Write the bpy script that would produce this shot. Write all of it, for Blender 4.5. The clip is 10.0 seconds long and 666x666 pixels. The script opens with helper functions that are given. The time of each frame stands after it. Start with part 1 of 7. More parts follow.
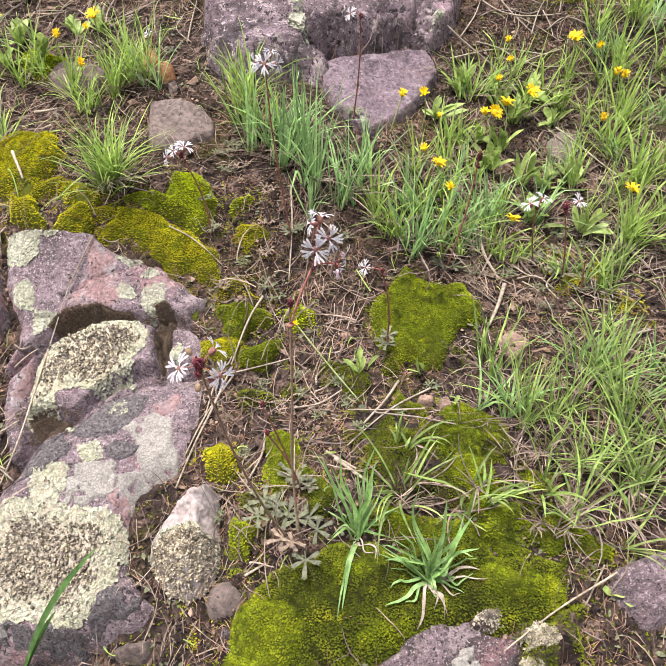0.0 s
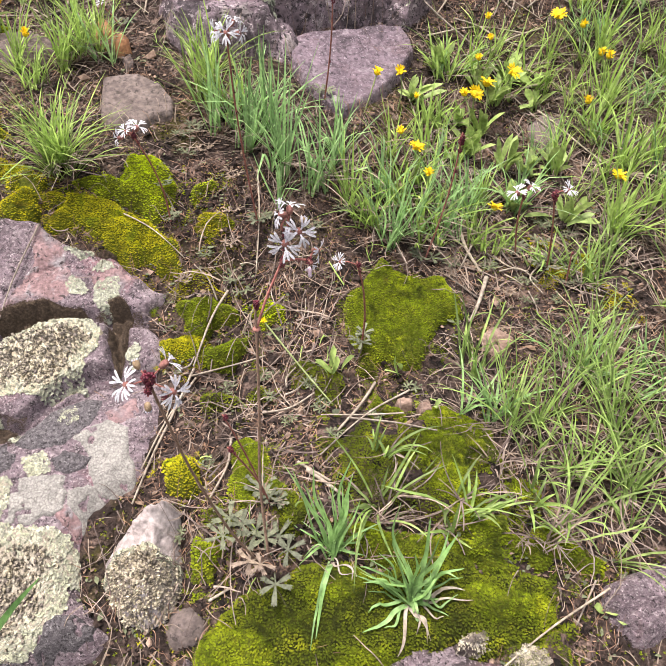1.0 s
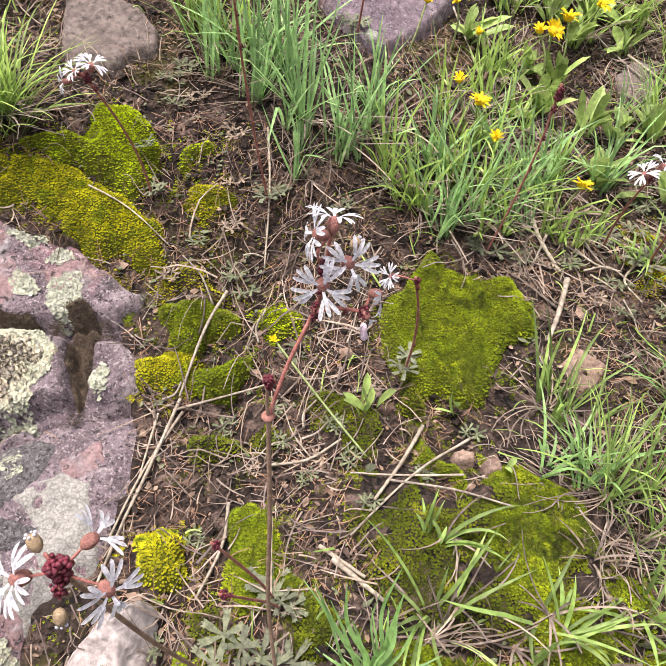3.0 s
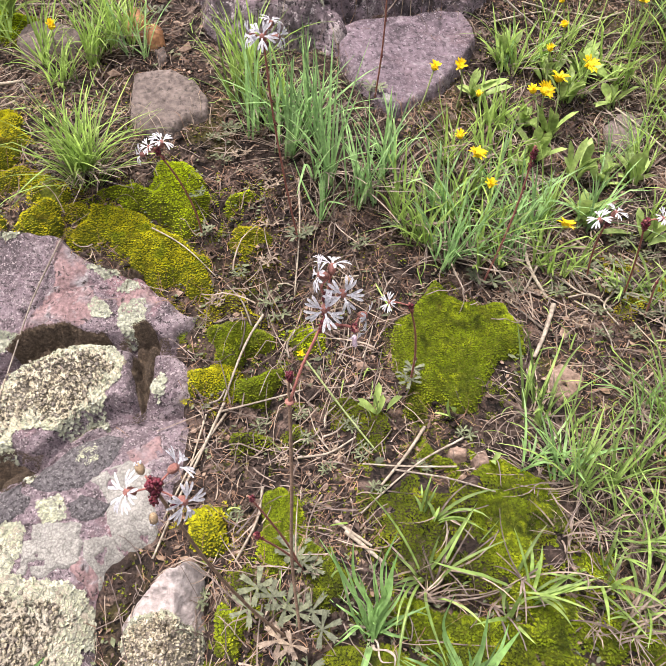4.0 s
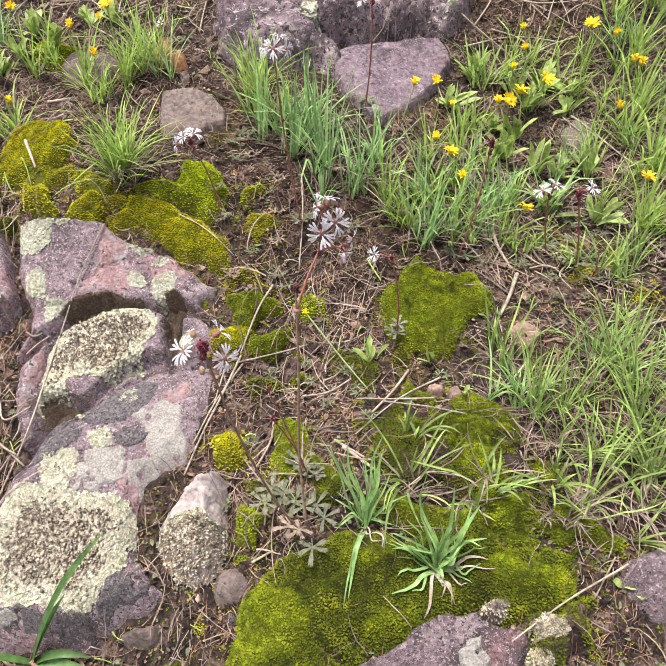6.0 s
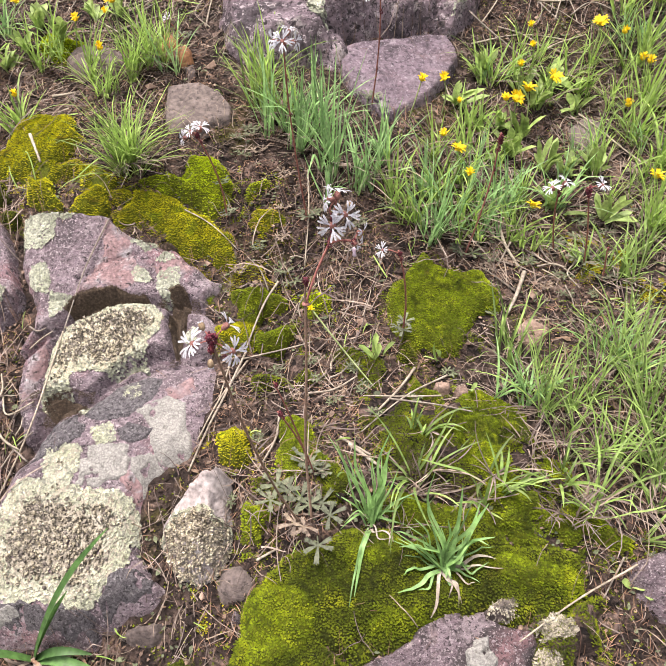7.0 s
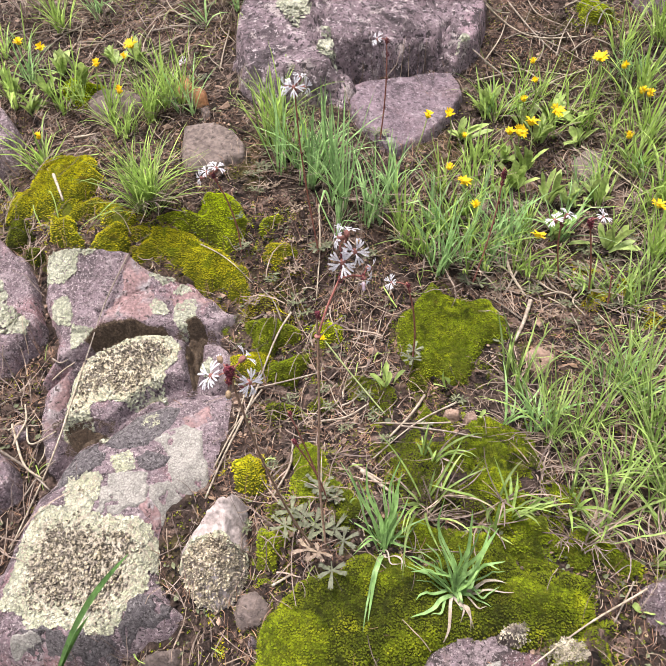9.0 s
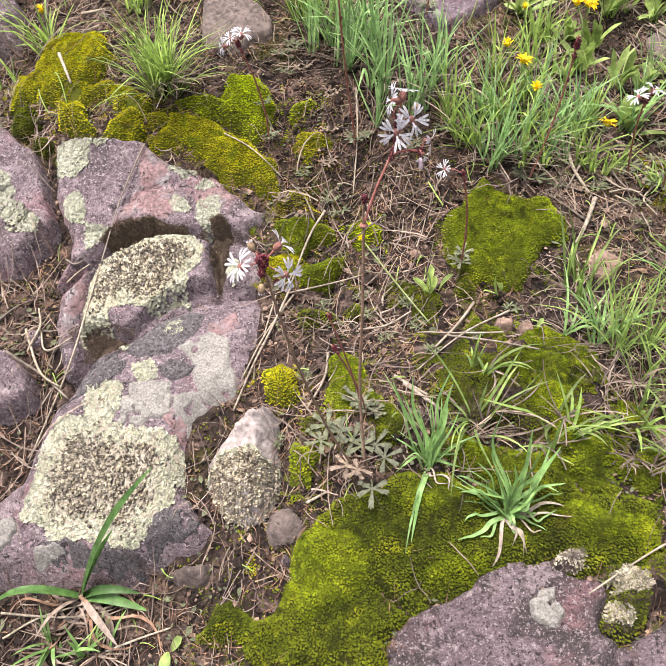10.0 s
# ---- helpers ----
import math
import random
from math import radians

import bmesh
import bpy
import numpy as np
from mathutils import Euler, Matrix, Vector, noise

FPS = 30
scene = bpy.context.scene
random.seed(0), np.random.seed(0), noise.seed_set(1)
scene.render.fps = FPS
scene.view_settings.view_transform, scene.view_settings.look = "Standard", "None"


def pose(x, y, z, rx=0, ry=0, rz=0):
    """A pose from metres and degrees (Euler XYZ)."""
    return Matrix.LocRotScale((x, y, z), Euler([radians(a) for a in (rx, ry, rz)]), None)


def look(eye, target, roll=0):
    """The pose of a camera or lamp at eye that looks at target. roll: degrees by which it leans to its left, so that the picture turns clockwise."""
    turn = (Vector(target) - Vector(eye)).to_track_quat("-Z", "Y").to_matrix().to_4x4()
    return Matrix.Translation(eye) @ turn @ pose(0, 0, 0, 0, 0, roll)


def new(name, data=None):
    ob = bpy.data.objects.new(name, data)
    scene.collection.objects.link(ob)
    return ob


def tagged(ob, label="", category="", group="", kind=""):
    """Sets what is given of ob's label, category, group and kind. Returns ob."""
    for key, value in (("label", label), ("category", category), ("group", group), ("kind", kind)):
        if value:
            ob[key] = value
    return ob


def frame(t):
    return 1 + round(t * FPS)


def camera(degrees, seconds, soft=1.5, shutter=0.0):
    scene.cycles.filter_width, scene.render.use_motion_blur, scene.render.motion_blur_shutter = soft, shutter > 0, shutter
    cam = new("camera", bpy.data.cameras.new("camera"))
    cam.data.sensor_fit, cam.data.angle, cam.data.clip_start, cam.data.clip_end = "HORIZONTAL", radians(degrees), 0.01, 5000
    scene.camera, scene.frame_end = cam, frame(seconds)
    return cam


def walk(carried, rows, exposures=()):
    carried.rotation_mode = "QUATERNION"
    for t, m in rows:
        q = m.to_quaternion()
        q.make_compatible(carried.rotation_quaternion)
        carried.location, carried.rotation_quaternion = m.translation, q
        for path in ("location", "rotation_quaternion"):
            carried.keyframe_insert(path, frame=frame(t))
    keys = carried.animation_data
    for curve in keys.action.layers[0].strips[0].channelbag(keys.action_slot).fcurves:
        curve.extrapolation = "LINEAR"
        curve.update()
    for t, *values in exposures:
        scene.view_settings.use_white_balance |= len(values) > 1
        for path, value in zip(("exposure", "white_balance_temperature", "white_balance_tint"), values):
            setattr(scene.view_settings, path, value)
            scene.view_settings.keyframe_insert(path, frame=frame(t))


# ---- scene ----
cam = camera(55.1, 10.0, 0.85)
PATH = [
    (0, (0.005, -0.007, 0.365), (-0.012, 1.513, -0.935), -0.6),
    (0.5, (-0.006, 0.009, 0.35), (-0.002, 1.439, -1.048), 0.8),
    (0.7, (-0.004, 0.001, 0.351), (-0.020, 1.470, -1.047), 0.5),
    (1, (0.004, 0.028, 0.347), (0.08, 1.517, -0.986), 1.5),
    (1.2, (0.007, 0.054, 0.337), (0.205, 1.554, -0.937), 4.7),
    (1.5, (-0.007, 0.094, 0.346), (0.213, 1.61, -0.94), 7.0),
    (1.7, (-0.006, 0.114, 0.321), (0.067, 1.582, -0.989), 3.3),
    (2, (-0.016, 0.146, 0.302), (0.064, 1.54, -1.13), 3.6),
    (2.2, (-0.010, 0.144, 0.292), (0.062, 1.537, -1.105), 2.9),
    (3.5, (-0.007, 0.148, 0.298), (0.05, 1.519, -1.157), 2.3),
    (4, (0.003, 0.092, 0.342), (-0.051, 1.531, -1.046), -0.6),
    (4.2, (0.007, 0.062, 0.347), (-0.079, 1.514, -0.991), -1.1),
    (4.5, (0.014, 0.027, 0.354), (-0.084, 1.488, -1.009), -2.6),
    (5, (0.005, -0.007, 0.361), (-0.078, 1.499, -0.953), -1.1),
    (5.5, (0.011, -0.009, 0.361), (-0.053, 1.502, -0.949), -1.6),
    (7, (0.005, -0.008, 0.354), (-0.061, 1.505, -0.953), -1.1),
    (7.5, (0.003, -0.01, 0.357), (-0.046, 1.526, -0.923), -0.5),
    (8, (-0.001, 0.0, 0.347), (-0.055, 1.465, -1.014), -0.4),
    (8.5, (0.006, -0.014, 0.358), (-0.067, 1.522, -0.919), -1.4),
    (9, (0.006, -0.018, 0.366), (-0.098, 1.545, -0.877), -2.5),
    (9.5, (0.007, -0.012, 0.36), (-0.188, 1.519, -0.912), -5.3),
    (9.7, (-0.004, -0.005, 0.344), (-0.175, 1.471, -0.981), -4.2),
    (10, (-0.008, 0.01, 0.326), (-0.182, 1.399, -1.102), -4.2),
]
walk(cam, [(t, look(eye, target, roll)) for t, eye, target, roll in PATH], [(0.0, 1.8, 6600, 16), (10.0, 1.8, 6600, 16)])

# ---- light: a bright overcast sky with a veiled sun high overhead ----
world = bpy.data.worlds.new("overcast_sky")
scene.world = world
world.use_nodes = True
sky = world.node_tree.nodes.new("ShaderNodeTexSky")
sky.sky_type, sky.sun_disc = "NISHITA", False
sky.sun_elevation, sky.sun_rotation = radians(78), radians(-105)
sky.air_density, sky.dust_density = 1.0, 4.0
veil = world.node_tree.nodes.new("ShaderNodeHueSaturation")
veil.inputs["Saturation"].default_value = 0.35
world.node_tree.links.new(sky.outputs[0], veil.inputs["Color"])
world.node_tree.links.new(veil.outputs[0], world.node_tree.nodes["Background"].inputs["Color"])
world.node_tree.nodes["Background"].inputs["Strength"].default_value = 0.066
sun = new("sun", bpy.data.lights.new("sun", "SUN"))
sun.data.energy, sun.data.angle, sun.data.color = 2.4, radians(26), (1.0, 0.96, 0.9)
sun.matrix_world = look((-0.6, 0.7, 2.6), (0, 0.4, 0))

# ---- materials ----
RNG = np.random.default_rng(7)


def material(name, cols, scale=60.0, detail=6.0, rough=0.85, bump=0.4, bump_scale=400.0, rnd="", amount=0.5, through_light=0.0,
             second=None, second_scale=20.0, second_edge=(0.5, 0.6), spots=None, spot_scale=150.0, spot_size=0.25, spec=0.3, depth=0.001, lines=None):
    """A procedural surface: a noise ramp, patches, spots, light and dark variation from piece to piece, and relief."""
    m = bpy.data.materials.new(name)
    m.use_nodes = True
    nt = m.node_tree
    link, bsdf = nt.links.new, nt.nodes["Principled BSDF"]

    def node(kind, **values):
        n = nt.nodes.new("ShaderNode" + kind)
        for k, v in values.items():
            n.inputs[k].default_value = v
        return n

    def ramp(source, stops):
        r = node("ValToRGB")
        while len(r.color_ramp.elements) < len(stops):
            r.color_ramp.elements.new(0.5)
        for e, (p, c) in zip(r.color_ramp.elements, stops):
            e.position, e.color = p, (*c, 1) if len(c) == 3 else c
        link(source, r.inputs["Fac"])
        return r.outputs["Color"]

    def mix(kind, fac, a, b):
        x = nt.nodes.new("ShaderNodeMix")
        x.data_type, x.blend_type = "RGBA", kind
        for sock, v in ((x.inputs["Factor"], fac), (x.inputs["A"], a), (x.inputs["B"], b)):
            if hasattr(v, "links"):
                link(v, sock)
            elif isinstance(v, (int, float)):
                sock.default_value = v
            else:
                sock.default_value = (*v, 1)
        return x.outputs["Result"]

    where = node("TexCoord").outputs["Object"]
    n1 = node("TexNoise", Scale=scale, Detail=detail, Roughness=0.65)
    link(where, n1.inputs["Vector"])
    k = len(cols)
    color = ramp(n1.outputs["Fac"], [(0.28 + 0.44 * i / max(k - 1, 1), c) for i, c in enumerate(cols)])
    for patch, size, edge in ([] if second is None else second if isinstance(second, list) else [(second, second_scale, second_edge)]):
        n2 = node("TexNoise", Scale=size, Detail=10.0, Roughness=0.6, Distortion=0.6)
        link(where, n2.inputs["Vector"])
        mask = ramp(n2.outputs["Fac"], [(edge[0], (0, 0, 0)), (edge[1], (1, 1, 1))])
        color = mix("MIX", mask, color, patch)
    if spots is not None:
        v = node("TexVoronoi", Scale=spot_scale)
        link(where, v.inputs["Vector"])
        n4 = node("TexNoise", Scale=spot_scale * 0.3, Detail=4.0)
        link(where, n4.inputs["Vector"])
        a = ramp(v.outputs["Distance"], [(spot_size * 0.7, (1, 1, 1)), (spot_size, (0, 0, 0))])
        b = ramp(n4.outputs["Fac"], [(0.5, (0, 0, 0)), (0.58, (1, 1, 1))])
        color = mix("MIX", mix("MULTIPLY", 1.0, a, b), color, spots)
    if lines is not None:
        v = node("TexVoronoi", Scale=lines)
        v.feature = "DISTANCE_TO_EDGE"
        link(where, v.inputs["Vector"])
        color = mix("MULTIPLY", ramp(v.outputs["Distance"], [(0.02, (0.4, 0.4, 0.4)), (0.09, (0, 0, 0))]), color, (0.35, 0.33, 0.32))
    n3 = node("TexNoise", Scale=scale * 7, Detail=4.0)
    link(where, n3.inputs["Vector"])
    color = mix("MULTIPLY", 1.0, color, ramp(n3.outputs["Fac"], [(0.3, (0.6, 0.6, 0.6)), (0.7, (1.25, 1.25, 1.25))]))
    if rnd:
        r = node("NewGeometry").outputs["Random Per Island"] if rnd == "island" else node("ObjectInfo").outputs["Random"]
        color = mix("MULTIPLY", 1.0, color, ramp(r, [(0, (1 - amount, 1 - amount * 1.05, 1 - amount)), (0.5, (1, 0.98, 0.95)), (1, (1 + amount * 0.5, 1 + amount * 0.45, 1 + amount * 0.2))]))
    link(color, bsdf.inputs["Base Color"])
    bsdf.inputs["Roughness"].default_value = rough
    bsdf.inputs["Specular IOR Level"].default_value = spec
    if bump:
        n5 = node("TexNoise", Scale=bump_scale, Detail=6.0, Roughness=0.7)
        link(where, n5.inputs["Vector"])
        bp = node("Bump", Strength=bump, Distance=depth)
        n6 = node("TexNoise", Scale=bump_scale * 0.28, Detail=8.0, Roughness=0.75, Distortion=0.4)
        link(where, n6.inputs["Vector"])
        both = node("Math")
        both.operation = "ADD"
        link(n5.outputs["Fac"], both.inputs[0])
        link(n6.outputs["Fac"], both.inputs[1])
        link(both.outputs[0], bp.inputs["Height"])
        link(bp.outputs["Normal"], bsdf.inputs["Normal"])
    if through_light:
        t = node("BsdfTranslucent")
        link(color, t.inputs["Color"])
        s = node("MixShader", Fac=through_light)
        link(bsdf.outputs[0], s.inputs[1])
        link(t.outputs[0], s.inputs[2])
        link(s.outputs[0], nt.nodes["Material Output"].inputs["Surface"])
    return m


SOIL = material("soil", [(0.0104, 0.00689, 0.0052), (0.0598, 0.039, 0.0312), (0.195, 0.133, 0.107)], 75, 12, 0.95, 1.0, 420, second=[((0.0845, 0.0702, 0.0182), 14, (0.58, 0.70)), ((0.26, 0.179, 0.146), 55, (0.56, 0.66)), ((0.013, 0.00845, 0.0065), 160, (0.54, 0.60))], depth=0.006)
ROCK = material("purple_rock", [(0.148, 0.112, 0.124), (0.278, 0.211, 0.235), (0.408, 0.32, 0.351)], 45, 12, 0.92, 1.0, 560, second=[((0.424, 0.231, 0.247), 13, (0.53, 0.67)), ((0.143, 0.113, 0.124), 26, (0.56, 0.64)), ((0.435, 0.35, 0.372), 42, (0.57, 0.64)), ((0.0795, 0.0625, 0.0685), 240, (0.57, 0.63)), ((0.53, 0.441, 0.458), 330, (0.59, 0.64)), ((0.0795, 0.0625, 0.0685), 620, (0.57, 0.62)), ((0.562, 0.48, 0.488), 720, (0.58, 0.63))], spots=(0.53, 0.451, 0.453), spot_scale=420, spot_size=0.3, depth=0.005)
ROCK_STAINED = material("stained_rock", [(0.13, 0.0966, 0.107), (0.245, 0.183, 0.203), (0.359, 0.277, 0.303)], 45, 12, 0.92, 1.0, 560, second=[((0.11, 0.0874, 0.091), 16, (0.50, 0.53)), ((0.326, 0.244, 0.242), 22, (0.56, 0.59)), ((0.373, 0.2, 0.213), 13, (0.53, 0.67)), ((0.126, 0.0974, 0.107), 26, (0.56, 0.64)), ((0.383, 0.303, 0.321), 42, (0.57, 0.64)), ((0.07, 0.0541, 0.0591), 240, (0.57, 0.63)), ((0.466, 0.382, 0.395), 330, (0.59, 0.64)), ((0.07, 0.0541, 0.0591), 620, (0.57, 0.62)), ((0.495, 0.416, 0.421), 720, (0.58, 0.63))], spots=(0.466, 0.391, 0.391), spot_scale=420, spot_size=0.3, depth=0.005)
ROCK_DARK = material("dark_rock", [(0.139, 0.107, 0.12), (0.29, 0.22, 0.247), (0.502, 0.39, 0.436)], 32, 12, 0.92, 1.0, 320, second=[((0.528, 0.366, 0.423), 9, (0.55, 0.66)), ((0.112, 0.0891, 0.0988), 24, (0.53, 0.61)), ((0.528, 0.451, 0.448), 34, (0.57, 0.62)), ((0.0792, 0.0634, 0.0702), 150, (0.55, 0.61)), ((0.66, 0.567, 0.585), 210, (0.58, 0.62)), ((0.066, 0.0537, 0.0585), 420, (0.56, 0.61))], depth=0.008)
SLAB = material("slab_rock", [(0.116, 0.0853, 0.103), (0.194, 0.146, 0.172), (0.271, 0.205, 0.239)], 36, 12, 0.88, 1.0, 420, second=[((0.241, 0.164, 0.176), 10, (0.52, 0.68)), ((0.0946, 0.0722, 0.0843), 30, (0.55, 0.62)), ((0.292, 0.238, 0.262), 60, (0.57, 0.64)), ((0.0731, 0.0574, 0.0662), 240, (0.58, 0.63)), ((0.344, 0.295, 0.318), 520, (0.58, 0.63))], depth=0.0035)
WHITE_STONE = material("white_quartz", [(0.305, 0.252, 0.237), (0.447, 0.39, 0.372), (0.542, 0.495, 0.476)], 40, 10, 0.75, 0.9, 220, depth=0.002)
BROWN_STONE = material("brown_stone", [(0.12, 0.094, 0.085), (0.185, 0.146, 0.132), (0.24, 0.194, 0.177)], 36, 12, 0.9, 1.0, 400, second=[((0.10, 0.078, 0.07), 40, (0.55, 0.65)), ((0.09, 0.072, 0.065), 220, (0.57, 0.63))], depth=0.0025)
TAN_STONE = material("tan_stone", [(0.188, 0.128, 0.0994), (0.276, 0.193, 0.152), (0.354, 0.259, 0.21)], 60, 10, 0.9, 0.8, 400, rnd="object", amount=0.3, depth=0.002)
# moss beds: dark stems, with the shade between shoots put into the colour
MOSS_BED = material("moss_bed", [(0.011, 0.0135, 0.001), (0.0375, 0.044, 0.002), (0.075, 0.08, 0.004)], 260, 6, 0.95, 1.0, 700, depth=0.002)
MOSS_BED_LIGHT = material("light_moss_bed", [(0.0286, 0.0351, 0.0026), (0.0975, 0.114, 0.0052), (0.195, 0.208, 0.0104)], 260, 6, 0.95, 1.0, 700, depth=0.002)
MOSS = material("moss_green", [(0.0588, 0.084, 0.0035), (0.147, 0.189, 0.00588), (0.28, 0.329, 0.0137)], 30, 12, 0.8, 0, rnd="island", amount=0.45, through_light=0.22, second=[((0.315, 0.35, 0.0126), 75, (0.55, 0.66)), ((0.0476, 0.063, 0.00504), 55, (0.55, 0.65)), ((0.117, 0.0903, 0.015), 40, (0.62, 0.72))])
MOSS_MID = material("moss_mid_green", [(0.0833, 0.122, 0.00357), (0.208, 0.28, 0.00595), (0.381, 0.464, 0.0143)], 30, 12, 0.8, 0, rnd="island", amount=0.5, through_light=0.22, second=[((0.393, 0.458, 0.0128), 75, (0.55, 0.66)), ((0.0654, 0.0926, 0.00476), 55, (0.55, 0.65)), ((0.134, 0.111, 0.0155), 40, (0.63, 0.72))])
MOSS_BRIGHT = material("moss_bright", [(0.27, 0.36, 0.006), (0.465, 0.585, 0.00825), (0.675, 0.78, 0.0195)], 30, 10, 0.8, 0, rnd="island", amount=0.62, through_light=0.3, second=[((0.21, 0.285, 0.00825), 60, (0.57, 0.67))])
MOSS_OLIVE = material("moss_olive", [(0.33, 0.335, 0.009), (0.53, 0.515, 0.013), (0.74, 0.69, 0.022)], 30, 10, 0.8, 0, rnd="island", amount=0.5, through_light=0.25, second=[((0.224, 0.161, 0.0224), 40, (0.57, 0.68)), ((0.28, 0.357, 0.0084), 60, (0.54, 0.64))])
GRASS = material("grass_green", [(0.208, 0.335, 0.0693), (0.339, 0.503, 0.125), (0.495, 0.643, 0.208)], 30, 3, 0.55, 0.15, 900, rnd="island", amount=0.5, through_light=0.45, spec=0.35)
GRASS_BLUE = material("grass_bluish", [(0.194, 0.349, 0.132), (0.299, 0.501, 0.201), (0.462, 0.667, 0.306)], 30, 3, 0.55, 0.15, 900, rnd="island", amount=0.45, through_light=0.4, spec=0.35)
GRASS_SHOOT = material("deep_green_blade", [(0.05, 0.125, 0.032), (0.095, 0.205, 0.055), (0.155, 0.29, 0.095)], 30, 3, 0.5, 0.2, 900, rnd="object", amount=0.3, through_light=0.3, spec=0.4)
GRASS_ONE = material("grass_blade_bluish", [(0.155, 0.305, 0.088), (0.255, 0.445, 0.15), (0.375, 0.575, 0.24)], 30, 3, 0.5, 0.2, 900, rnd="object", amount=0.35, through_light=0.35, spec=0.4)
GRASS_LONE = material("grass_blade_green", [(0.181, 0.291, 0.0693), (0.295, 0.437, 0.125), (0.431, 0.559, 0.208)], 30, 3, 0.55, 0.15, 900, rnd="object", amount=0.5, through_light=0.45, spec=0.35)
STRAW = material("straw", [(0.115, 0.0874, 0.0721), (0.235, 0.185, 0.157), (0.37, 0.309, 0.278)], 40, 5, 0.8, 0.3, 700, rnd="island", amount=0.6, through_light=0.1)
STALK = material("dry_stalk", [(0.18, 0.148, 0.118), (0.31, 0.265, 0.215), (0.42, 0.375, 0.315)], 70, 5, 0.8, 0.6, 500, rnd="object", amount=0.35)
THATCH = material("brown_thatch", [(0.0938, 0.056, 0.0385), (0.216, 0.131, 0.091), (0.375, 0.241, 0.171)], 40, 4, 0.85, 0.3, 700, rnd="island", amount=0.6)
LITTER = material("leaf_litter", [(0.0751, 0.0483, 0.0351), (0.162, 0.111, 0.0826), (0.275, 0.2, 0.156)], 40, 4, 0.85, 0.3, 500, rnd="island", amount=0.6)
GREY_LEAF = material("grey_green_leaf", [(0.0765, 0.09, 0.0495), (0.122, 0.14, 0.081), (0.18, 0.198, 0.126)], 90, 4, 0.8, 0.3, 700, rnd="island", amount=0.4, through_light=0.15)
GREY_LEAF_ONE = material("grey_green_basal_leaf", [(0.0975, 0.112, 0.0675), (0.143, 0.158, 0.101), (0.188, 0.203, 0.139)], 90, 4, 0.8, 0.3, 700, rnd="object", amount=0.3, through_light=0.15)
PINK_LEAF = material("faded_pinkish_leaf", [(0.13, 0.098, 0.075), (0.20, 0.155, 0.12), (0.27, 0.215, 0.17)], 90, 4, 0.85, 0.3, 700, rnd="island", amount=0.4)
BROAD_LEAF = material("fresh_broad_leaf", [(0.215, 0.318, 0.0886), (0.316, 0.434, 0.133), (0.445, 0.552, 0.202)], 35, 4, 0.55, 0.25, 500, rnd="object", amount=0.3, through_light=0.3, spec=0.35)
YELLOW = material("yellow_petal", [(0.74, 0.50, 0.006), (0.86, 0.63, 0.01), (0.92, 0.72, 0.02)], 90, 3, 0.6, 0.2, 900, rnd="object", amount=0.2, through_light=0.25)
YELLOW_DISC = material("yellow_disc", [(0.55, 0.36, 0.006), (0.76, 0.53, 0.01), (0.86, 0.64, 0.02)], 900, 3, 0.8, 0.8, 1500)
WHITE_PETAL = material("white_petal", [(0.6, 0.6, 0.672), (0.744, 0.744, 0.804), (0.84, 0.84, 0.888)], 200, 3, 0.6, 0.15, 1200, through_light=0.5)
CALYX = material("reddish_calyx", [(0.165, 0.0673, 0.0605), (0.262, 0.114, 0.095), (0.35, 0.174, 0.134)], 500, 4, 0.75, 0.5, 1800)
DRY_CALYX = material("tan_seed_capsule", [(0.24, 0.16, 0.09), (0.36, 0.26, 0.16), (0.46, 0.35, 0.23)], 500, 4, 0.8, 0.5, 1800)
BULBIL = material("crimson_bulbil", [(0.051, 0.0054, 0.0134), (0.112, 0.0108, 0.025), (0.194, 0.0252, 0.048)], 900, 3, 0.5, 0.3, 2500, spec=0.4, rnd="island", amount=0.4)
STEM_RED = material("reddish_hairy_stem", [(0.221, 0.075, 0.064), (0.357, 0.135, 0.112), (0.51, 0.24, 0.192)], 300, 4, 0.7, 0.4, 2500)
STEM_BROWN = material("brownish_hairy_stem", [(0.176, 0.106, 0.075), (0.284, 0.188, 0.131), (0.392, 0.269, 0.188)], 300, 4, 0.75, 0.4, 2500)
STEM_GREEN = material("green_stem", [(0.16, 0.20, 0.07), (0.24, 0.29, 0.11), (0.31, 0.35, 0.17)], 200, 3, 0.65, 0.2, 900)
PINK_BUD = material("pale_pink_bud", [(0.62, 0.46, 0.54), (0.75, 0.60, 0.68), (0.85, 0.74, 0.80)], 300, 3, 0.6, 0.2, 1200)
LICHEN = material("yellow_green_lichen", [(0.26, 0.271, 0.195), (0.372, 0.385, 0.296), (0.456, 0.47, 0.385)], 80, 6, 0.92, 0.6, 900, rnd="island", amount=0.45)
LICHEN_PALE = material("mint_lichen", [(0.265, 0.282, 0.209), (0.362, 0.376, 0.299), (0.439, 0.453, 0.376)], 80, 6, 0.92, 0.6, 900, rnd="island", amount=0.3)
LICHEN_OLD = material("grey_brown_old_lichen", [(0.185, 0.16, 0.13), (0.34, 0.308, 0.248), (0.49, 0.465, 0.39)], 150, 5, 0.92, 0.5, 1200, rnd="island", amount=0.6)
LICHEN_CREAM = material("cream_old_lichen", [(0.213, 0.181, 0.138), (0.425, 0.381, 0.294), (0.625, 0.581, 0.463)], 150, 5, 0.92, 0.5, 1200, rnd="island", amount=0.5)
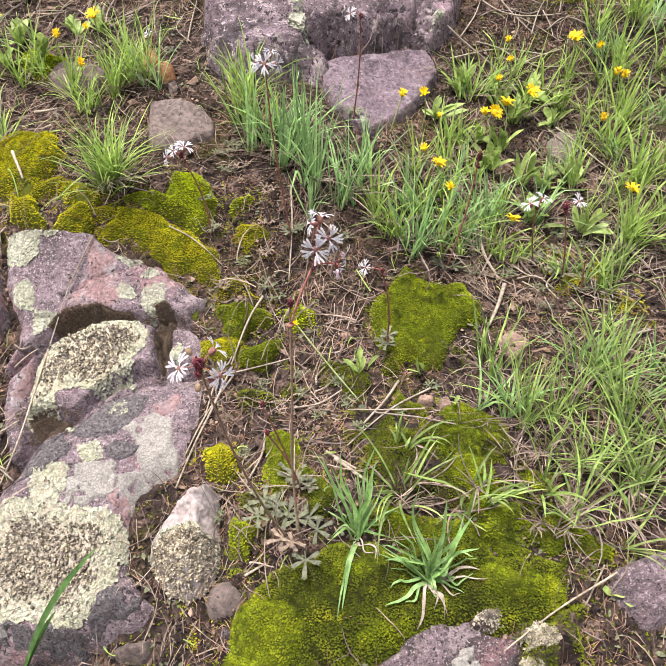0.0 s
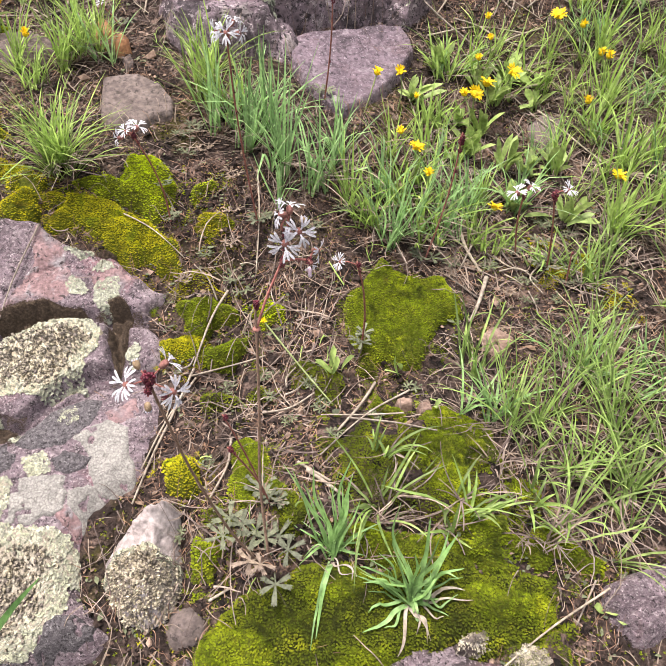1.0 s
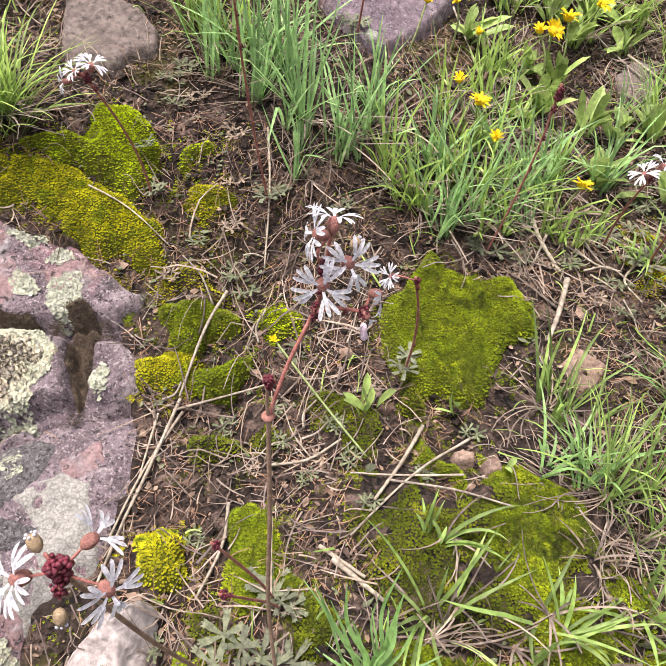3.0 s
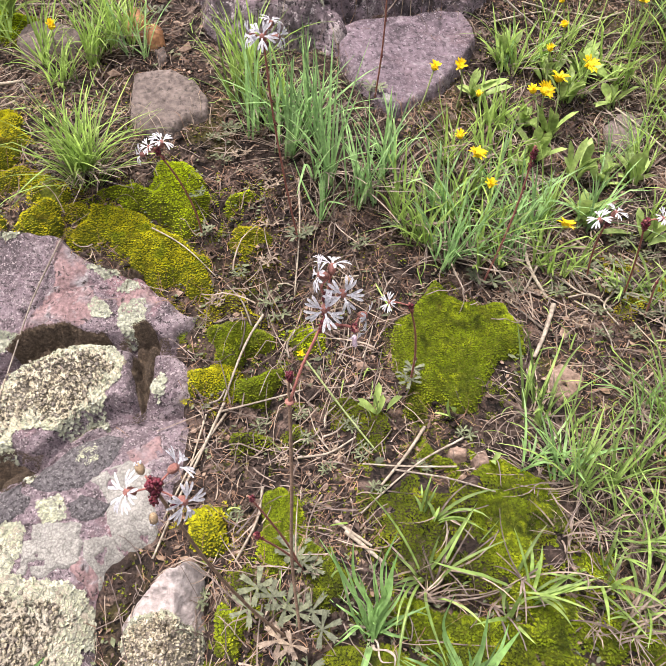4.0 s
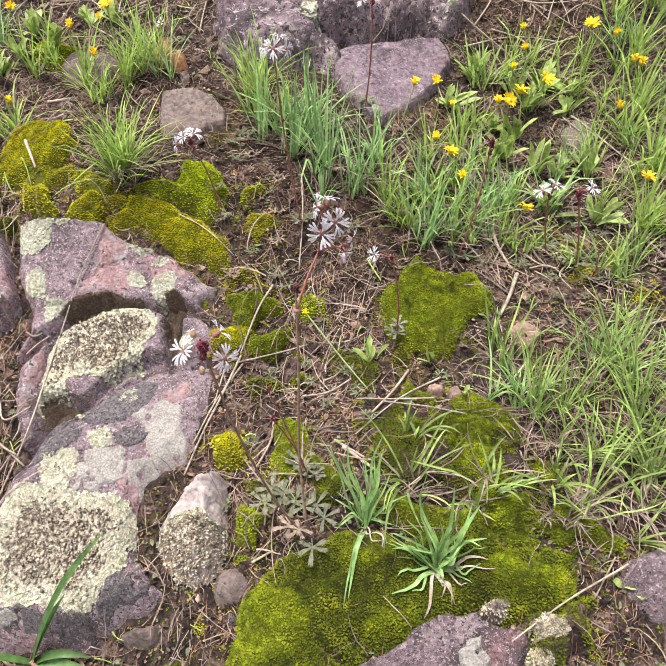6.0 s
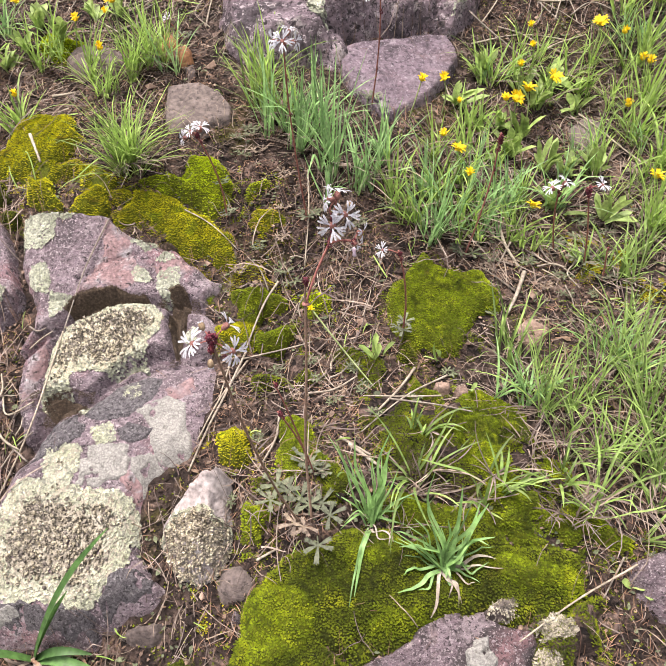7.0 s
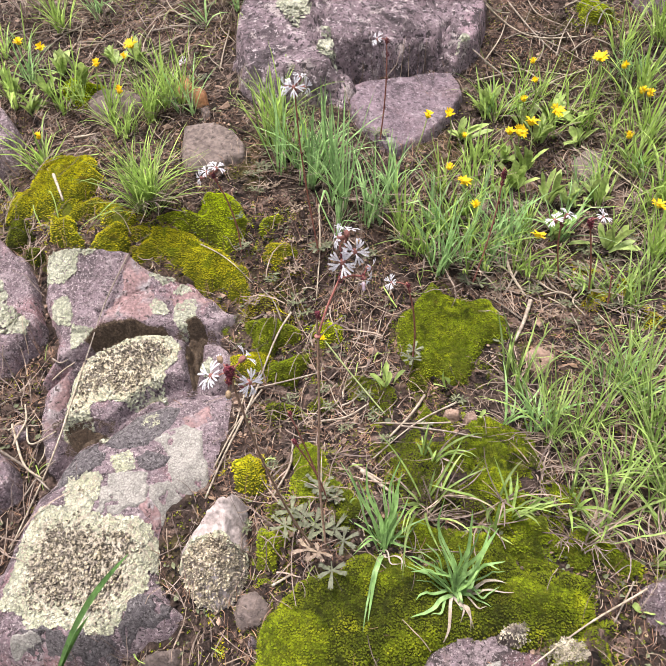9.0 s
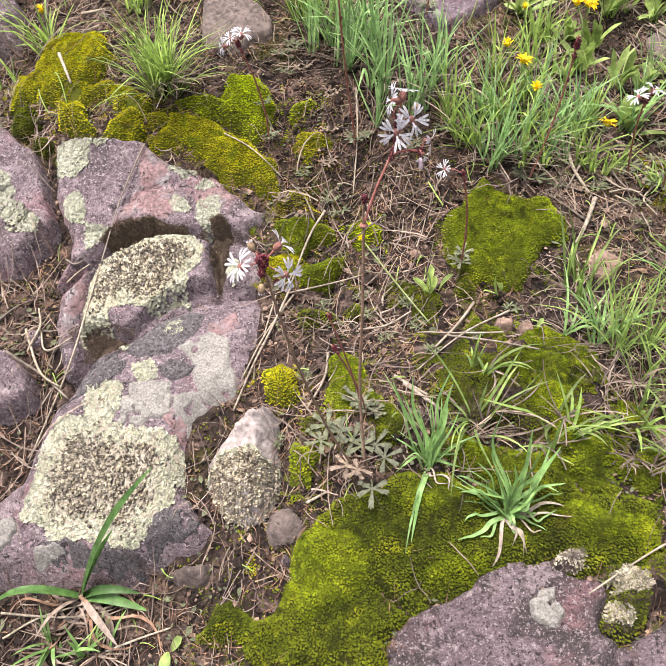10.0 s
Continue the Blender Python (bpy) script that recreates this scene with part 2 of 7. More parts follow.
PINK_FACE = material("pink_weathered_rock", [(0.20, 0.135, 0.138), (0.32, 0.205, 0.205), (0.42, 0.295, 0.29)], 60, 12, 0.88, 1.0, 420, second=[((0.27, 0.225, 0.235), 30, (0.48, 0.6)), ((0.40, 0.36, 0.365), 90, (0.55, 0.65)), ((0.08, 0.06, 0.06), 220, (0.58, 0.64))], depth=0.003)
BLACK_MOSS = material("blackish_dried_moss", [(0.0456, 0.0316, 0.0233), (0.114, 0.0808, 0.0565), (0.228, 0.165, 0.106)], 500, 6, 0.95, 1.0, 900, depth=0.003)
CUP = material("dark_brown_cup", [(0.035, 0.025, 0.018), (0.07, 0.052, 0.038), (0.12, 0.09, 0.065)], 300, 3, 0.8, 0.3, 1500)
CRUST = material("grey_crust_lichen", [(0.191, 0.182, 0.165), (0.268, 0.255, 0.235), (0.329, 0.316, 0.285)], 110, 8, 0.92, 0.9, 800, lines=330.0)
# dark crust lichen; its colour also paints the shade of the boulder's foot
CRUST_DARK = material("dark_crust_lichen_and_foot_shade", [(0.05, 0.044, 0.047), (0.125, 0.112, 0.119), (0.26, 0.242, 0.245)], 420, 8, 0.92, 1.0, 700, second=[((0.045, 0.04, 0.042), 520, (0.54, 0.60)), ((0.30, 0.285, 0.28), 640, (0.60, 0.65))], lines=400.0, depth=0.002)
ORANGE_LEAF = material("rusty_dead_leaf", [(0.16, 0.07, 0.03), (0.30, 0.145, 0.07), (0.42, 0.23, 0.125)], 60, 5, 0.7, 0.5, 400, rnd="object", amount=0.25)

# ---- tools ----


def mesh(name, verts, faces, mat, parent=None, smooth=True, slots=None):
    me = bpy.data.meshes.new(name)
    me.from_pydata([tuple(v) for v in verts], [], faces)
    for one in (mat if isinstance(mat, (list, tuple)) else [mat]):
        me.materials.append(one)
    if slots is not None:
        me.polygons.foreach_set("material_index", slots)
    me.polygons.foreach_set("use_smooth", [smooth] * len(me.polygons))
    me.update()
    ob = new(name, me)
    ob.parent = parent
    return ob


def part(name, built, mat, parent, label="", kind=""):
    """Links what a Build has gathered as one mesh under a thing or a part."""
    return tagged(mesh(name, built.v, built.f, mat, parent), label, kind=kind)


def thing(name, place, label, category, group=""):
    """An Empty at the base of a thing."""
    ob = new(name)
    ob.empty_display_size = 0.01
    ob.matrix_basis = Matrix.Translation(place)
    return tagged(ob, label, category, group)


def hash2(i, j, seed):
    h = (i * 374761393 + j * 668265263 + seed * 974634777) & 0x7FFFFFFF
    h = ((h ^ (h >> 13)) * 1274126177) & 0x7FFFFFFF
    return ((h ^ (h >> 16)) & 0xFFFF) / 65535.0


def value_noise(x, y, seed=0):
    x, y = np.asarray(x, float), np.asarray(y, float)
    i, j = np.floor(x).astype(np.int64), np.floor(y).astype(np.int64)
    u, v = x - i, y - j
    u, v = u * u * (3 - 2 * u), v * v * (3 - 2 * v)
    a, b = hash2(i, j, seed), hash2(i + 1, j, seed)
    c, d = hash2(i, j + 1, seed), hash2(i + 1, j + 1, seed)
    return (a + (b - a) * u) * (1 - v) + (c + (d - c) * u) * v


def fbm(x, y, size, octaves=4, seed=0):
    """Smooth noise about -1 to 1, whose largest features are size metres."""
    total, amp, norm = 0, 1.0, 0.0
    for k in range(octaves):
        f = 2.0 ** k / size
        total = total + amp * (2 * value_noise(np.asarray(x) * f + 17.3 * k, np.asarray(y) * f - 9.1 * k, seed + k) - 1)
        norm += amp
        amp *= 0.5
    return total / norm


def chunks(x, y, size, seed=0):
    """Broken facets: tilted flat pieces about size metres across, -1 to 1."""
    x, y = np.asarray(x, float) / size, np.asarray(y, float) / size
    i, j = np.floor(x).astype(np.int64), np.floor(y).astype(np.int64)
    best, out = np.full(x.shape, 1e9), np.zeros(x.shape)
    for di in (-1, 0, 1):
        for dj in (-1, 0, 1):
            a, b = i + di, j + dj
            px, py = a + hash2(a, b, seed), b + hash2(a, b, seed + 1)
            d = (x - px) ** 2 + (y - py) ** 2
            v = 2 * hash2(a, b, seed + 2) - 1 + 1.6 * (hash2(a, b, seed + 3) - 0.5) * (x - px) + 1.6 * (hash2(a, b, seed + 4) - 0.5) * (y - py)
            out = np.where(d < best, v, out)
            best = np.minimum(best, d)
    return out


SWELLS = [(-0.24, 0.1, 0.1), (-0.28, 0.46, 0.12), (-0.05, 0.6, 0.12), (0.2, 0.62, 0.12), (0.02, 0.36, 0.09), (0.2, 0.36, 0.1), (0.08, 0.12, 0.09), (-0.14, 0.3, 0.08), (0.16, 0.47, 0.06), (-0.02, 0.23, 0.05), (-0.06, 0.41, 0.05), (0.09, 0.25, 0.06), (-0.13, 0.18, 0.05), (-0.24, 0.52, 0.06)]
RISE = [0.0406, -0.0073, 0.3738, -0.0674, -0.0212, 0.0132, -0.0367, -0.0185, -0.0007, -0.0137, 0.0025, -0.0138, 0.0231, -0.02, 0.0283, -0.0078, 0.0378]


def slope(x, y):
    """The hillside's height without its fine relief."""
    x, y = np.asarray(x, float), np.asarray(y, float)
    far = 0.4 + 9 * np.tanh((y - 0.4) / 9)
    z = RISE[0] + RISE[1] * 3 * np.tanh(x / 3) + RISE[2] * (far - 0.4)
    for (a, b, s), c in zip(SWELLS, RISE[3:]):
        z = z + c * np.exp(-((x - a) ** 2 + (y - b) ** 2) / (2 * s * s))
    return z


def ground(x, y):
    return slope(x, y) + 0.0045 * fbm(x, y, 0.05, 3, 3) + 0.003 * fbm(x, y, 0.014, 4, 11) - 0.001


RAISED = []  # height fields of rocks and moss that lie on the ground


class Build:
    """Gathers verts and faces of one mesh."""

    def __init__(self):
        self.v, self.f = [], []

    def strip(self, pts, widths, across, fold=0.0):
        """A ribbon along pts, creased along its middle."""
        n0 = len(self.v)
        for k, (p, w) in enumerate(zip(pts, widths)):
            along = pts[min(k + 1, len(pts) - 1)] - pts[max(k - 1, 0)]
            s = across - along * (across.dot(along) / max(along.length_squared, 1e-12))
            s = s.normalized() if s.length > 1e-9 else across
            up = along.cross(s).normalized()
            self.v += [p - s * w + up * (w * fold), p.copy(), p + s * w + up * (w * fold)]
        for k in range(len(pts) - 1):
            a = n0 + 3 * k
            self.f += [(a, a + 1, a + 4, a + 3), (a + 1, a + 2, a + 5, a + 4)]

    def tube(self, pts, radii, sides=6):
        n0, m = len(self.v), len(pts)
        for k, (p, r) in enumerate(zip(pts, radii)):
            along = (pts[min(k + 1, m - 1)] - pts[max(k - 1, 0)]).normalized()
            a = along.orthogonal().normalized() if abs(along.z) > 0.9 else along.cross(Vector((0, 0, 1))).normalized()
            b = along.cross(a)
            for i in range(sides):
                t = 2 * math.pi * i / sides
                self.v.append(p + (a * math.cos(t) + b * math.sin(t)) * r)
        for k in range(m - 1):
            for i in range(sides):
                j = (i + 1) % sides
                self.f.append((n0 + k * sides + i, n0 + k * sides + j, n0 + (k + 1) * sides + j, n0 + (k + 1) * sides + i))
        self.f += [tuple(n0 + i for i in reversed(range(sides))), tuple(n0 + (m - 1) * sides + i for i in range(sides))]

    def lathe(self, at, axis, profile, sides=8):
        """A turned body: profile of (distance along axis, radius)."""
        self.tube([at + axis * a for a, _ in profile], [r for _, r in profile], sides)

    def ball(self, at, r, squash=1.0):
        n0 = len(self.v)
        self.v.append(at + Vector((0, 0, r * squash)))
        for ring, z in ((0.87, 0.5), (0.87, -0.5)):
            for i in range(6):
                t = 2 * math.pi * (i + (0.5 if z < 0 else 0)) / 6
                self.v.append(at + Vector((r * ring * math.cos(t), r * ring * math.sin(t), r * z * squash)))
        self.v.append(at - Vector((0, 0, r * squash)))
        for i in range(6):
            j = (i + 1) % 6
            self.f += [(n0, n0 + 1 + i, n0 + 1 + j), (n0 + 1 + i, n0 + 7 + i, n0 + 1 + j), (n0 + 1 + j, n0 + 7 + i, n0 + 7 + j), (n0 + 13, n0 + 7 + j, n0 + 7 + i)]


def curve_between(pts, n=14):
    """A smooth line through points (Catmull-Rom)."""
    p = [Vector(q) for q in pts]
    p = [p[0] * 2 - p[1]] + p + [p[-1] * 2 - p[-2]]
    out = []
    for k in range(1, len(p) - 2):
        for i in range(n):
            t = i / n
            a, b, c, d = p[k - 1:k + 3]
            out.append(0.5 * ((2 * b) + (c - a) * t + (2 * a - 5 * b + 4 * c - d) * t * t + (3 * b - a - 3 * c + d) * t ** 3))
    return out + [p[-2]]


def blade_line(base, azimuth, length, lean, curl, n=7, twist=0.0):
    """The middle line of a leaf that leaves its base leaning and bends over."""
    pts, p, step = [], Vector(base), length / (n - 1)
    for k in range(n):
        pts.append(p.copy())
        t = lean + curl * (k / (n - 1)) ** 1.5
        a = azimuth + twist * k / (n - 1)
        p += Vector((math.cos(a) * math.sin(t), math.sin(a) * math.sin(t), math.cos(t))) * step
    return pts


def inside_distance(x, y, poly):
    """Signed distance of points to a closed outline, positive inside."""
    best, inside = np.full(x.shape, 1e9), np.zeros(x.shape, bool)
    for (ax, ay), (bx, by) in zip(poly, poly[1:] + poly[:1]):
        dx, dy = bx - ax, by - ay
        t = np.clip(((x - ax) * dx + (y - ay) * dy) / (dx * dx + dy * dy + 1e-15), 0, 1)
        best = np.minimum(best, (x - ax - t * dx) ** 2 + (y - ay - t * dy) ** 2)
        inside ^= ((ay > y) != (by > y)) & (x < (bx - ax) * (y - ay) / (by - ay + 1e-15) + ax)
    return np.where(inside, 1, -1) * np.sqrt(best)


def line_distance(x, y, line):
    best = np.full(np.shape(x), 1e9)
    for (ax, ay), (bx, by) in zip(line, line[1:]):
        dx, dy = bx - ax, by - ay
        t = np.clip(((x - ax) * dx + (y - ay) * dy) / (dx * dx + dy * dy + 1e-15), 0, 1)
        best = np.minimum(best, (x - ax - t * dx) ** 2 + (y - ay - t * dy) ** 2)
    return np.sqrt(best)


def mound(name, outline, height, edge, mat, label="", category="", rough=0.004, grain=0.02, res=0.002, wobble=0.004, cracks=(), power=0.5,
          seed=1, tilt=(0.0, 0.0), sink=0.012, base=None, kind="", broken=0.0, block=0.045):
    """A solid that swells out of the ground within an outline: rocks and moss cushions. Returns it and its height field."""
    cx, cy = sum(p[0] for p in outline) / len(outline), sum(p[1] for p in outline) / len(outline)
    floor = base or slope

    def field(x, y):
        wx = x + wobble * fbm(x, y, 0.02, 3, seed)
        wy = y + wobble * fbm(x, y, 0.02, 3, seed + 5)
        d = inside_distance(wx, wy, outline)
        rise = np.clip(d / edge, 0, 1)
        rise = (1 - (1 - rise) ** 2) ** power * (0.3 if broken else 1) + (0.7 * rise if broken else 0)
        top = height + tilt[0] * (x - cx) + tilt[1] * (y - cy) + rough * fbm(x, y, grain, 5, seed + 9)
        if broken:
            sx, sy = x + 0.006 * fbm(x, y, 0.02, 3, seed + 31), y + 0.006 * fbm(x, y, 0.02, 3, seed + 32)
            top = top + broken * chunks(sx + 0.4 * sy, sy * 1.6, block, seed) + 0.4 * broken * chunks(sx, sy * 1.5, block * 0.3, seed + 7) + 0.3 * broken * np.abs(fbm(x, y, 0.02, 5, seed + 34)) + 0.14 * broken * fbm(x, y, 0.004, 3, seed + 33)
        for line, width, depth in cracks:
            c = line_distance(x + 0.004 * fbm(x, y, 0.015, 3, seed + 21), y + 0.004 * fbm(x, y, 0.015, 3, seed + 22), line)
            top = top - depth * (0.8 * np.exp(-(c / width) ** 2) + 0.1 * np.exp(-(c / (4 * width)) ** 2))
        return np.where(d > 0, floor(x, y) - sink + (top + sink) * rise, floor(x, y) - sink + np.clip(d, -0.01, 0) * 2)

    x0, x1 = min(p[0] for p in outline) - 0.008, max(p[0] for p in outline) + 0.008
    y0, y1 = min(p[1] for p in outline) - 0.008, max(p[1] for p in outline) + 0.008
    xs, ys = np.arange(x0, x1 + res, res), np.arange(y0, y1 + res, res)
    gx, gy = np.meshgrid(xs, ys)
    z = field(gx, gy)
    d = inside_distance(gx, gy, outline)
    keep = d > -wobble - 2.5 * res
    used = keep[:-1, :-1] & keep[1:, :-1] & keep[:-1, 1:] & keep[1:, 1:]
    index, verts, faces = {}, [], []
    w = gx.shape[1]

    def vid(j, i):
        k = j * w + i
        if k not in index:
            index[k] = len(verts)
            verts.append((gx[j, i], gy[j, i], z[j, i]))
        return index[k]

    for j, i in zip(*np.nonzero(used)):
        faces.append((vid(j, i), vid(j, i + 1), vid(j + 1, i + 1), vid(j + 1, i)))
    # close it below with a blunt underside
    edges = {}
    for f in faces:
        for a, b in zip(f, f[1:] + f[:1]):
            edges[(a, b)] = 1
    rim = [e for e in edges if (e[1], e[0]) not in edges]
    verts.append((cx, cy, float(floor(cx, cy)) - sink - 0.03))
    faces += [(b, a, len(verts) - 1) for a, b in rim]
    ob = mesh(name, verts, faces, mat)
    RAISED.append((field, (x0, y0, x1, y1)))
    tagged(ob, label, category, kind=kind)
    return ob, field


def blocky(name, blocks, mat, label, category, seed=1, res=0.0014, warp=0.003, rough=0.0012, grain=0.03, sink=0.014, facet=0.0006, cracks=(), base=None, grow=0.0):
    """A rock broken into blocks, each (outline, height, rounding, tilt): clefts stay where the blocks part. Returns it and its height field."""
    floor = base or slope
    mids = [(sum(p[0] for p in b[0]) / len(b[0]), sum(p[1] for p in b[0]) / len(b[0])) for b in blocks]

    def field(x, y):
        wx = x + warp * fbm(x, y, 0.018, 4, seed)
        wy = y + warp * fbm(x, y, 0.018, 4, seed + 5)
        low = floor(x, y) - sink
        z, most = np.full(np.shape(x), -9.0), np.full(np.shape(x), -9.0)
        for (outline, height, edge, tilt), (cx, cy) in zip(blocks, mids):
            d = inside_distance(wx, wy, outline) + grow
            r = np.clip(d / edge, 0, 1)
            r = 0.55 * (1 - (1 - r) ** 2) ** 0.6 + 0.45 * r
            top = height + tilt[0] * (x - cx) + tilt[1] * (y - cy)
            z = np.maximum(z, np.where(d > 0, low + (top + sink) * r, low + np.clip(d, -0.01, 0) * 1.5))
            most = np.maximum(most, d)
        on = np.clip(most / 0.004, 0, 1)
        z = z + on * (rough * fbm(x, y, grain, 5, seed + 9) + facet * chunks(wx + 0.3 * wy, wy * 1.4, 0.019, seed + 13) + 0.0004 * fbm(x, y, 0.004, 3, seed + 15))
        for line, width, depth in cracks:
            c = line_distance(x + 0.003 * fbm(x, y, 0.012, 3, seed + 21), y + 0.003 * fbm(x, y, 0.012, 3, seed + 22), line)
            z = z - on * depth * np.exp(-(c / width) ** 2)
        return z

    pts = [p for b in blocks for p in b[0]]
    x0, x1 = min(p[0] for p in pts) - 0.008, max(p[0] for p in pts) + 0.008
    y0, y1 = min(p[1] for p in pts) - 0.008, max(p[1] for p in pts) + 0.008
    gx, gy = np.meshgrid(np.arange(x0, x1 + res, res), np.arange(y0, y1 + res, res))
    keep = np.max([inside_distance(gx, gy, b[0]) for b in blocks], axis=0) > -0.009
    used = keep[:-1, :-1] & keep[1:, :-1] & keep[:-1, 1:] & keep[1:, 1:]
    z, w = field(gx, gy), gx.shape[1]
    j, i = np.nonzero(used)
    quads = np.stack([j * w + i, j * w + i + 1, (j + 1) * w + i + 1, (j + 1) * w + i], 1)
    need, flat = np.unique(quads, return_inverse=True)
    faces = flat.reshape(-1, 4).tolist()
    verts = np.stack([gx.ravel()[need], gy.ravel()[need], z.ravel()[need]], 1).tolist()
    # close it below with a blunt underside
    edges = {(a, b) for f in faces for a, b in zip(f, f[1:] + f[:1])}
    cx, cy = sum(p[0] for p in pts) / len(pts), sum(p[1] for p in pts) / len(pts)
    verts.append((cx, cy, float(floor(cx, cy)) - sink - 0.04))
    faces += [(b, a, len(verts) - 1) for a, b in edges if (b, a) not in edges]
    ob = mesh(name, verts, faces, mat)
    RAISED.append((field, (x0, y0, x1, y1)))
    return tagged(ob, label, category), field


def moss_shoots(parent, outline, field, mat, spacing=0.0014, size=0.0016, seed=0, thin=0.0):
    """Thousands of little star-shaped moss shoots on a cushion."""
    rng = np.random.default_rng(seed + 100)
    x0, x1 = min(p[0] for p in outline) - 0.01, max(p[0] for p in outline) + 0.01
    y0, y1 = min(p[1] for p in outline) - 0.01, max(p[1] for p in outline) + 0.01
    gx, gy = np.meshgrid(np.arange(x0, x1, spacing), np.arange(y0, y1, spacing))
    gx = gx.ravel() + rng.uniform(-0.5, 0.5, gx.size) * spacing
    gy = gy.ravel() + rng.uniform(-0.5, 0.5, gy.size) * spacing
    gz = field(gx, gy)
    soil = ground(gx, gy)
    stray = (gz < soil) & (inside_distance(gx, gy, outline) > -0.010) & (fbm(gx, gy, 0.009, 3, seed + 60) > 0.12)
    ok = (gz > slope(gx, gy) - 0.002) | stray
    if thin:
        ok &= fbm(gx, gy, 0.018, 4, seed + 40) > thin
    gx, gy, gz = gx[ok], gy[ok], np.maximum(gz, soil - 0.0004)[ok]
    e = 0.0008
    nx, ny = (field(gx - e, gy) - field(gx + e, gy)) / (2 * e), (field(gx, gy - e) - field(gx, gy + e)) / (2 * e)
    n = len(gx)
    if not n:
        return None
    norm = np.stack([nx, ny, np.ones(n)], 1)
    norm /= np.linalg.norm(norm, axis=1)[:, None]
    norm = norm * 0.7 + np.array([0, 0, 0.3])
    verts, faces = np.zeros((n, 16, 3)), []
    s = size * rng.uniform(0.7, 1.3, n)
    tip0 = np.stack([gx, gy, gz], 1)
    a0 = rng.uniform(0, 6.28, n)
    verts[:, 0] = tip0 + norm * (s * 0.1)[:, None]
    for k in range(5):
        a = a0 + 1.2566 * k
        out = np.stack([np.cos(a), np.sin(a), np.zeros(n)], 1)
        side = np.stack([-np.sin(a), np.cos(a), np.zeros(n)], 1)
        verts[:, 1 + 3 * k] = tip0 + (out * 0.5 - side * 0.22) * s[:, None] + norm * (s * 0.45)[:, None]
        verts[:, 2 + 3 * k] = tip0 + (out * 0.5 + side * 0.22) * s[:, None] + norm * (s * 0.45)[:, None]
        verts[:, 3 + 3 * k] = tip0 + out * (s * 0.46)[:, None] + norm * (s * 1.05)[:, None]
    for k in range(n):
        b = 16 * k
        faces += [(b, b + 1 + 3 * i, b + 3 + 3 * i, b + 2 + 3 * i) for i in range(5)]
    ob = mesh("shoots", verts.reshape(-1, 3).tolist(), faces, mat, parent, smooth=False)
    return tagged(ob, kind="stuff")

# ---- the hillside ----


def build_ground():
    far = np.cumsum(0.012 * 1.22 ** np.arange(36))
    xs = np.concatenate([-0.6 - far[::-1], np.arange(-0.6, 0.5, 0.0035), 0.5 + far])
    ys = np.concatenate([-0.15 - far[::-1], np.arange(-0.15, 1.1, 0.0035), 1.1 + far])
    gx, gy = np.meshgrid(xs, ys)
    near = np.exp(-np.clip(np.hypot(gx, gy - 0.4) - 1.0, 0, None) * 0.2)
    z = ground(gx, gy) + (1 - near) * 0.4 * fbm(gx, gy, 9.0, 3, 77)
    hollow = (gx > -0.4) & (gx < 0.0) & (gy > 0.1) & (gy < 0.55)
    z[hollow] -= 0.03 * np.clip((inside_distance(gx[hollow], gy[hollow], BIG) - 0.006) / 0.006, 0, 1)
    w = len(xs)
    j, i = np.meshgrid(np.arange(len(ys) - 1), np.arange(w - 1), indexing="ij")
    a = (j * w + i).ravel()
    faces = np.stack([a, a + 1, a + 1 + w, a + w], 1).tolist()
    ob = mesh("ground", np.stack([gx.ravel(), gy.ravel(), z.ravel()], 1).tolist(), faces, SOIL)
    tagged(ob, "bare brown hillside soil strewn with dry litter", "ground", kind="structure")


# ---- rocks ----
BIG = [(-0.281, 0.450), (-0.283, 0.461), (-0.274, 0.468), (-0.256, 0.468), (-0.231, 0.465), (-0.205, 0.465), (-0.187, 0.453), (-0.169, 0.448), (-0.148, 0.447), (-0.133, 0.437), (-0.117, 0.430), (-0.107, 0.430), (-0.107, 0.416), (-0.113, 0.400), (-0.101, 0.383), (-0.103, 0.370), (-0.102, 0.365), (-0.097, 0.343), (-0.098, 0.318), (-0.105, 0.298), (-0.111, 0.276), (-0.124, 0.270), (-0.138, 0.259), (-0.142, 0.243), (-0.141, 0.222), (-0.128, 0.209), (-0.115, 0.200), (-0.129, 0.187), (-0.161, 0.181), (-0.164, 0.171), (-0.215, 0.173), (-0.241, 0.169), (-0.267, 0.168), (-0.287, 0.168), (-0.292, 0.203), (-0.273, 0.217), (-0.259, 0.228), (-0.249, 0.257), (-0.241, 0.273), (-0.241, 0.284), (-0.251, 0.306), (-0.257, 0.332), (-0.262, 0.352), (-0.266, 0.362), (-0.259, 0.379), (-0.258, 0.394), (-0.270, 0.409), (-0.278, 0.430)]
UPPER = [(-0.281, 0.450), (-0.283, 0.461), (-0.274, 0.468), (-0.256, 0.468), (-0.231, 0.465), (-0.205, 0.465), (-0.187, 0.453), (-0.169, 0.448), (-0.148, 0.447), (-0.133, 0.437), (-0.117, 0.430), (-0.107, 0.430), (-0.107, 0.416), (-0.120, 0.405), (-0.135, 0.405), (-0.148, 0.399), (-0.165, 0.398), (-0.188, 0.400), (-0.208, 0.394), (-0.222, 0.388), (-0.232, 0.381), (-0.244, 0.373), (-0.253, 0.361), (-0.258, 0.354), (-0.265, 0.362), (-0.258, 0.379), (-0.257, 0.394), (-0.269, 0.409), (-0.277, 0.430)]
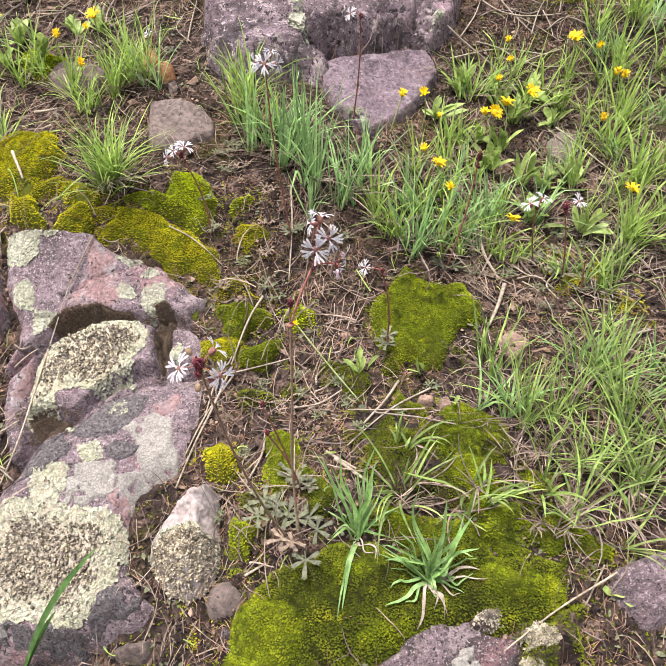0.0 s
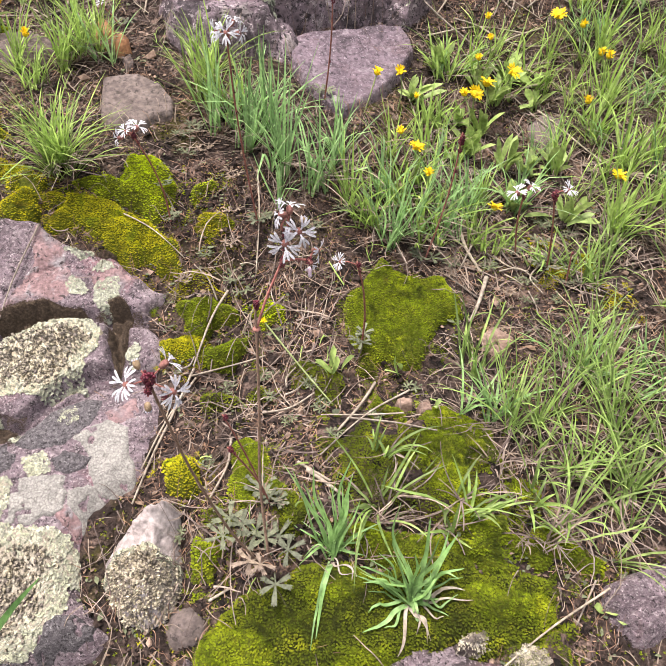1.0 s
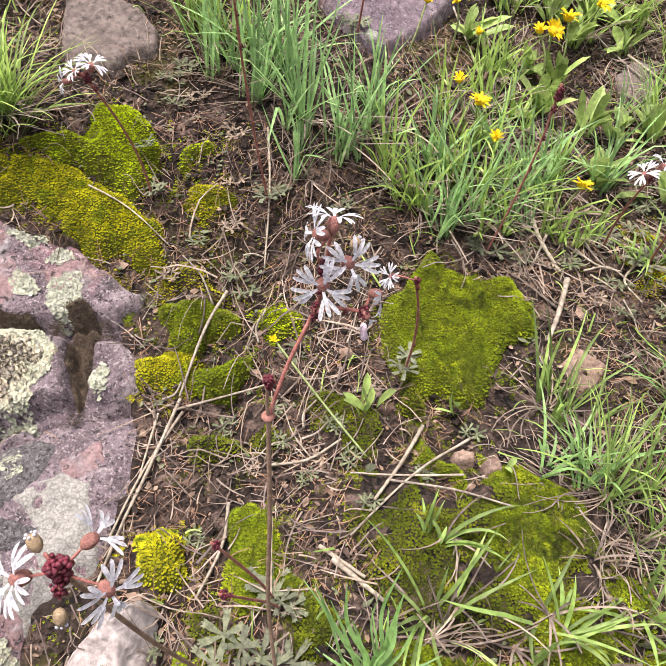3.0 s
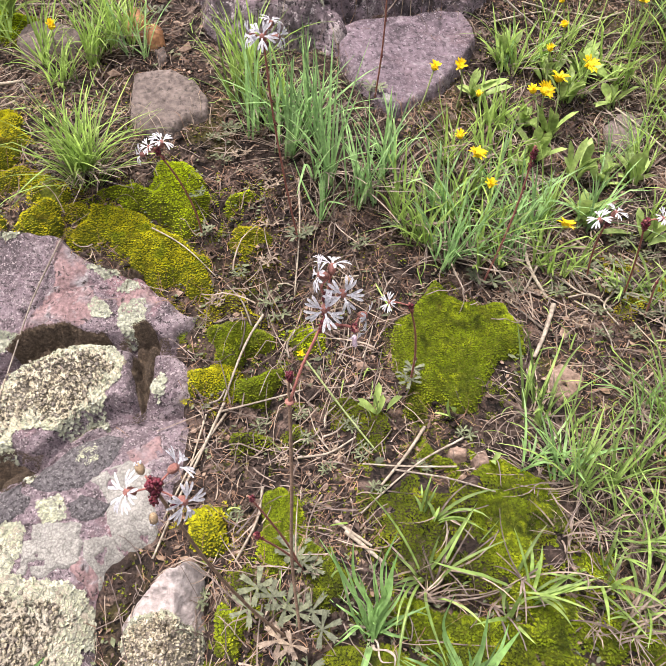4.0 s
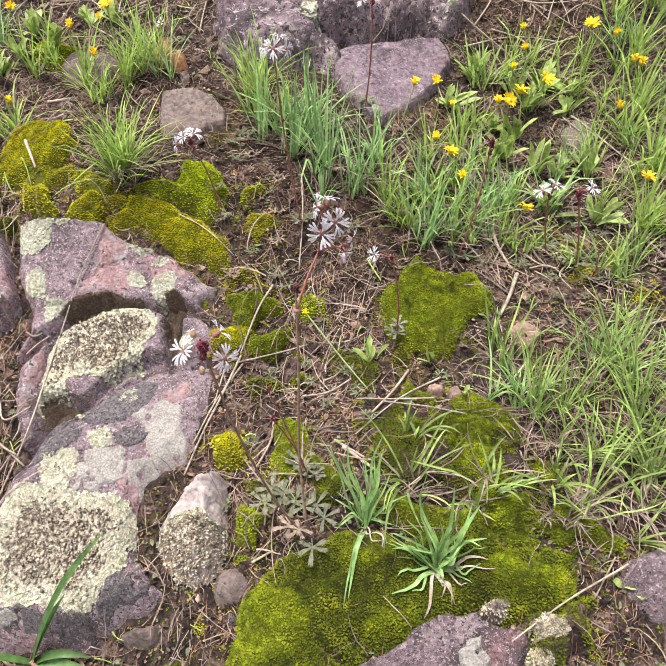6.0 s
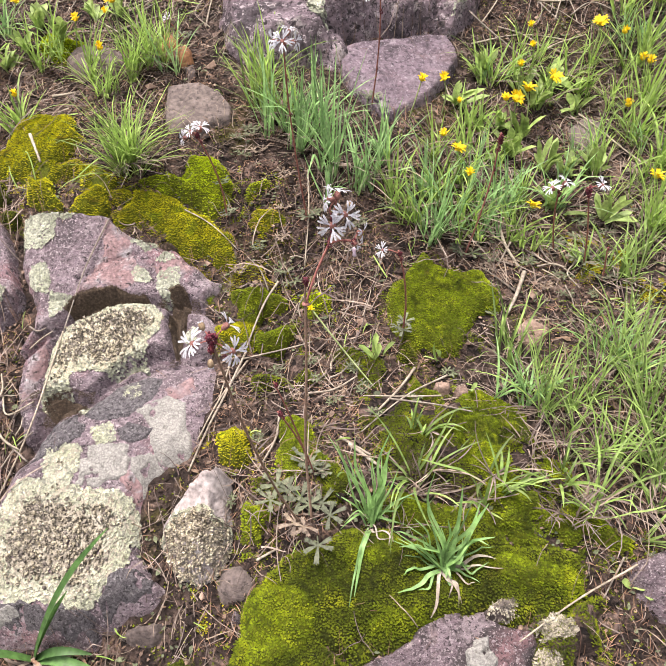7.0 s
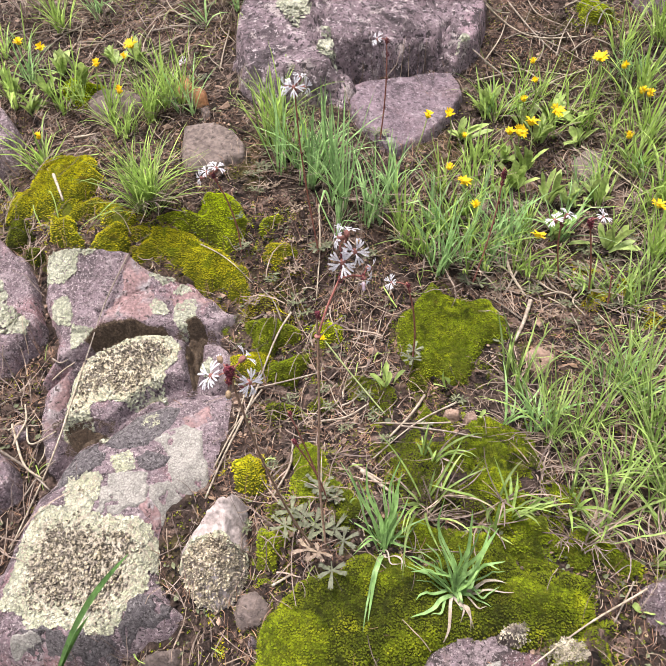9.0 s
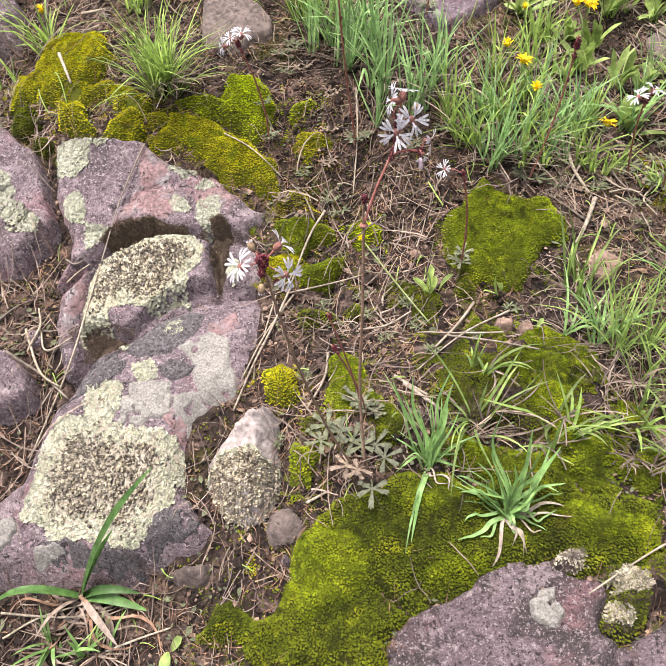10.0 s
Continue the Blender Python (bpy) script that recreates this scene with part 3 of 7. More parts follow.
MIDDLE = [(-0.227, 0.378), (-0.215, 0.386), (-0.199, 0.392), (-0.179, 0.396), (-0.159, 0.397), (-0.146, 0.395), (-0.142, 0.380), (-0.139, 0.361), (-0.152, 0.354), (-0.165, 0.348), (-0.177, 0.341), (-0.189, 0.329), (-0.198, 0.322), (-0.213, 0.327), (-0.220, 0.326), (-0.233, 0.317), (-0.239, 0.325), (-0.237, 0.345), (-0.235, 0.362)]
RIGHT_BLOCK = [(-0.135, 0.400), (-0.121, 0.404), (-0.113, 0.400), (-0.101, 0.383), (-0.103, 0.370), (-0.115, 0.362), (-0.129, 0.362), (-0.134, 0.363), (-0.135, 0.383)]
FLANK = [(-0.260, 0.355), (-0.246, 0.373), (-0.233, 0.380), (-0.240, 0.366), (-0.241, 0.348), (-0.242, 0.326), (-0.230, 0.310), (-0.236, 0.291), (-0.241, 0.284), (-0.251, 0.306), (-0.257, 0.332)]
LOWER = [(-0.214, 0.314), (-0.194, 0.325), (-0.177, 0.337), (-0.162, 0.346), (-0.147, 0.355), (-0.126, 0.359), (-0.102, 0.365), (-0.097, 0.344), (-0.098, 0.319), (-0.105, 0.299), (-0.111, 0.277), (-0.125, 0.271), (-0.139, 0.261), (-0.143, 0.245), (-0.142, 0.224), (-0.129, 0.211), (-0.116, 0.201), (-0.130, 0.189), (-0.162, 0.182), (-0.165, 0.172), (-0.216, 0.174), (-0.243, 0.171), (-0.269, 0.169), (-0.289, 0.170), (-0.294, 0.204), (-0.275, 0.218), (-0.261, 0.230), (-0.251, 0.259), (-0.242, 0.275), (-0.234, 0.283), (-0.227, 0.299)]
CRACKS = [([(-0.260, 0.355), (-0.246, 0.375), (-0.232, 0.382), (-0.220, 0.391), (-0.207, 0.397), (-0.190, 0.401), (-0.172, 0.401), (-0.149, 0.401), (-0.138, 0.404), (-0.121, 0.407), (-0.108, 0.414)], 0.0026, 0.009), ([(-0.237, 0.318), (-0.221, 0.326), (-0.202, 0.322), (-0.191, 0.328), (-0.181, 0.340), (-0.166, 0.349), (-0.150, 0.357), (-0.137, 0.361), (-0.115, 0.362), (-0.103, 0.369)], 0.0028, 0.010), ([(-0.140, 0.405), (-0.138, 0.390), (-0.139, 0.377), (-0.137, 0.362)], 0.0026, 0.0055), ([(-0.237, 0.283), (-0.228, 0.305), (-0.218, 0.317), (-0.202, 0.322)], 0.0026, 0.010),
          ([(-0.224, 0.413), (-0.206, 0.426), (-0.190, 0.430), (-0.168, 0.438)], 0.0016, 0.003), ([(-0.262, 0.400), (-0.232, 0.398), (-0.205, 0.410)], 0.0013, 0.002), ([(-0.205, 0.465), (-0.214, 0.440), (-0.224, 0.413)], 0.0011, 0.0014),
          ([(-0.198, 0.307), (-0.181, 0.304), (-0.160, 0.306), (-0.146, 0.319)], 0.0009, 0.0008), ([(-0.163, 0.270), (-0.155, 0.281), (-0.146, 0.300)], 0.0009, 0.0008)]
big_rock, big_top = blocky("lichened_boulder", [(UPPER, 0.008, 0.009, (-0.02, 0.05)), (MIDDLE, 0.007, 0.008, (0, 0.08)), (RIGHT_BLOCK, 0.003, 0.009, (-0.1, 0)), (FLANK, 0.001, 0.008, (0, 0)), (LOWER, 0.010, 0.018, (-0.02, -0.14))], ROCK,
                           "cracked purple and pink boulder spotted with pale lichens", "rock", 3, 0.0011, sink=0.012, cracks=CRACKS, grow=0.002)

_, left_top = mound("flat_rock", [(-0.418, 0.493), (-0.365, 0.497), (-0.330, 0.486), (-0.297, 0.465), (-0.280, 0.441), (-0.268, 0.408), (-0.267, 0.387), (-0.286, 0.367), (-0.326, 0.362), (-0.382, 0.369)], 0.018, 0.008, ROCK, "purple rock with mint-green lichen beside the boulder", "rock", 0.005, 0.04, 0.002, 0.004, (), 0.5, 13, broken=0.005, block=0.05)
mound("pink_rock", [(-0.340, 0.303), (-0.300, 0.307), (-0.274, 0.305), (-0.256, 0.289), (-0.254, 0.273), (-0.268, 0.263), (-0.298, 0.258), (-0.330, 0.257)], 0.016, 0.007, ROCK, "pinkish rock half sunk in dry soil", "rock", 0.004, 0.04, 0.002, 0.003, (), 0.5, 17, broken=0.005, block=0.04)
_, white_top = mound("white_stone", [(-0.083, 0.267), (-0.076, 0.260), (-0.076, 0.243), (-0.072, 0.224), (-0.074, 0.210), (-0.083, 0.197), (-0.096, 0.196), (-0.112, 0.201), (-0.124, 0.213), (-0.131, 0.226), (-0.129, 0.240), (-0.119, 0.251), (-0.104, 0.261), (-0.091, 0.266)], 0.026, 0.016, WHITE_STONE, "whitish quartz stone with a crust of curled lichen", "stone", 0.004, 0.03, 0.0016, 0.003, (), 0.5, 23, (0.1, 0.12), broken=0.005, block=0.03)

build_ground()

# the boulder at the top of the view, and the slab in front of it
_, boulder_top = blocky("weathered_boulder", [([(-0.131, 0.809), (-0.135, 0.757), (-0.137, 0.729), (-0.131, 0.683), (-0.114, 0.652), (-0.085, 0.638), (-0.057, 0.649), (-0.023, 0.652), (-0.020, 0.700), (-0.030, 0.760), (-0.012, 0.830), (-0.020, 0.960), (-0.100, 0.990), (-0.160, 0.930), (-0.150, 0.860)], 0.044, 0.012, (0.05, 0.10)), ([(-0.046, 0.690), (-0.006, 0.689), (0.027, 0.701), (0.062, 0.714), (0.110, 0.722), (0.133, 0.753), (0.140, 0.784), (0.150, 0.860), (0.142, 0.950), (0.050, 1.000), (-0.030, 0.970), (-0.045, 0.860), (-0.055, 0.750)], 0.040, 0.006, (-0.12, 0.02)), ([(-0.045, 0.687), (-0.026, 0.691), (-0.006, 0.682), (-0.002, 0.666), (-0.009, 0.644), (-0.023, 0.640), (-0.037, 0.652)], 0.012, 0.012, (0.1, 0.3))], ROCK_DARK,
                              "dark weathered boulder with a pale purple top", "rock", 31, 0.0018, 0.007, 0.004, 0.04, 0.02, 0.003, [([(0.050, 0.720), (0.075, 0.730), (0.105, 0.724)], 0.004, 0.014), ([(0.085, 0.716), (0.092, 0.745), (0.100, 0.760)], 0.003, 0.012), ([(-0.046, 0.690), (-0.034, 0.740), (-0.030, 0.80)], 0.004, 0.008)], grow=0.004)
_, slab_top = blocky("purple_slab", [([(-0.013, 0.673), (0.005, 0.685), (0.038, 0.696), (0.076, 0.710), (0.100, 0.713), (0.110, 0.696), (0.112, 0.684), (0.096, 0.656), (0.079, 0.628), (0.059, 0.606), (0.038, 0.589), (0.022, 0.592), (0.012, 0.604), (0.001, 0.619), (-0.010, 0.635), (-0.015, 0.656)], 0.008, 0.0035, (0.05, 0.0))], SLAB, "smooth purple slab leaning against the dark boulder", "rock", 37, 0.0014, 0.0012, 0.0014, 0.05, 0.012, 0.0006)
blocky("brown_stone", [([(-0.179, 0.609), (-0.161, 0.616), (-0.146, 0.617), (-0.124, 0.605), (-0.111, 0.585), (-0.111, 0.571), (-0.126, 0.567), (-0.137, 0.554), (-0.163, 0.550), (-0.174, 0.565), (-0.177, 0.590)], 0.006, 0.0028, (0, 0.04))], BROWN_STONE, "flat grey-brown stone bedded in the slope", "stone", 41, 0.0012, 0.0012, 0.0009, 0.03, 0.008, 0.0004)
mound("flat_stone", [(-0.298, 0.662), (-0.286, 0.680), (-0.252, 0.679), (-0.228, 0.664), (-0.231, 0.643), (-0.259, 0.638), (-0.285, 0.646)], 0.007, 0.005, BROWN_STONE, "flat grey-brown stone between grass tufts", "stone", 0.003, 0.03, 0.002, 0.003, (), 0.95, 43, broken=0.003, block=0.03)
mound("corner_rock", [(-0.440, 0.646), (-0.401, 0.656), (-0.370, 0.644), (-0.346, 0.612), (-0.342, 0.575), (-0.368, 0.565), (-0.414, 0.570)], 0.02, 0.009, ROCK, "pinkish grey rock among green leaves", "rock", 0.004, 0.04, 0.0025, 0.003, (), 0.5, 47, broken=0.005, block=0.04)
_, lower_top = blocky("lower_rock", [([(-0.003, 0.135), (0.001, 0.145), (0.011, 0.153), (0.027, 0.159), (0.041, 0.166), (0.047, 0.171), (0.061, 0.178), (0.071, 0.180), (0.087, 0.181), (0.094, 0.177), (0.106, 0.174), (0.116, 0.171), (0.118, 0.166), (0.114, 0.160), (0.111, 0.153), (0.113, 0.147), (0.120, 0.144), (0.118, 0.129), (-0.003, 0.122)], 0.007, 0.008, (0, -0.02))], ROCK_STAINED, "purple-grey rock below the moss with dark stains", "rock", 53, 0.0014, 0.003, 0.0016, 0.03, 0.012, 0.0012, grow=0.006)
mound("pink_side_rock", [(0.183, 0.214), (0.200, 0.221), (0.226, 0.225), (0.240, 0.208), (0.228, 0.185), (0.200, 0.180), (0.184, 0.188), (0.179, 0.201)], 0.016, 0.009, ROCK, "pale pinkish rock at the edge of the moss", "rock", 0.004, 0.03, 0.002, 0.003, (), 0.5, 59, broken=0.005, block=0.04)
blocky("corner_slab", [([(0.116, 0.147), (0.129, 0.149), (0.139, 0.156), (0.150, 0.161), (0.163, 0.165), (0.158, 0.130), (0.120, 0.128)], 0.003, 0.008, (0, 0))], ROCK_STAINED, "pale purple rock with a mossy edge", "rock", 61, 0.0016, 0.002, 0.0014, 0.03, 0.012)
_, knob_top = mound("lichen_stone", [(0.085, 0.181), (0.093, 0.187), (0.103, 0.191), (0.110, 0.190), (0.114, 0.183), (0.110, 0.175), (0.099, 0.173), (0.088, 0.175)], 0.013, 0.010, BROWN_STONE, "small stone crusted with grey granular lichen", "stone", 0.004, 0.012, 0.0015, 0.002, (), 0.5, 67)
mound("low_stone", [(-0.154, 0.178), (-0.146, 0.184), (-0.129, 0.188), (-0.117, 0.187), (-0.116, 0.180), (-0.122, 0.170), (-0.142, 0.168)], 0.01, 0.008, BROWN_STONE, "low grey-brown stone under the boulder", "stone", 0.003, 0.02, 0.0018, 0.003, (), 0.5, 71, broken=0.004, block=0.02)
mound("grey_stone", [(-0.074, 0.182), (-0.070, 0.186), (-0.064, 0.183), (-0.063, 0.177), (-0.069, 0.175), (-0.073, 0.178)], 0.016, 0.006, ROCK, "small grey stone wedged beside the moss", "stone", 0.003, 0.02, 0.0012, 0.002, (), 0.5, 73, broken=0.003, block=0.012)
mound("upper_stone", [(0.313, 0.812), (0.328, 0.842), (0.378, 0.845), (0.389, 0.814), (0.366, 0.796), (0.329, 0.801)], 0.018, 0.008, SLAB, "pale purple stone higher on the slope", "stone", 0.003, 0.02, 0.0025, 0.003, (), 0.5, 79, broken=0.004, block=0.03)
mound("bare_soil_stone", [(0.215, 0.623), (0.237, 0.638), (0.256, 0.627), (0.255, 0.598), (0.235, 0.584), (0.214, 0.594)], 0.003, 0.01, BROWN_STONE, "smooth brown stone barely clear of the soil", "stone", 0.002, 0.02, 0.002, 0.003, (), 0.5, 83)
mound("soil_hump", [(-0.085, 0.208), (-0.069, 0.210), (-0.056, 0.201), (-0.059, 0.191), (-0.070, 0.184), (-0.083, 0.184), (-0.090, 0.196)], 0.006, 0.014, BROWN_STONE, "reddish crumbly stone with thin moss", "stone", 0.004, 0.015, 0.0016, 0.004, (), 0.5, 89)


def pebble(outline, height, mat, label, seed):
    mound("pebble", outline, height * 0.7, 0.0012, mat, label, "pebble", 0.0005, 0.008, 0.0007, 0.0004, (), 0.95, seed, sink=0.003, broken=0.0006, block=0.006)


pebble([(0.079, 0.325), (0.089, 0.333), (0.091, 0.319), (0.081, 0.318)], 0.006, TAN_STONE, "pale tan angular pebble lying on soil", 90)
pebble([(0.065, 0.332), (0.071, 0.334), (0.078, 0.332), (0.077, 0.326), (0.066, 0.326)], 0.006, TAN_STONE, "reddish brown pebble lying on soil", 91)
pebble([(0.134, 0.387), (0.147, 0.398), (0.162, 0.385), (0.152, 0.371), (0.142, 0.367), (0.137, 0.376)], 0.004, TAN_STONE, "flat tan stone chip beside a grass tuft", 92)
pebble([(0.006, 0.400), (0.015, 0.399), (0.017, 0.394), (0.009, 0.394)], 0.004, TAN_STONE, "small tan stone chip on bare soil", 93)
pebble([(-0.167, 0.640), (-0.158, 0.646), (-0.152, 0.632), (-0.160, 0.626)], 0.006, BROWN_STONE, "small brown stone chip near the rock", 94)
pebble([(-0.274, 0.321), (-0.265, 0.322), (-0.258, 0.315), (-0.264, 0.310), (-0.273, 0.313)], 0.01, ROCK, "small grey stone in dry litter", 95)

# ---- moss ----


def moss(outline, height, mat, label, seed, edge=0.011, thin=0.0, rough=0.0035, base=None, size=0.00112, spacing=0.00104, dents=()):
    # the bed's dark colour also stands in for shade between the shoots
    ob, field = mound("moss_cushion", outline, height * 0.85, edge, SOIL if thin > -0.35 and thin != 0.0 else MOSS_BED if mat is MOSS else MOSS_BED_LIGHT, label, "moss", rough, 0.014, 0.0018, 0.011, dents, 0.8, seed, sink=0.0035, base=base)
    moss_shoots(ob, outline, field, mat, spacing, size, seed, thin)
    return field


moss([(-0.172, 0.500), (-0.148, 0.511), (-0.144, 0.528), (-0.124, 0.528), (-0.104, 0.518), (-0.096, 0.501), (-0.103, 0.484), (-0.113, 0.475), (-0.133, 0.483), (-0.158, 0.486), (-0.174, 0.488), (-0.194, 0.486), (-0.193, 0.490)], 0.014, MOSS_BRIGHT, "bright yellow-green moss cushion beside the boulder", 101, edge=0.014)
moss([(-0.205, 0.466), (-0.196, 0.475), (-0.191, 0.486), (-0.171, 0.488), (-0.146, 0.483), (-0.120, 0.481), (-0.110, 0.475), (-0.103, 0.462), (-0.097, 0.451), (-0.101, 0.438), (-0.117, 0.437), (-0.138, 0.441), (-0.147, 0.447), (-0.167, 0.453), (-0.193, 0.458)], 0.010, MOSS_OLIVE, "olive-gold moss cushion draped over the boulder's edge", 103, edge=0.014, base=lambda x, y: np.maximum(slope(x, y), big_top(x, y) - 0.002))
moss([(-0.097, 0.505), (-0.084, 0.509), (-0.066, 0.515), (-0.063, 0.506), (-0.080, 0.491), (-0.092, 0.490)], 0.009, MOSS_BRIGHT, "small bright moss pad beside the larger cushion", 105)
moss([(-0.344, 0.540), (-0.315, 0.536), (-0.317, 0.565), (-0.306, 0.583), (-0.264, 0.559), (-0.246, 0.546), (-0.235, 0.521), (-0.251, 0.510), (-0.264, 0.506), (-0.290, 0.506), (-0.306, 0.509), (-0.337, 0.530)], 0.014, MOSS_OLIVE, "yellow-olive moss patch on the slope", 107)
moss([(-0.284, 0.475), (-0.284, 0.493), (-0.265, 0.492), (-0.246, 0.477), (-0.247, 0.469), (-0.260, 0.465)], 0.016, MOSS_OLIVE, "rounded yellow moss clump above the boulder", 109)
moss([(-0.307, 0.471), (-0.303, 0.479), (-0.287, 0.479), (-0.280, 0.466), (-0.291, 0.463)], 0.013, MOSS, "small rounded green moss clump", 111)
moss([(-0.240, 0.465), (-0.239, 0.479), (-0.226, 0.482), (-0.200, 0.481), (-0.204, 0.466), (-0.224, 0.462)], 0.014, MOSS_OLIVE, "rounded olive moss clump under a grass tuft", 113)
moss([(-0.328, 0.488), (-0.330, 0.507), (-0.308, 0.505), (-0.295, 0.490), (-0.306, 0.482)], 0.015, MOSS, "dark green moss clump on the slope", 115)
moss([(0.048, 0.443), (0.063, 0.457), (0.078, 0.446), (0.093, 0.440), (0.117, 0.444), (0.126, 0.418), (0.121, 0.401), (0.105, 0.390), (0.098, 0.374), (0.092, 0.365), (0.075, 0.362), (0.062, 0.368), (0.048, 0.361), (0.041, 0.376), (0.033, 0.395), (0.035, 0.418), (0.045, 0.433)], 0.010, MOSS_MID, "rounded moss cushion in the middle of the slope", 117, rough=0.005)
moss([(0.038, 0.371), (0.054, 0.374), (0.056, 0.359), (0.042, 0.356)], 0.008, MOSS, "small moss pad beside the cushion", 118)
moss([(-0.109, 0.413), (-0.092, 0.425), (-0.048, 0.422), (-0.048, 0.410), (-0.072, 0.404), (-0.077, 0.395), (-0.087, 0.398), (-0.103, 0.405)], 0.012, MOSS_MID, "dark green moss clump below the cushion", 119, thin=-0.6)
moss([(-0.074, 0.383), (-0.059, 0.393), (-0.041, 0.402), (-0.040, 0.388), (-0.055, 0.370), (-0.066, 0.368), (-0.076, 0.375)], 0.014, MOSS_MID, "bright green moss clump among litter", 121)
moss([(-0.096, 0.275), (-0.097, 0.286), (-0.087, 0.301), (-0.072, 0.293), (-0.066, 0.272), (-0.073, 0.268)], 0.015, MOSS_OLIVE, "golden moss clump at the boulder's foot", 123)
moss([(-0.071, 0.233), (-0.063, 0.245), (-0.056, 0.245), (-0.047, 0.240), (-0.050, 0.224), (-0.059, 0.214), (-0.070, 0.220)], 0.012, MOSS_MID, "green moss clump beside the white stone", 125, thin=-0.6)
moss([(-0.043, 0.347), (-0.042, 0.366), (-0.028, 0.370), (-0.027, 0.347), (-0.036, 0.337)], 0.008, MOSS, "thin green moss patch on soil", 127, thin=-0.2)
moss([(-0.076, 0.330), (-0.075, 0.345), (-0.056, 0.345), (-0.043, 0.338), (-0.046, 0.330), (-0.066, 0.326)], 0.007, MOSS, "thin brownish moss patch beside stalks", 129, thin=-0.2)
moss([(-0.054, 0.282), (-0.046, 0.301), (-0.027, 0.304), (-0.017, 0.287), (-0.013, 0.263), (-0.024, 0.254), (-0.043, 0.263)], 0.007, MOSS_MID, "thin green moss under the flower plant", 131, thin=-0.5)
moss([(0.043, 0.332), (0.054, 0.353), (0.060, 0.331), (0.071, 0.319), (0.067, 0.309), (0.056, 0.320), (0.046, 0.324)], 0.006, MOSS_MID, "thin bright moss beside pebbles", 133, thin=-0.4)
moss([(0.073, 0.301), (0.093, 0.308), (0.118, 0.297), (0.124, 0.280), (0.113, 0.263), (0.116, 0.244), (0.100, 0.233), (0.082, 0.247), (0.073, 0.271)], 0.008, MOSS_MID, "thin moss carpet between grass tufts", 135, thin=-0.6)
moss([(0.100, 0.237), (0.113, 0.246), (0.127, 0.244), (0.129, 0.232), (0.118, 0.221), (0.103, 0.223)], 0.014, MOSS_MID, "rounded moss clump between grasses", 137)
moss([(0.132, 0.274), (0.150, 0.273), (0.156, 0.257), (0.141, 0.241), (0.129, 0.253)], 0.006, MOSS_MID, "thin moss patch under grasses", 139, thin=-0.5)
carpet = moss([(0.154, 0.218), (0.137, 0.218), (0.128, 0.210), (0.118, 0.216), (0.106, 0.217), (0.094, 0.221), (0.086, 0.222), (0.070, 0.223), (0.054, 0.219), (0.032, 0.224), (0.016, 0.220), (-0.001, 0.215), (-0.007, 0.208), (-0.040, 0.203), (-0.057, 0.197), (-0.063, 0.181), (-0.064, 0.172), (-0.079, 0.158), (-0.081, 0.152), (-0.093, 0.150), (-0.104, 0.166), (-0.115, 0.162), (-0.119, 0.155), (-0.127, 0.144), (-0.116, 0.137), (-0.091, 0.132), (-0.071, 0.122), (-0.007, 0.120), (-0.007, 0.125), (-0.003, 0.139), (0.004, 0.146), (0.014, 0.153), (0.032, 0.160), (0.044, 0.167), (0.056, 0.174), (0.064, 0.178), (0.076, 0.181), (0.085, 0.182), (0.097, 0.175), (0.117, 0.180), (0.134, 0.183), (0.152, 0.190)],
     0.014, MOSS, "large deep green moss carpet over the lower rock", 141, edge=0.014, rough=0.007, dents=[([(p[0], p[1]), (p[0] + 0.003, p[1] - 0.003)], 0.0022, 0.012) for p in [(-0.008, 0.161), (0.006, 0.165), (-0.002, 0.157), (0.003, 0.156)]])
carpet_base = lambda x, y: np.maximum(slope(x, y), carpet(x, y))
moss([(-0.065, 0.188), (-0.052, 0.195), (-0.032, 0.193), (-0.016, 0.184), (-0.011, 0.172), (-0.018, 0.153), (-0.052, 0.146), (-0.068, 0.163)], 0.006, MOSS_MID, "bright rounded lump in the moss carpet", 142, edge=0.016, base=carpet_base, rough=0.004)
moss([(0.010, 0.172), (0.031, 0.179), (0.057, 0.181), (0.062, 0.174), (0.049, 0.165), (0.023, 0.159), (0.010, 0.163)], 0.004, MOSS_MID, "fresh green lump in the moss carpet", 144, edge=0.014, base=carpet_base, rough=0.004)
moss([(0.089, 0.200), (0.111, 0.206), (0.143, 0.205), (0.155, 0.197), (0.146, 0.186), (0.117, 0.183), (0.094, 0.188)], 0.004, MOSS_MID, "green swelling in the moss carpet", 146, edge=0.014, base=carpet_base, rough=0.004)
moss([(0.005, 0.208), (0.024, 0.217), (0.043, 0.216), (0.045, 0.207), (0.026, 0.198), (0.008, 0.196)], 0.004, MOSS_MID, "low green lump in the moss carpet", 148, edge=0.012, base=carpet_base, rough=0.003)
mixed = moss([(0.110, 0.154), (0.116, 0.162), (0.118, 0.168), (0.116, 0.174), (0.113, 0.179), (0.125, 0.184), (0.152, 0.189), (0.167, 0.192), (0.164, 0.167), (0.149, 0.161), (0.136, 0.154), (0.128, 0.148), (0.115, 0.145)], 0.014, MOSS, "green moss mixed with grey lichen between rocks", 143, thin=-0.3)
moss([(0.250, 0.815), (0.264, 0.828), (0.287, 0.822), (0.291, 0.802), (0.274, 0.788), (0.251, 0.793)], 0.014, MOSS_BRIGHT, "bright moss clump higher on the slope", 145)
moss([(0.230, 0.419), (0.245, 0.426), (0.264, 0.419), (0.259, 0.402), (0.235, 0.402)], 0.008, MOSS_OLIVE, "thin olive moss under the grass", 147, thin=-0.2)
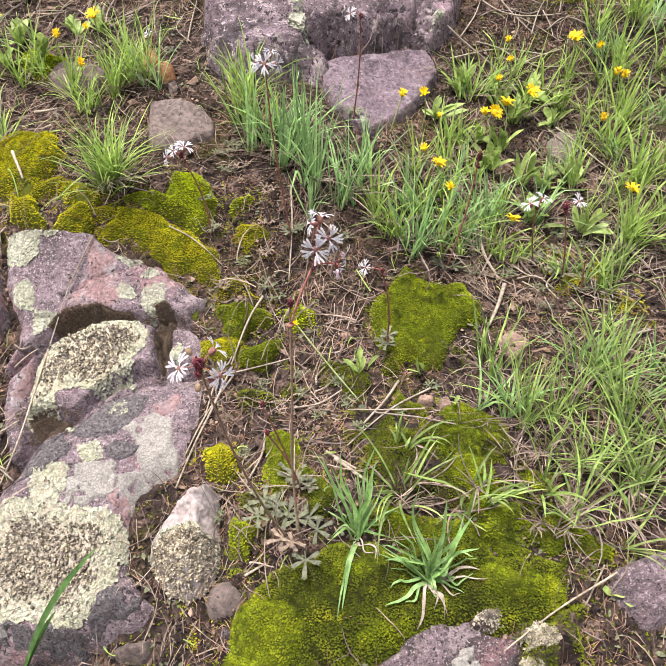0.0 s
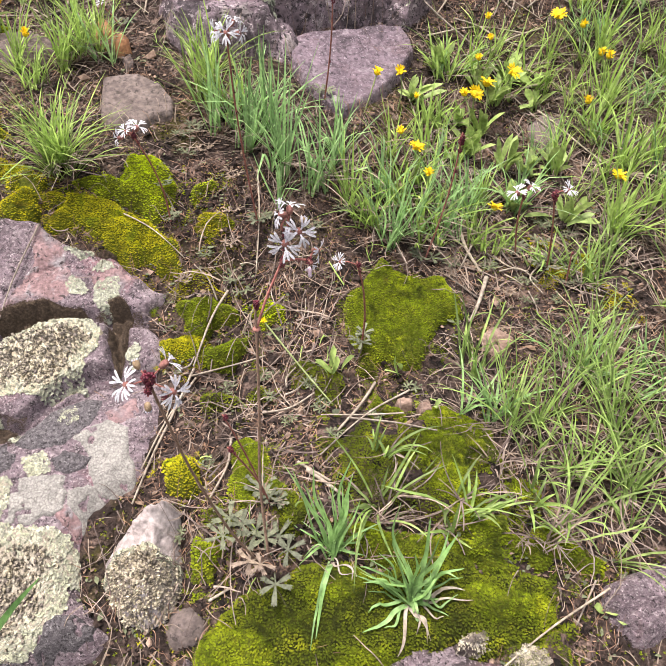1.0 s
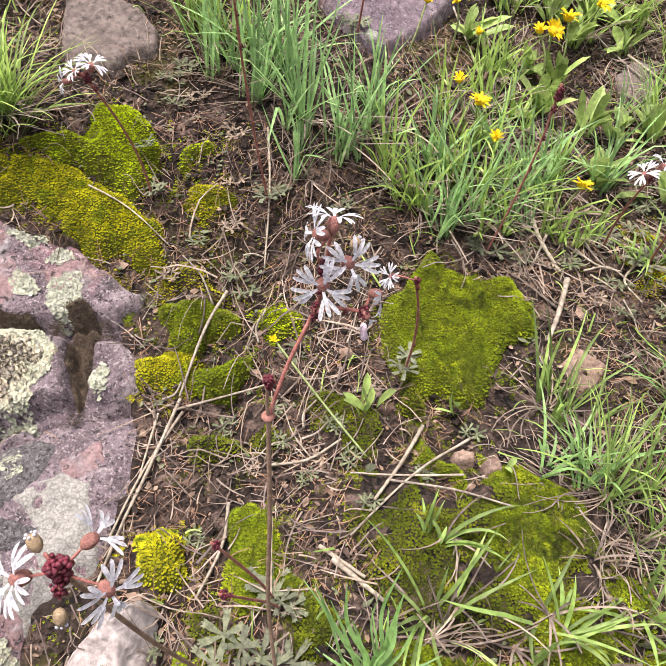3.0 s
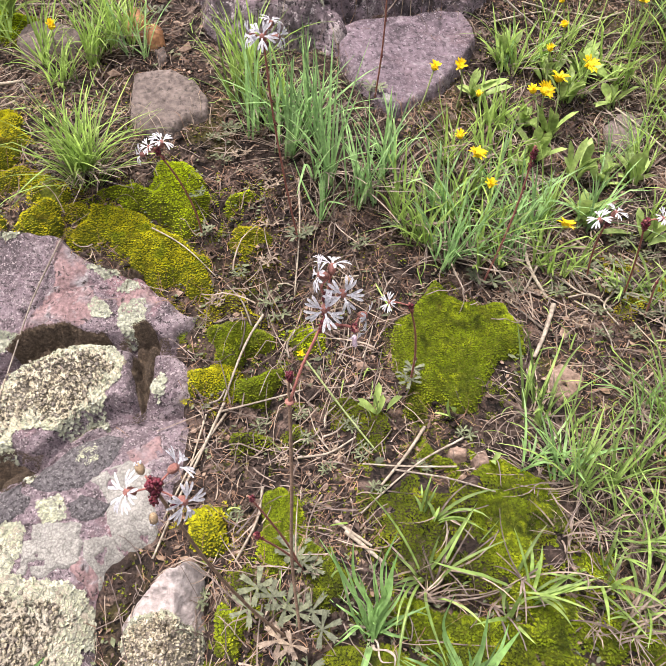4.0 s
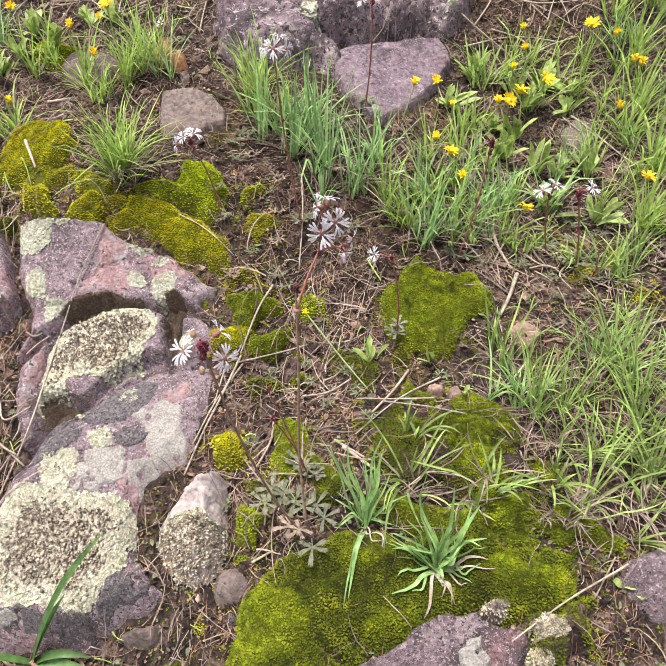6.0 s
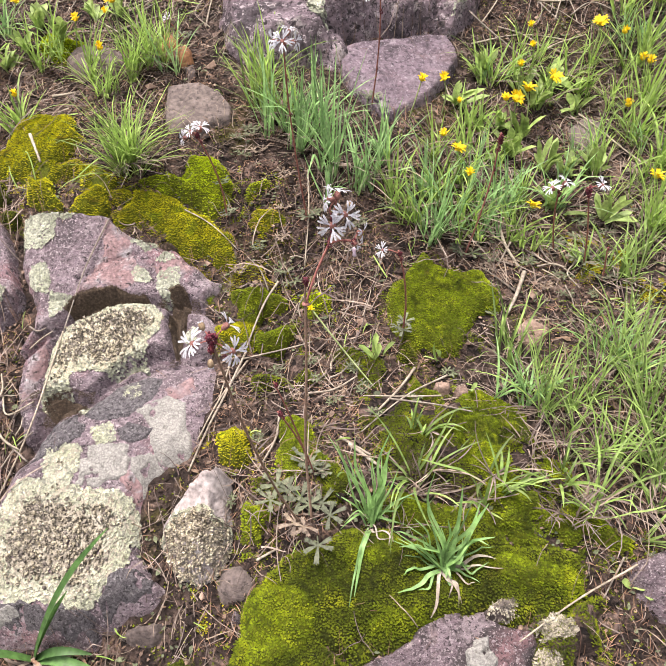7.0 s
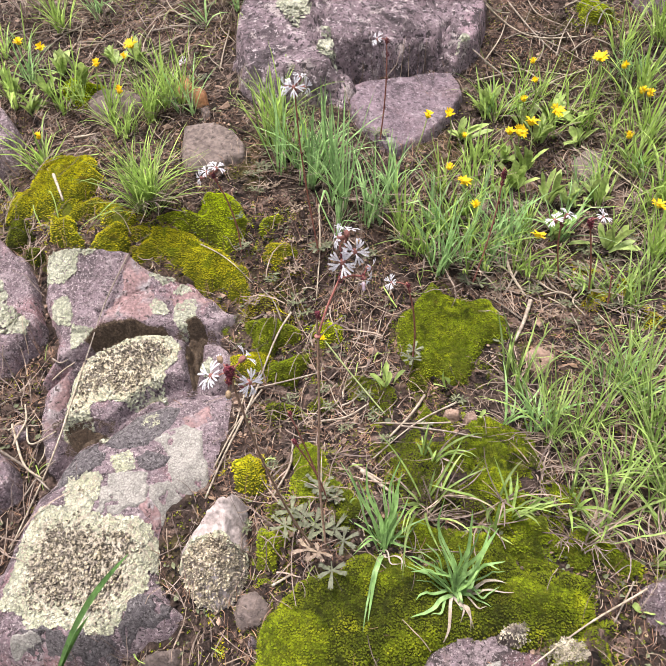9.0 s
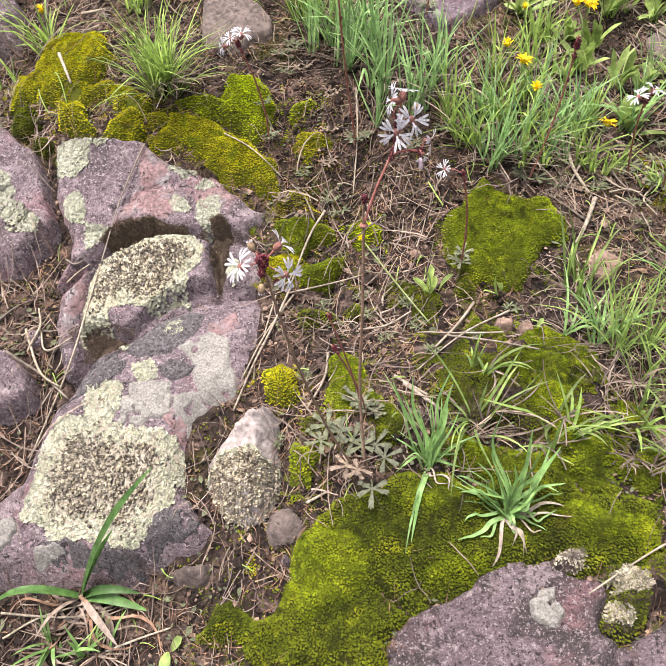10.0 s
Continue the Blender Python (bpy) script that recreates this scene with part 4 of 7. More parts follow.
moss([(-0.091, 0.201), (-0.080, 0.197), (-0.076, 0.186), (-0.085, 0.182), (-0.093, 0.190)], 0.01, MOSS_OLIVE, "thin brown-green moss on crumbly stone", 149, thin=-0.2)
moss([(-0.009, 0.369), (0.019, 0.374), (0.038, 0.339), (0.018, 0.320), (-0.002, 0.334)], 0.003, MOSS, "sparse moss film over soil", 151, thin=0.1)
moss([(0.188, 0.482), (0.215, 0.488), (0.245, 0.461), (0.231, 0.434), (0.197, 0.439)], 0.004, MOSS_OLIVE, "sparse moss under grass and leaves", 153, thin=0.05)

moss([(-0.342, 0.533), (-0.325, 0.543), (-0.291, 0.526), (-0.252, 0.512), (-0.230, 0.504), (-0.231, 0.486), (-0.253, 0.493), (-0.285, 0.504), (-0.315, 0.511), (-0.334, 0.514)], 0.009, MOSS_OLIVE, "olive moss mat with roots showing through", 155, thin=-0.4)
moss([(-0.244, 0.505), (-0.211, 0.501), (-0.198, 0.492), (-0.200, 0.474), (-0.231, 0.484)], 0.008, MOSS_OLIVE, "golden moss mat under a grass tuft", 157, thin=-0.4)
moss([(0.025, 0.238), (0.045, 0.243), (0.067, 0.238), (0.094, 0.232), (0.122, 0.227), (0.136, 0.219), (0.111, 0.209), (0.071, 0.214), (0.030, 0.221)], 0.009, MOSS_MID, "green moss mat spreading between grass tufts", 159, thin=-0.6)
moss([(0.127, 0.242), (0.153, 0.242), (0.174, 0.230), (0.195, 0.224), (0.187, 0.214), (0.154, 0.216), (0.130, 0.225)], 0.008, MOSS_MID, "green moss mat at the carpet's edge", 161, thin=-0.6)
moss([(-0.110, 0.390), (-0.097, 0.399), (-0.075, 0.400), (-0.073, 0.377), (-0.090, 0.370), (-0.104, 0.375)], 0.006, MOSS_OLIVE, "olive moss pad among stalks", 163, thin=-0.4)
moss([(-0.043, 0.422), (-0.028, 0.430), (-0.017, 0.420), (-0.020, 0.405), (-0.037, 0.407)], 0.007, MOSS_BRIGHT, "small yellow-green moss pad on soil", 165, thin=-0.5)
moss([(-0.018, 0.253), (-0.004, 0.263), (0.011, 0.249), (0.008, 0.230), (-0.009, 0.230)], 0.006, MOSS, "green moss pad beside the flower plant", 167, thin=-0.4)
moss([(-0.333, 0.698), (-0.300, 0.700), (-0.275, 0.675), (-0.295, 0.661), (-0.327, 0.672)], 0.007, MOSS_BRIGHT, "bright moss pad between leaves", 169, thin=-0.5)
moss([(0.080, 0.334), (0.106, 0.315), (0.130, 0.312), (0.121, 0.292), (0.085, 0.299)], 0.005, MOSS_MID, "thin green moss among grass roots", 171, thin=-0.6)
moss([(-0.080, 0.491), (-0.061, 0.486), (-0.056, 0.470), (-0.075, 0.464), (-0.087, 0.476)], 0.005, MOSS_OLIVE, "thin olive moss on reddish litter", 173, thin=-0.36)
moss([(0.005, 0.324), (0.038, 0.327), (0.068, 0.313), (0.096, 0.311), (0.125, 0.300), (0.129, 0.273), (0.116, 0.248), (0.086, 0.236), (0.059, 0.246), (0.034, 0.252), (0.017, 0.273), (0.008, 0.297)], 0.006, MOSS, "patchy green moss mat under thin grasses", 175, thin=-0.3)
moss([(-0.207, 0.478), (-0.192, 0.489), (-0.160, 0.491), (-0.133, 0.484), (-0.144, 0.475), (-0.170, 0.477), (-0.195, 0.468)], 0.007, MOSS_OLIVE, "golden moss mat joining two cushions", 177, thin=-0.45)
moss([(-0.107, 0.440), (-0.093, 0.445), (-0.074, 0.439), (-0.055, 0.434), (-0.058, 0.425), (-0.092, 0.427)], 0.006, MOSS_OLIVE, "olive moss mat beside the boulder", 179, thin=-0.3)
moss([(-0.068, 0.269), (-0.049, 0.263), (-0.041, 0.244), (-0.043, 0.225), (-0.054, 0.251)], 0.006, MOSS, "dark green moss mat near the white stone", 181, thin=-0.3)

# ---- lichens ----


def steepness(field, x, y):
    """How steep the rock is, as rise over run."""
    e = 0.0015
    return np.hypot(field(x + e, y) - field(x - e, y), field(x, y + e) - field(x, y - e)) / (2 * e)


def sheet(field, outline, seed, thick):
    """Verts and faces of a thin skin that follows rock within an outline."""
    x0, x1 = min(p[0] for p in outline) - 0.004, max(p[0] for p in outline) + 0.004
    y0, y1 = min(p[1] for p in outline) - 0.004, max(p[1] for p in outline) + 0.004
    res = 0.0007
    gx, gy = np.meshgrid(np.arange(x0, x1, res), np.arange(y0, y1, res))
    d = inside_distance(gx + 0.005 * fbm(gx, gy, 0.012, 4, seed), gy + 0.005 * fbm(gx, gy, 0.012, 4, seed + 3), outline)
    d = np.where(fbm(gx, gy, 0.008, 3, seed + 7) < -0.5, -0.002, d)
    d = np.minimum(d, (2.2 - steepness(field, gx, gy)) * 0.002)
    z = field(gx, gy) + thick * np.clip(d / 0.0012, -2.5, 1) + 0.0002 * fbm(gx, gy, 0.004, 2, seed)
    keep = d > -0.0022
    used = keep[:-1, :-1] & keep[1:, :-1] & keep[:-1, 1:] & keep[1:, 1:]
    w = gx.shape[1]
    faces = [(j * w + i, j * w + i + 1, (j + 1) * w + i + 1, (j + 1) * w + i) for j, i in zip(*np.nonzero(used))]
    need = sorted({v for f in faces for v in f})
    at = {v: k for k, v in enumerate(need)}
    px, py, pz = gx.ravel(), gy.ravel(), z.ravel()
    return [(px[v], py[v], pz[v]) for v in need], [tuple(at[v] for v in f) for f in faces]


def lichen(name, field, outline, mat, label, seed, lobe=0.0026, density=1.15, cups=0.0, old=0.5, grey=LICHEN_OLD):
    """A leafy lichen: overlapping thin lobes that radiate on rock, curling up and carrying dark cups in the older middle."""
    rng = np.random.default_rng(seed)
    cx, cy = sum(p[0] for p in outline) / len(outline), sum(p[1] for p in outline) / len(outline)
    x0, x1 = min(p[0] for p in outline), max(p[0] for p in outline)
    y0, y1 = min(p[1] for p in outline), max(p[1] for p in outline)
    n = int(density * 6.0 * (x1 - x0) * (y1 - y0) / lobe ** 2)
    x, y = rng.uniform(x0, x1, n), rng.uniform(y0, y1, n)
    d = inside_distance(x + 0.004 * fbm(x, y, 0.012, 3, seed), y + 0.004 * fbm(x, y, 0.012, 3, seed + 3), outline)
    ok = (d > 0) & (fbm(x, y, 0.01, 3, seed + 8) > -0.6) & (steepness(field, x, y) < 4.5)
    x, y, d = x[ok], y[ok], d[ok]
    reach = max(d.max() if len(d) else 1, 1e-4)
    e = 0.0012
    z = field(x, y)
    zx, zy = (field(x + e, y) - field(x - e, y)) / (2 * e), (field(x, y + e) - field(x, y - e)) / (2 * e)
    young, aged, cup = Build(), Build(), Build()
    for k in np.argsort(-d):
        nrm = Vector((-zx[k], -zy[k], 1)).normalized()
        a = math.atan2(y[k] - cy, x[k] - cx) + rng.normal(0, 0.7)
        out = Vector((math.cos(a), math.sin(a), 0))
        out = (out - nrm * out.dot(nrm)).normalized()
        side = nrm.cross(out)
        mid = d[k] / reach
        worn = mid > 1 - old + 0.1 * rng.normal()
        b = aged if worn else young
        s = lobe * rng.uniform(0.55, 1.15) * (0.72 if worn else 1.0)
        if worn and rng.random() < 0.35:
            continue
        lift = (0.25 + 0.9 * rng.random()) if worn else 0.08 + 0.3 * rng.random()
        at = Vector((x[k], y[k], z[k] + 0.0002)) - out * s * 0.4
        n0 = len(b.v)
        b.v.append(at)
        curl = rng.uniform(0.5, 1.6) if worn else 0.12
        for ring, r in ((1, 0.6), (2, 1.0)):
            for i in range(5):
                t = (i - 2) * 0.42
                rr = s * r * (1 + 0.16 * rng.normal() * (ring - 1))
                b.v.append(at + (out * math.cos(t) + side * math.sin(t) * (1 - 0.3 * curl * (ring - 1))) * rr + nrm * (s * (lift * r * r + curl * 0.35 * (ring - 1) * abs(i - 2) / 2)))
        b.f += [(n0, n0 + 1 + i, n0 + 2 + i) for i in range(4)]
        b.f += [(n0 + 1 + i, n0 + 6 + i, n0 + 7 + i, n0 + 2 + i) for i in range(4)]
        if worn and rng.random() < cups:
            r = lobe * rng.uniform(0.26, 0.56)
            up = (nrm + Vector(rng.normal(0, 0.35, 3))).normalized()
            c = Vector((x[k], y[k], z[k] + s * rng.uniform(0.15, 0.6)))
            aged.lathe(c, up, [(0, r * 0.45), (r * 0.6, r * 0.95), (r * 0.85, r * 1.05), (r * 0.8, r * 0.85)], 7)
            aged.f.pop()
            u = up.orthogonal().normalized()
            v = up.cross(u)
            n1 = len(cup.v)
            cup.v += [c + up * r * 0.62 + (u * math.cos(t) + v * math.sin(t)) * r * 0.9 for t in np.arange(7) * 0.8976]
            cup.f.append(tuple(range(n1, n1 + 7)))
    ob = thing(name, (cx, cy, float(field(np.array([cx]), np.array([cy]))[0])), label, "lichen", "lichens on rock")
    inv = Matrix.Translation(-ob.matrix_basis.translation)
    if old > 0.5:
        base = mesh("thallus", *sheet(field, outline, seed, 0.0006), grey, ob)
        base.matrix_parent_inverse = inv
    for b, nm, m in ((young, "lobes", mat), (aged, "old_lobes", grey), (cup, "cups", CUP)):
        if b.f:
            part(nm, b, m, ob, kind="stuff").matrix_parent_inverse = inv
    return ob


lichen("leafy_lichen", big_top, [(-0.220, 0.283), (-0.212, 0.288), (-0.194, 0.284), (-0.190, 0.271), (-0.197, 0.260), (-0.188, 0.256), (-0.174, 0.257), (-0.160, 0.256), (-0.147, 0.247), (-0.142, 0.238), (-0.143, 0.228), (-0.151, 0.226), (-0.146, 0.215), (-0.150, 0.205), (-0.162, 0.197), (-0.173, 0.189), (-0.189, 0.190), (-0.202, 0.194), (-0.225, 0.193), (-0.233, 0.199), (-0.251, 0.203), (-0.246, 0.219), (-0.244, 0.235), (-0.239, 0.251), (-0.232, 0.261), (-0.216, 0.261)], LICHEN, "large leafy yellow-green lichen with a grey curled middle", 201, cups=0.3, old=0.62, lobe=0.0028)
lichen("leafy_lichen", big_top, [(-0.235, 0.319), (-0.235, 0.338), (-0.233, 0.358), (-0.227, 0.375), (-0.216, 0.388), (-0.199, 0.392), (-0.179, 0.396), (-0.161, 0.394), (-0.150, 0.384), (-0.150, 0.375), (-0.159, 0.362), (-0.156, 0.348), (-0.170, 0.348), (-0.182, 0.339), (-0.202, 0.341), (-0.213, 0.339), (-0.211, 0.326), (-0.221, 0.327), (-0.230, 0.318)], LICHEN, "ring-shaped leafy lichen crowded with dark cups", 203, cups=0.34, old=0.66)
lichen("leafy_lichen", white_top, [(-0.122, 0.232), (-0.100, 0.233), (-0.072, 0.227), (-0.071, 0.215), (-0.073, 0.205), (-0.082, 0.192), (-0.096, 0.191), (-0.110, 0.196), (-0.121, 0.207), (-0.128, 0.221)], LICHEN, "pale curled lichen covering the white stone's lower half", 205, cups=0.3, old=0.85, density=1.9, grey=LICHEN_CREAM)
for k, (outline, label) in enumerate([
    ([(-0.279, 0.446), (-0.278, 0.456), (-0.270, 0.466), (-0.253, 0.467), (-0.232, 0.465), (-0.233, 0.460), (-0.249, 0.458), (-0.250, 0.445), (-0.258, 0.437), (-0.272, 0.439)], "mint-white leafy lichen on the boulder's upper edge"),
    ([(-0.185, 0.444), (-0.178, 0.450), (-0.166, 0.452), (-0.157, 0.447), (-0.158, 0.441), (-0.170, 0.437)], "small pale leafy lichen near the moss"),
    ([(-0.161, 0.431), (-0.152, 0.439), (-0.145, 0.434), (-0.155, 0.429)], "small pale leafy lichen between two others"),
    ([(-0.180, 0.422), (-0.175, 0.427), (-0.162, 0.417), (-0.164, 0.413), (-0.176, 0.413)], "small pale lichen on pink rock"),
    ([(-0.158, 0.407), (-0.157, 0.422), (-0.147, 0.428), (-0.141, 0.426), (-0.142, 0.412), (-0.147, 0.402), (-0.155, 0.403)], "small mint-green lichen near the crack"),
    ([(-0.265, 0.425), (-0.253, 0.426), (-0.244, 0.413), (-0.245, 0.403), (-0.253, 0.405), (-0.265, 0.414)], "small mint lichen on the boulder's shoulder"),
    ([(-0.244, 0.404), (-0.224, 0.401), (-0.233, 0.389), (-0.240, 0.381)], "pale lichen flakes along the main crack"),
    ([(-0.131, 0.375), (-0.125, 0.382), (-0.121, 0.370), (-0.127, 0.365)], "pale grey lichen on the boulder's small block"),
    ([(-0.173, 0.333), (-0.161, 0.336), (-0.156, 0.326), (-0.166, 0.321)], "small cream leafy lichen on grey rock"),
    ([(-0.188, 0.298), (-0.174, 0.301), (-0.169, 0.292), (-0.181, 0.286)], "low cream lichen patch among crusts"),
    ([(-0.202, 0.314), (-0.192, 0.312), (-0.196, 0.306)], "tiny yellow lichen spot on grey rock"),
]):
    lichen("leafy_lichen", big_top, outline, LICHEN_PALE if k < 8 else LICHEN, label, 207 + 2 * k, old=-0.4, lobe=0.0024)
lichen("leafy_lichen", left_top, [(-0.339, 0.450), (-0.318, 0.442), (-0.301, 0.416), (-0.277, 0.398), (-0.278, 0.386), (-0.294, 0.388), (-0.311, 0.399), (-0.336, 0.413)], LICHEN_PALE, "mint-green leafy lichen on the flat rock", 217, old=0.2)
for outline, label, seed in [([(-0.090, 0.741), (-0.087, 0.761), (-0.065, 0.775), (-0.044, 0.764), (-0.050, 0.741), (-0.062, 0.729), (-0.066, 0.707), (-0.079, 0.724)], "pale green lichen on the weathered boulder's edge", 239), ([(0.105, 0.721), (0.114, 0.736), (0.125, 0.739), (0.126, 0.717), (0.116, 0.698), (0.105, 0.702)], "pale lichen on the weathered boulder's corner", 241), ([(-0.044, 0.688), (-0.035, 0.696), (-0.025, 0.684), (-0.027, 0.665), (-0.040, 0.666)], "olive-grey lichen on the weathered boulder's face", 243)]:
    lichen("leafy_lichen", boulder_top, outline, LICHEN_PALE, label, seed, old=-0.1, lobe=0.004)
lichen("granular_lichen", knob_top, [(0.086, 0.179), (0.093, 0.185), (0.102, 0.189), (0.109, 0.187), (0.112, 0.181), (0.108, 0.174), (0.098, 0.172), (0.088, 0.175)], LICHEN_OLD, "grey granular lichen crust on a small stone", 223, lobe=0.002, old=0.9)

lichen("granular_lichen", mixed, [(0.117, 0.175), (0.130, 0.180), (0.140, 0.177), (0.141, 0.172), (0.129, 0.167), (0.119, 0.168)], LICHEN_OLD, "grey granular lichen crust among moss", 225, lobe=0.002, old=0.9)
lichen("granular_lichen", mixed, [(0.114, 0.159), (0.123, 0.163), (0.130, 0.158), (0.128, 0.151), (0.118, 0.152)], LICHEN_OLD, "small grey granular lichen crust in moss", 227, lobe=0.002, old=0.9)


CRUSTS = []


def crust(field, outline, mat, label, seed):
    """A thin flat crust lichen with an uneven rim, each a hair thicker than the last."""
    CRUSTS.append(label)
    ob = mesh("crust_lichen", *sheet(field, outline, seed, 0.0005 + 0.0002 * len(CRUSTS)), mat)
    return tagged(ob, label, "lichen", "lichens on rock")


for k, (outline, mat, label) in enumerate([
    ([(-0.191, 0.324), (-0.172, 0.338), (-0.157, 0.345), (-0.145, 0.341), (-0.147, 0.320), (-0.160, 0.306), (-0.181, 0.304), (-0.198, 0.307)], CRUST_DARK, "broad grey-purple crust lichen over the boulder's lower face"),
    ([(-0.147, 0.320), (-0.136, 0.323), (-0.122, 0.318), (-0.116, 0.300), (-0.112, 0.283), (-0.114, 0.270), (-0.121, 0.268), (-0.136, 0.277), (-0.140, 0.287), (-0.146, 0.303), (-0.154, 0.309)], CRUST, "flat pale grey crust lichen on the boulder"),
    ([(-0.154, 0.278), (-0.139, 0.279), (-0.129, 0.267), (-0.128, 0.255), (-0.145, 0.255), (-0.153, 0.266)], CRUST, "flat grey crust lichen with a smooth rim"),
    ([(-0.194, 0.277), (-0.174, 0.274), (-0.161, 0.268), (-0.164, 0.261), (-0.173, 0.258), (-0.187, 0.257), (-0.194, 0.262)], CRUST, "flat grey crust lichen beside the leafy lichen"),
    ([(-0.214, 0.305), (-0.201, 0.310), (-0.194, 0.291), (-0.200, 0.284), (-0.217, 0.277), (-0.228, 0.277), (-0.226, 0.292)], CRUST_DARK, "dark bluish crust lichen on the boulder"),
    ([(-0.171, 0.296), (-0.159, 0.301), (-0.142, 0.297), (-0.143, 0.287), (-0.161, 0.288)], CRUST_DARK, "dark speckled crust lichen"),
    ([(-0.190, 0.286), (-0.166, 0.287), (-0.154, 0.278), (-0.154, 0.264), (-0.162, 0.262), (-0.188, 0.276)], CRUST, "cracked grey-green crust lichen"),
    # the next two dark sheets paint shade onto the boulder's lower face
    ([(-0.235, 0.192), (-0.214, 0.191), (-0.193, 0.189), (-0.172, 0.189), (-0.160, 0.182), (-0.165, 0.171), (-0.188, 0.168), (-0.212, 0.172), (-0.227, 0.180)], CRUST_DARK, "dark grey crust lichen with painted shade along the boulder's foot"),
    ([(-0.165, 0.191), (-0.155, 0.204), (-0.142, 0.210), (-0.132, 0.208), (-0.127, 0.199), (-0.140, 0.191), (-0.153, 0.185), (-0.160, 0.184)], CRUST_DARK, "dark grey crust lichen with painted shade on the boulder's low corner"),
    ([(-0.265, 0.198), (-0.257, 0.201), (-0.249, 0.195), (-0.252, 0.189), (-0.261, 0.185), (-0.265, 0.190)], CRUST, "small pale crust lichen beside the leafy lichen"),
    ([(-0.241, 0.188), (-0.227, 0.192), (-0.219, 0.189), (-0.224, 0.182), (-0.238, 0.180)], CRUST, "pale crust lichen low on the boulder"),
]):
    crust(big_top, outline, mat, label, 429 + 2 * k)
crust(lower_top, [(0.074, 0.161), (0.080, 0.167), (0.088, 0.167), (0.090, 0.161), (0.093, 0.154), (0.087, 0.149), (0.080, 0.151), (0.076, 0.154)], CRUST, "pale cracked crust lichen on the lower rock", 245)
crust(slab_top, [(0.024, 0.599), (0.030, 0.602), (0.035, 0.599), (0.032, 0.592), (0.026, 0.590)], CRUST, "white lichen spot on the slab", 247)

for k, outline in enumerate([[(-0.205, 0.454), (-0.189, 0.454), (-0.179, 0.442), (-0.179, 0.431), (-0.170, 0.425), (-0.171, 0.414), (-0.185, 0.406), (-0.205, 0.402), (-0.219, 0.395), (-0.230, 0.397), (-0.222, 0.409), (-0.210, 0.420), (-0.205, 0.435)],
                             [(-0.163, 0.428), (-0.145, 0.436), (-0.132, 0.428), (-0.145, 0.416), (-0.159, 0.418)],
                             [(-0.140, 0.331), (-0.123, 0.340), (-0.114, 0.325), (-0.128, 0.320)],
                             [(-0.253, 0.339), (-0.249, 0.356), (-0.242, 0.368), (-0.241, 0.323), (-0.249, 0.318)],
                             [(-0.163, 0.270), (-0.150, 0.267), (-0.143, 0.258), (-0.145, 0.247), (-0.160, 0.260)]]):
    tagged(mesh("pink_face", *sheet(big_top, outline, 260 + k, 0.0004 + 0.0001 * k), PINK_FACE, big_rock), "pink weathered patch")

for k, outline in enumerate([[(-0.229, 0.391), (-0.219, 0.399), (-0.208, 0.403), (-0.191, 0.406), (-0.167, 0.405), (-0.161, 0.402), (-0.178, 0.399), (-0.201, 0.395), (-0.217, 0.389)],
                             [(-0.146, 0.410), (-0.138, 0.414), (-0.132, 0.407), (-0.132, 0.390), (-0.133, 0.371), (-0.138, 0.360), (-0.144, 0.382), (-0.144, 0.401)],
                             [(-0.162, 0.440), (-0.151, 0.447), (-0.144, 0.444), (-0.152, 0.438)],
                             [(-0.236, 0.321), (-0.220, 0.327), (-0.202, 0.321), (-0.206, 0.313), (-0.222, 0.311)]]):
    ob, field = mound("black_moss", outline, 0.0012, 0.005, BLACK_MOSS, "blackish dried moss filling a cleft of the boulder", "moss", 0.0012, 0.006, 0.0009, 0.004, (), 0.7, 470 + k, sink=0.002, base=lambda x, y: big_top(x, y) + 0.004 * np.exp(-((x + 0.2) ** 2 + (y - 0.3) ** 2)))
    moss_shoots(ob, outline, field, BLACK_MOSS, 0.0012, 0.0012, 470 + k)

# ---- the finished lie of the land, for all that rests on it ----
GRID_X, GRID_Y, CELL = -0.62, 0.0, 0.0013
grid_x, grid_y = np.meshgrid(np.arange(GRID_X, 0.52, CELL), np.arange(GRID_Y, 1.06, CELL))
BARE = ground(grid_x, grid_y)
TOP = BARE.copy()
for field, (x0, y0, x1, y1) in RAISED:
    i0, i1 = max(int((x0 - GRID_X) / CELL), 0), max(int((x1 - GRID_X) / CELL) + 2, 0)
    j0, j1 = max(int((y0 - GRID_Y) / CELL), 0), max(int((y1 - GRID_Y) / CELL) + 2, 0)
    part_x, part_y = grid_x[j0:j1, i0:i1], grid_y[j0:j1, i0:i1]
    if part_x.size:
        TOP[j0:j1, i0:i1] = np.maximum(TOP[j0:j1, i0:i1], field(part_x, part_y))


def look_up(table, x, y):
    u = np.clip((np.asarray(x, float) - GRID_X) / CELL, 0, table.shape[1] - 1.001)
    v = np.clip((np.asarray(y, float) - GRID_Y) / CELL, 0, table.shape[0] - 1.001)
    i, j = u.astype(int), v.astype(int)
    u, v = u - i, v - j
    return (table[j, i] * (1 - u) + table[j, i + 1] * u) * (1 - v) + (table[j + 1, i] * (1 - u) + table[j + 1, i + 1] * u) * v


def surface(x, y):
    """The height of whatever lies on top at one place."""
    i = min(max(int((x - GRID_X) / CELL + 0.5), 0), TOP.shape[1] - 1)
    j = min(max(int((y - GRID_Y) / CELL + 0.5), 0), TOP.shape[0] - 1)
    return float(TOP[j, i])


# ---- grass ----


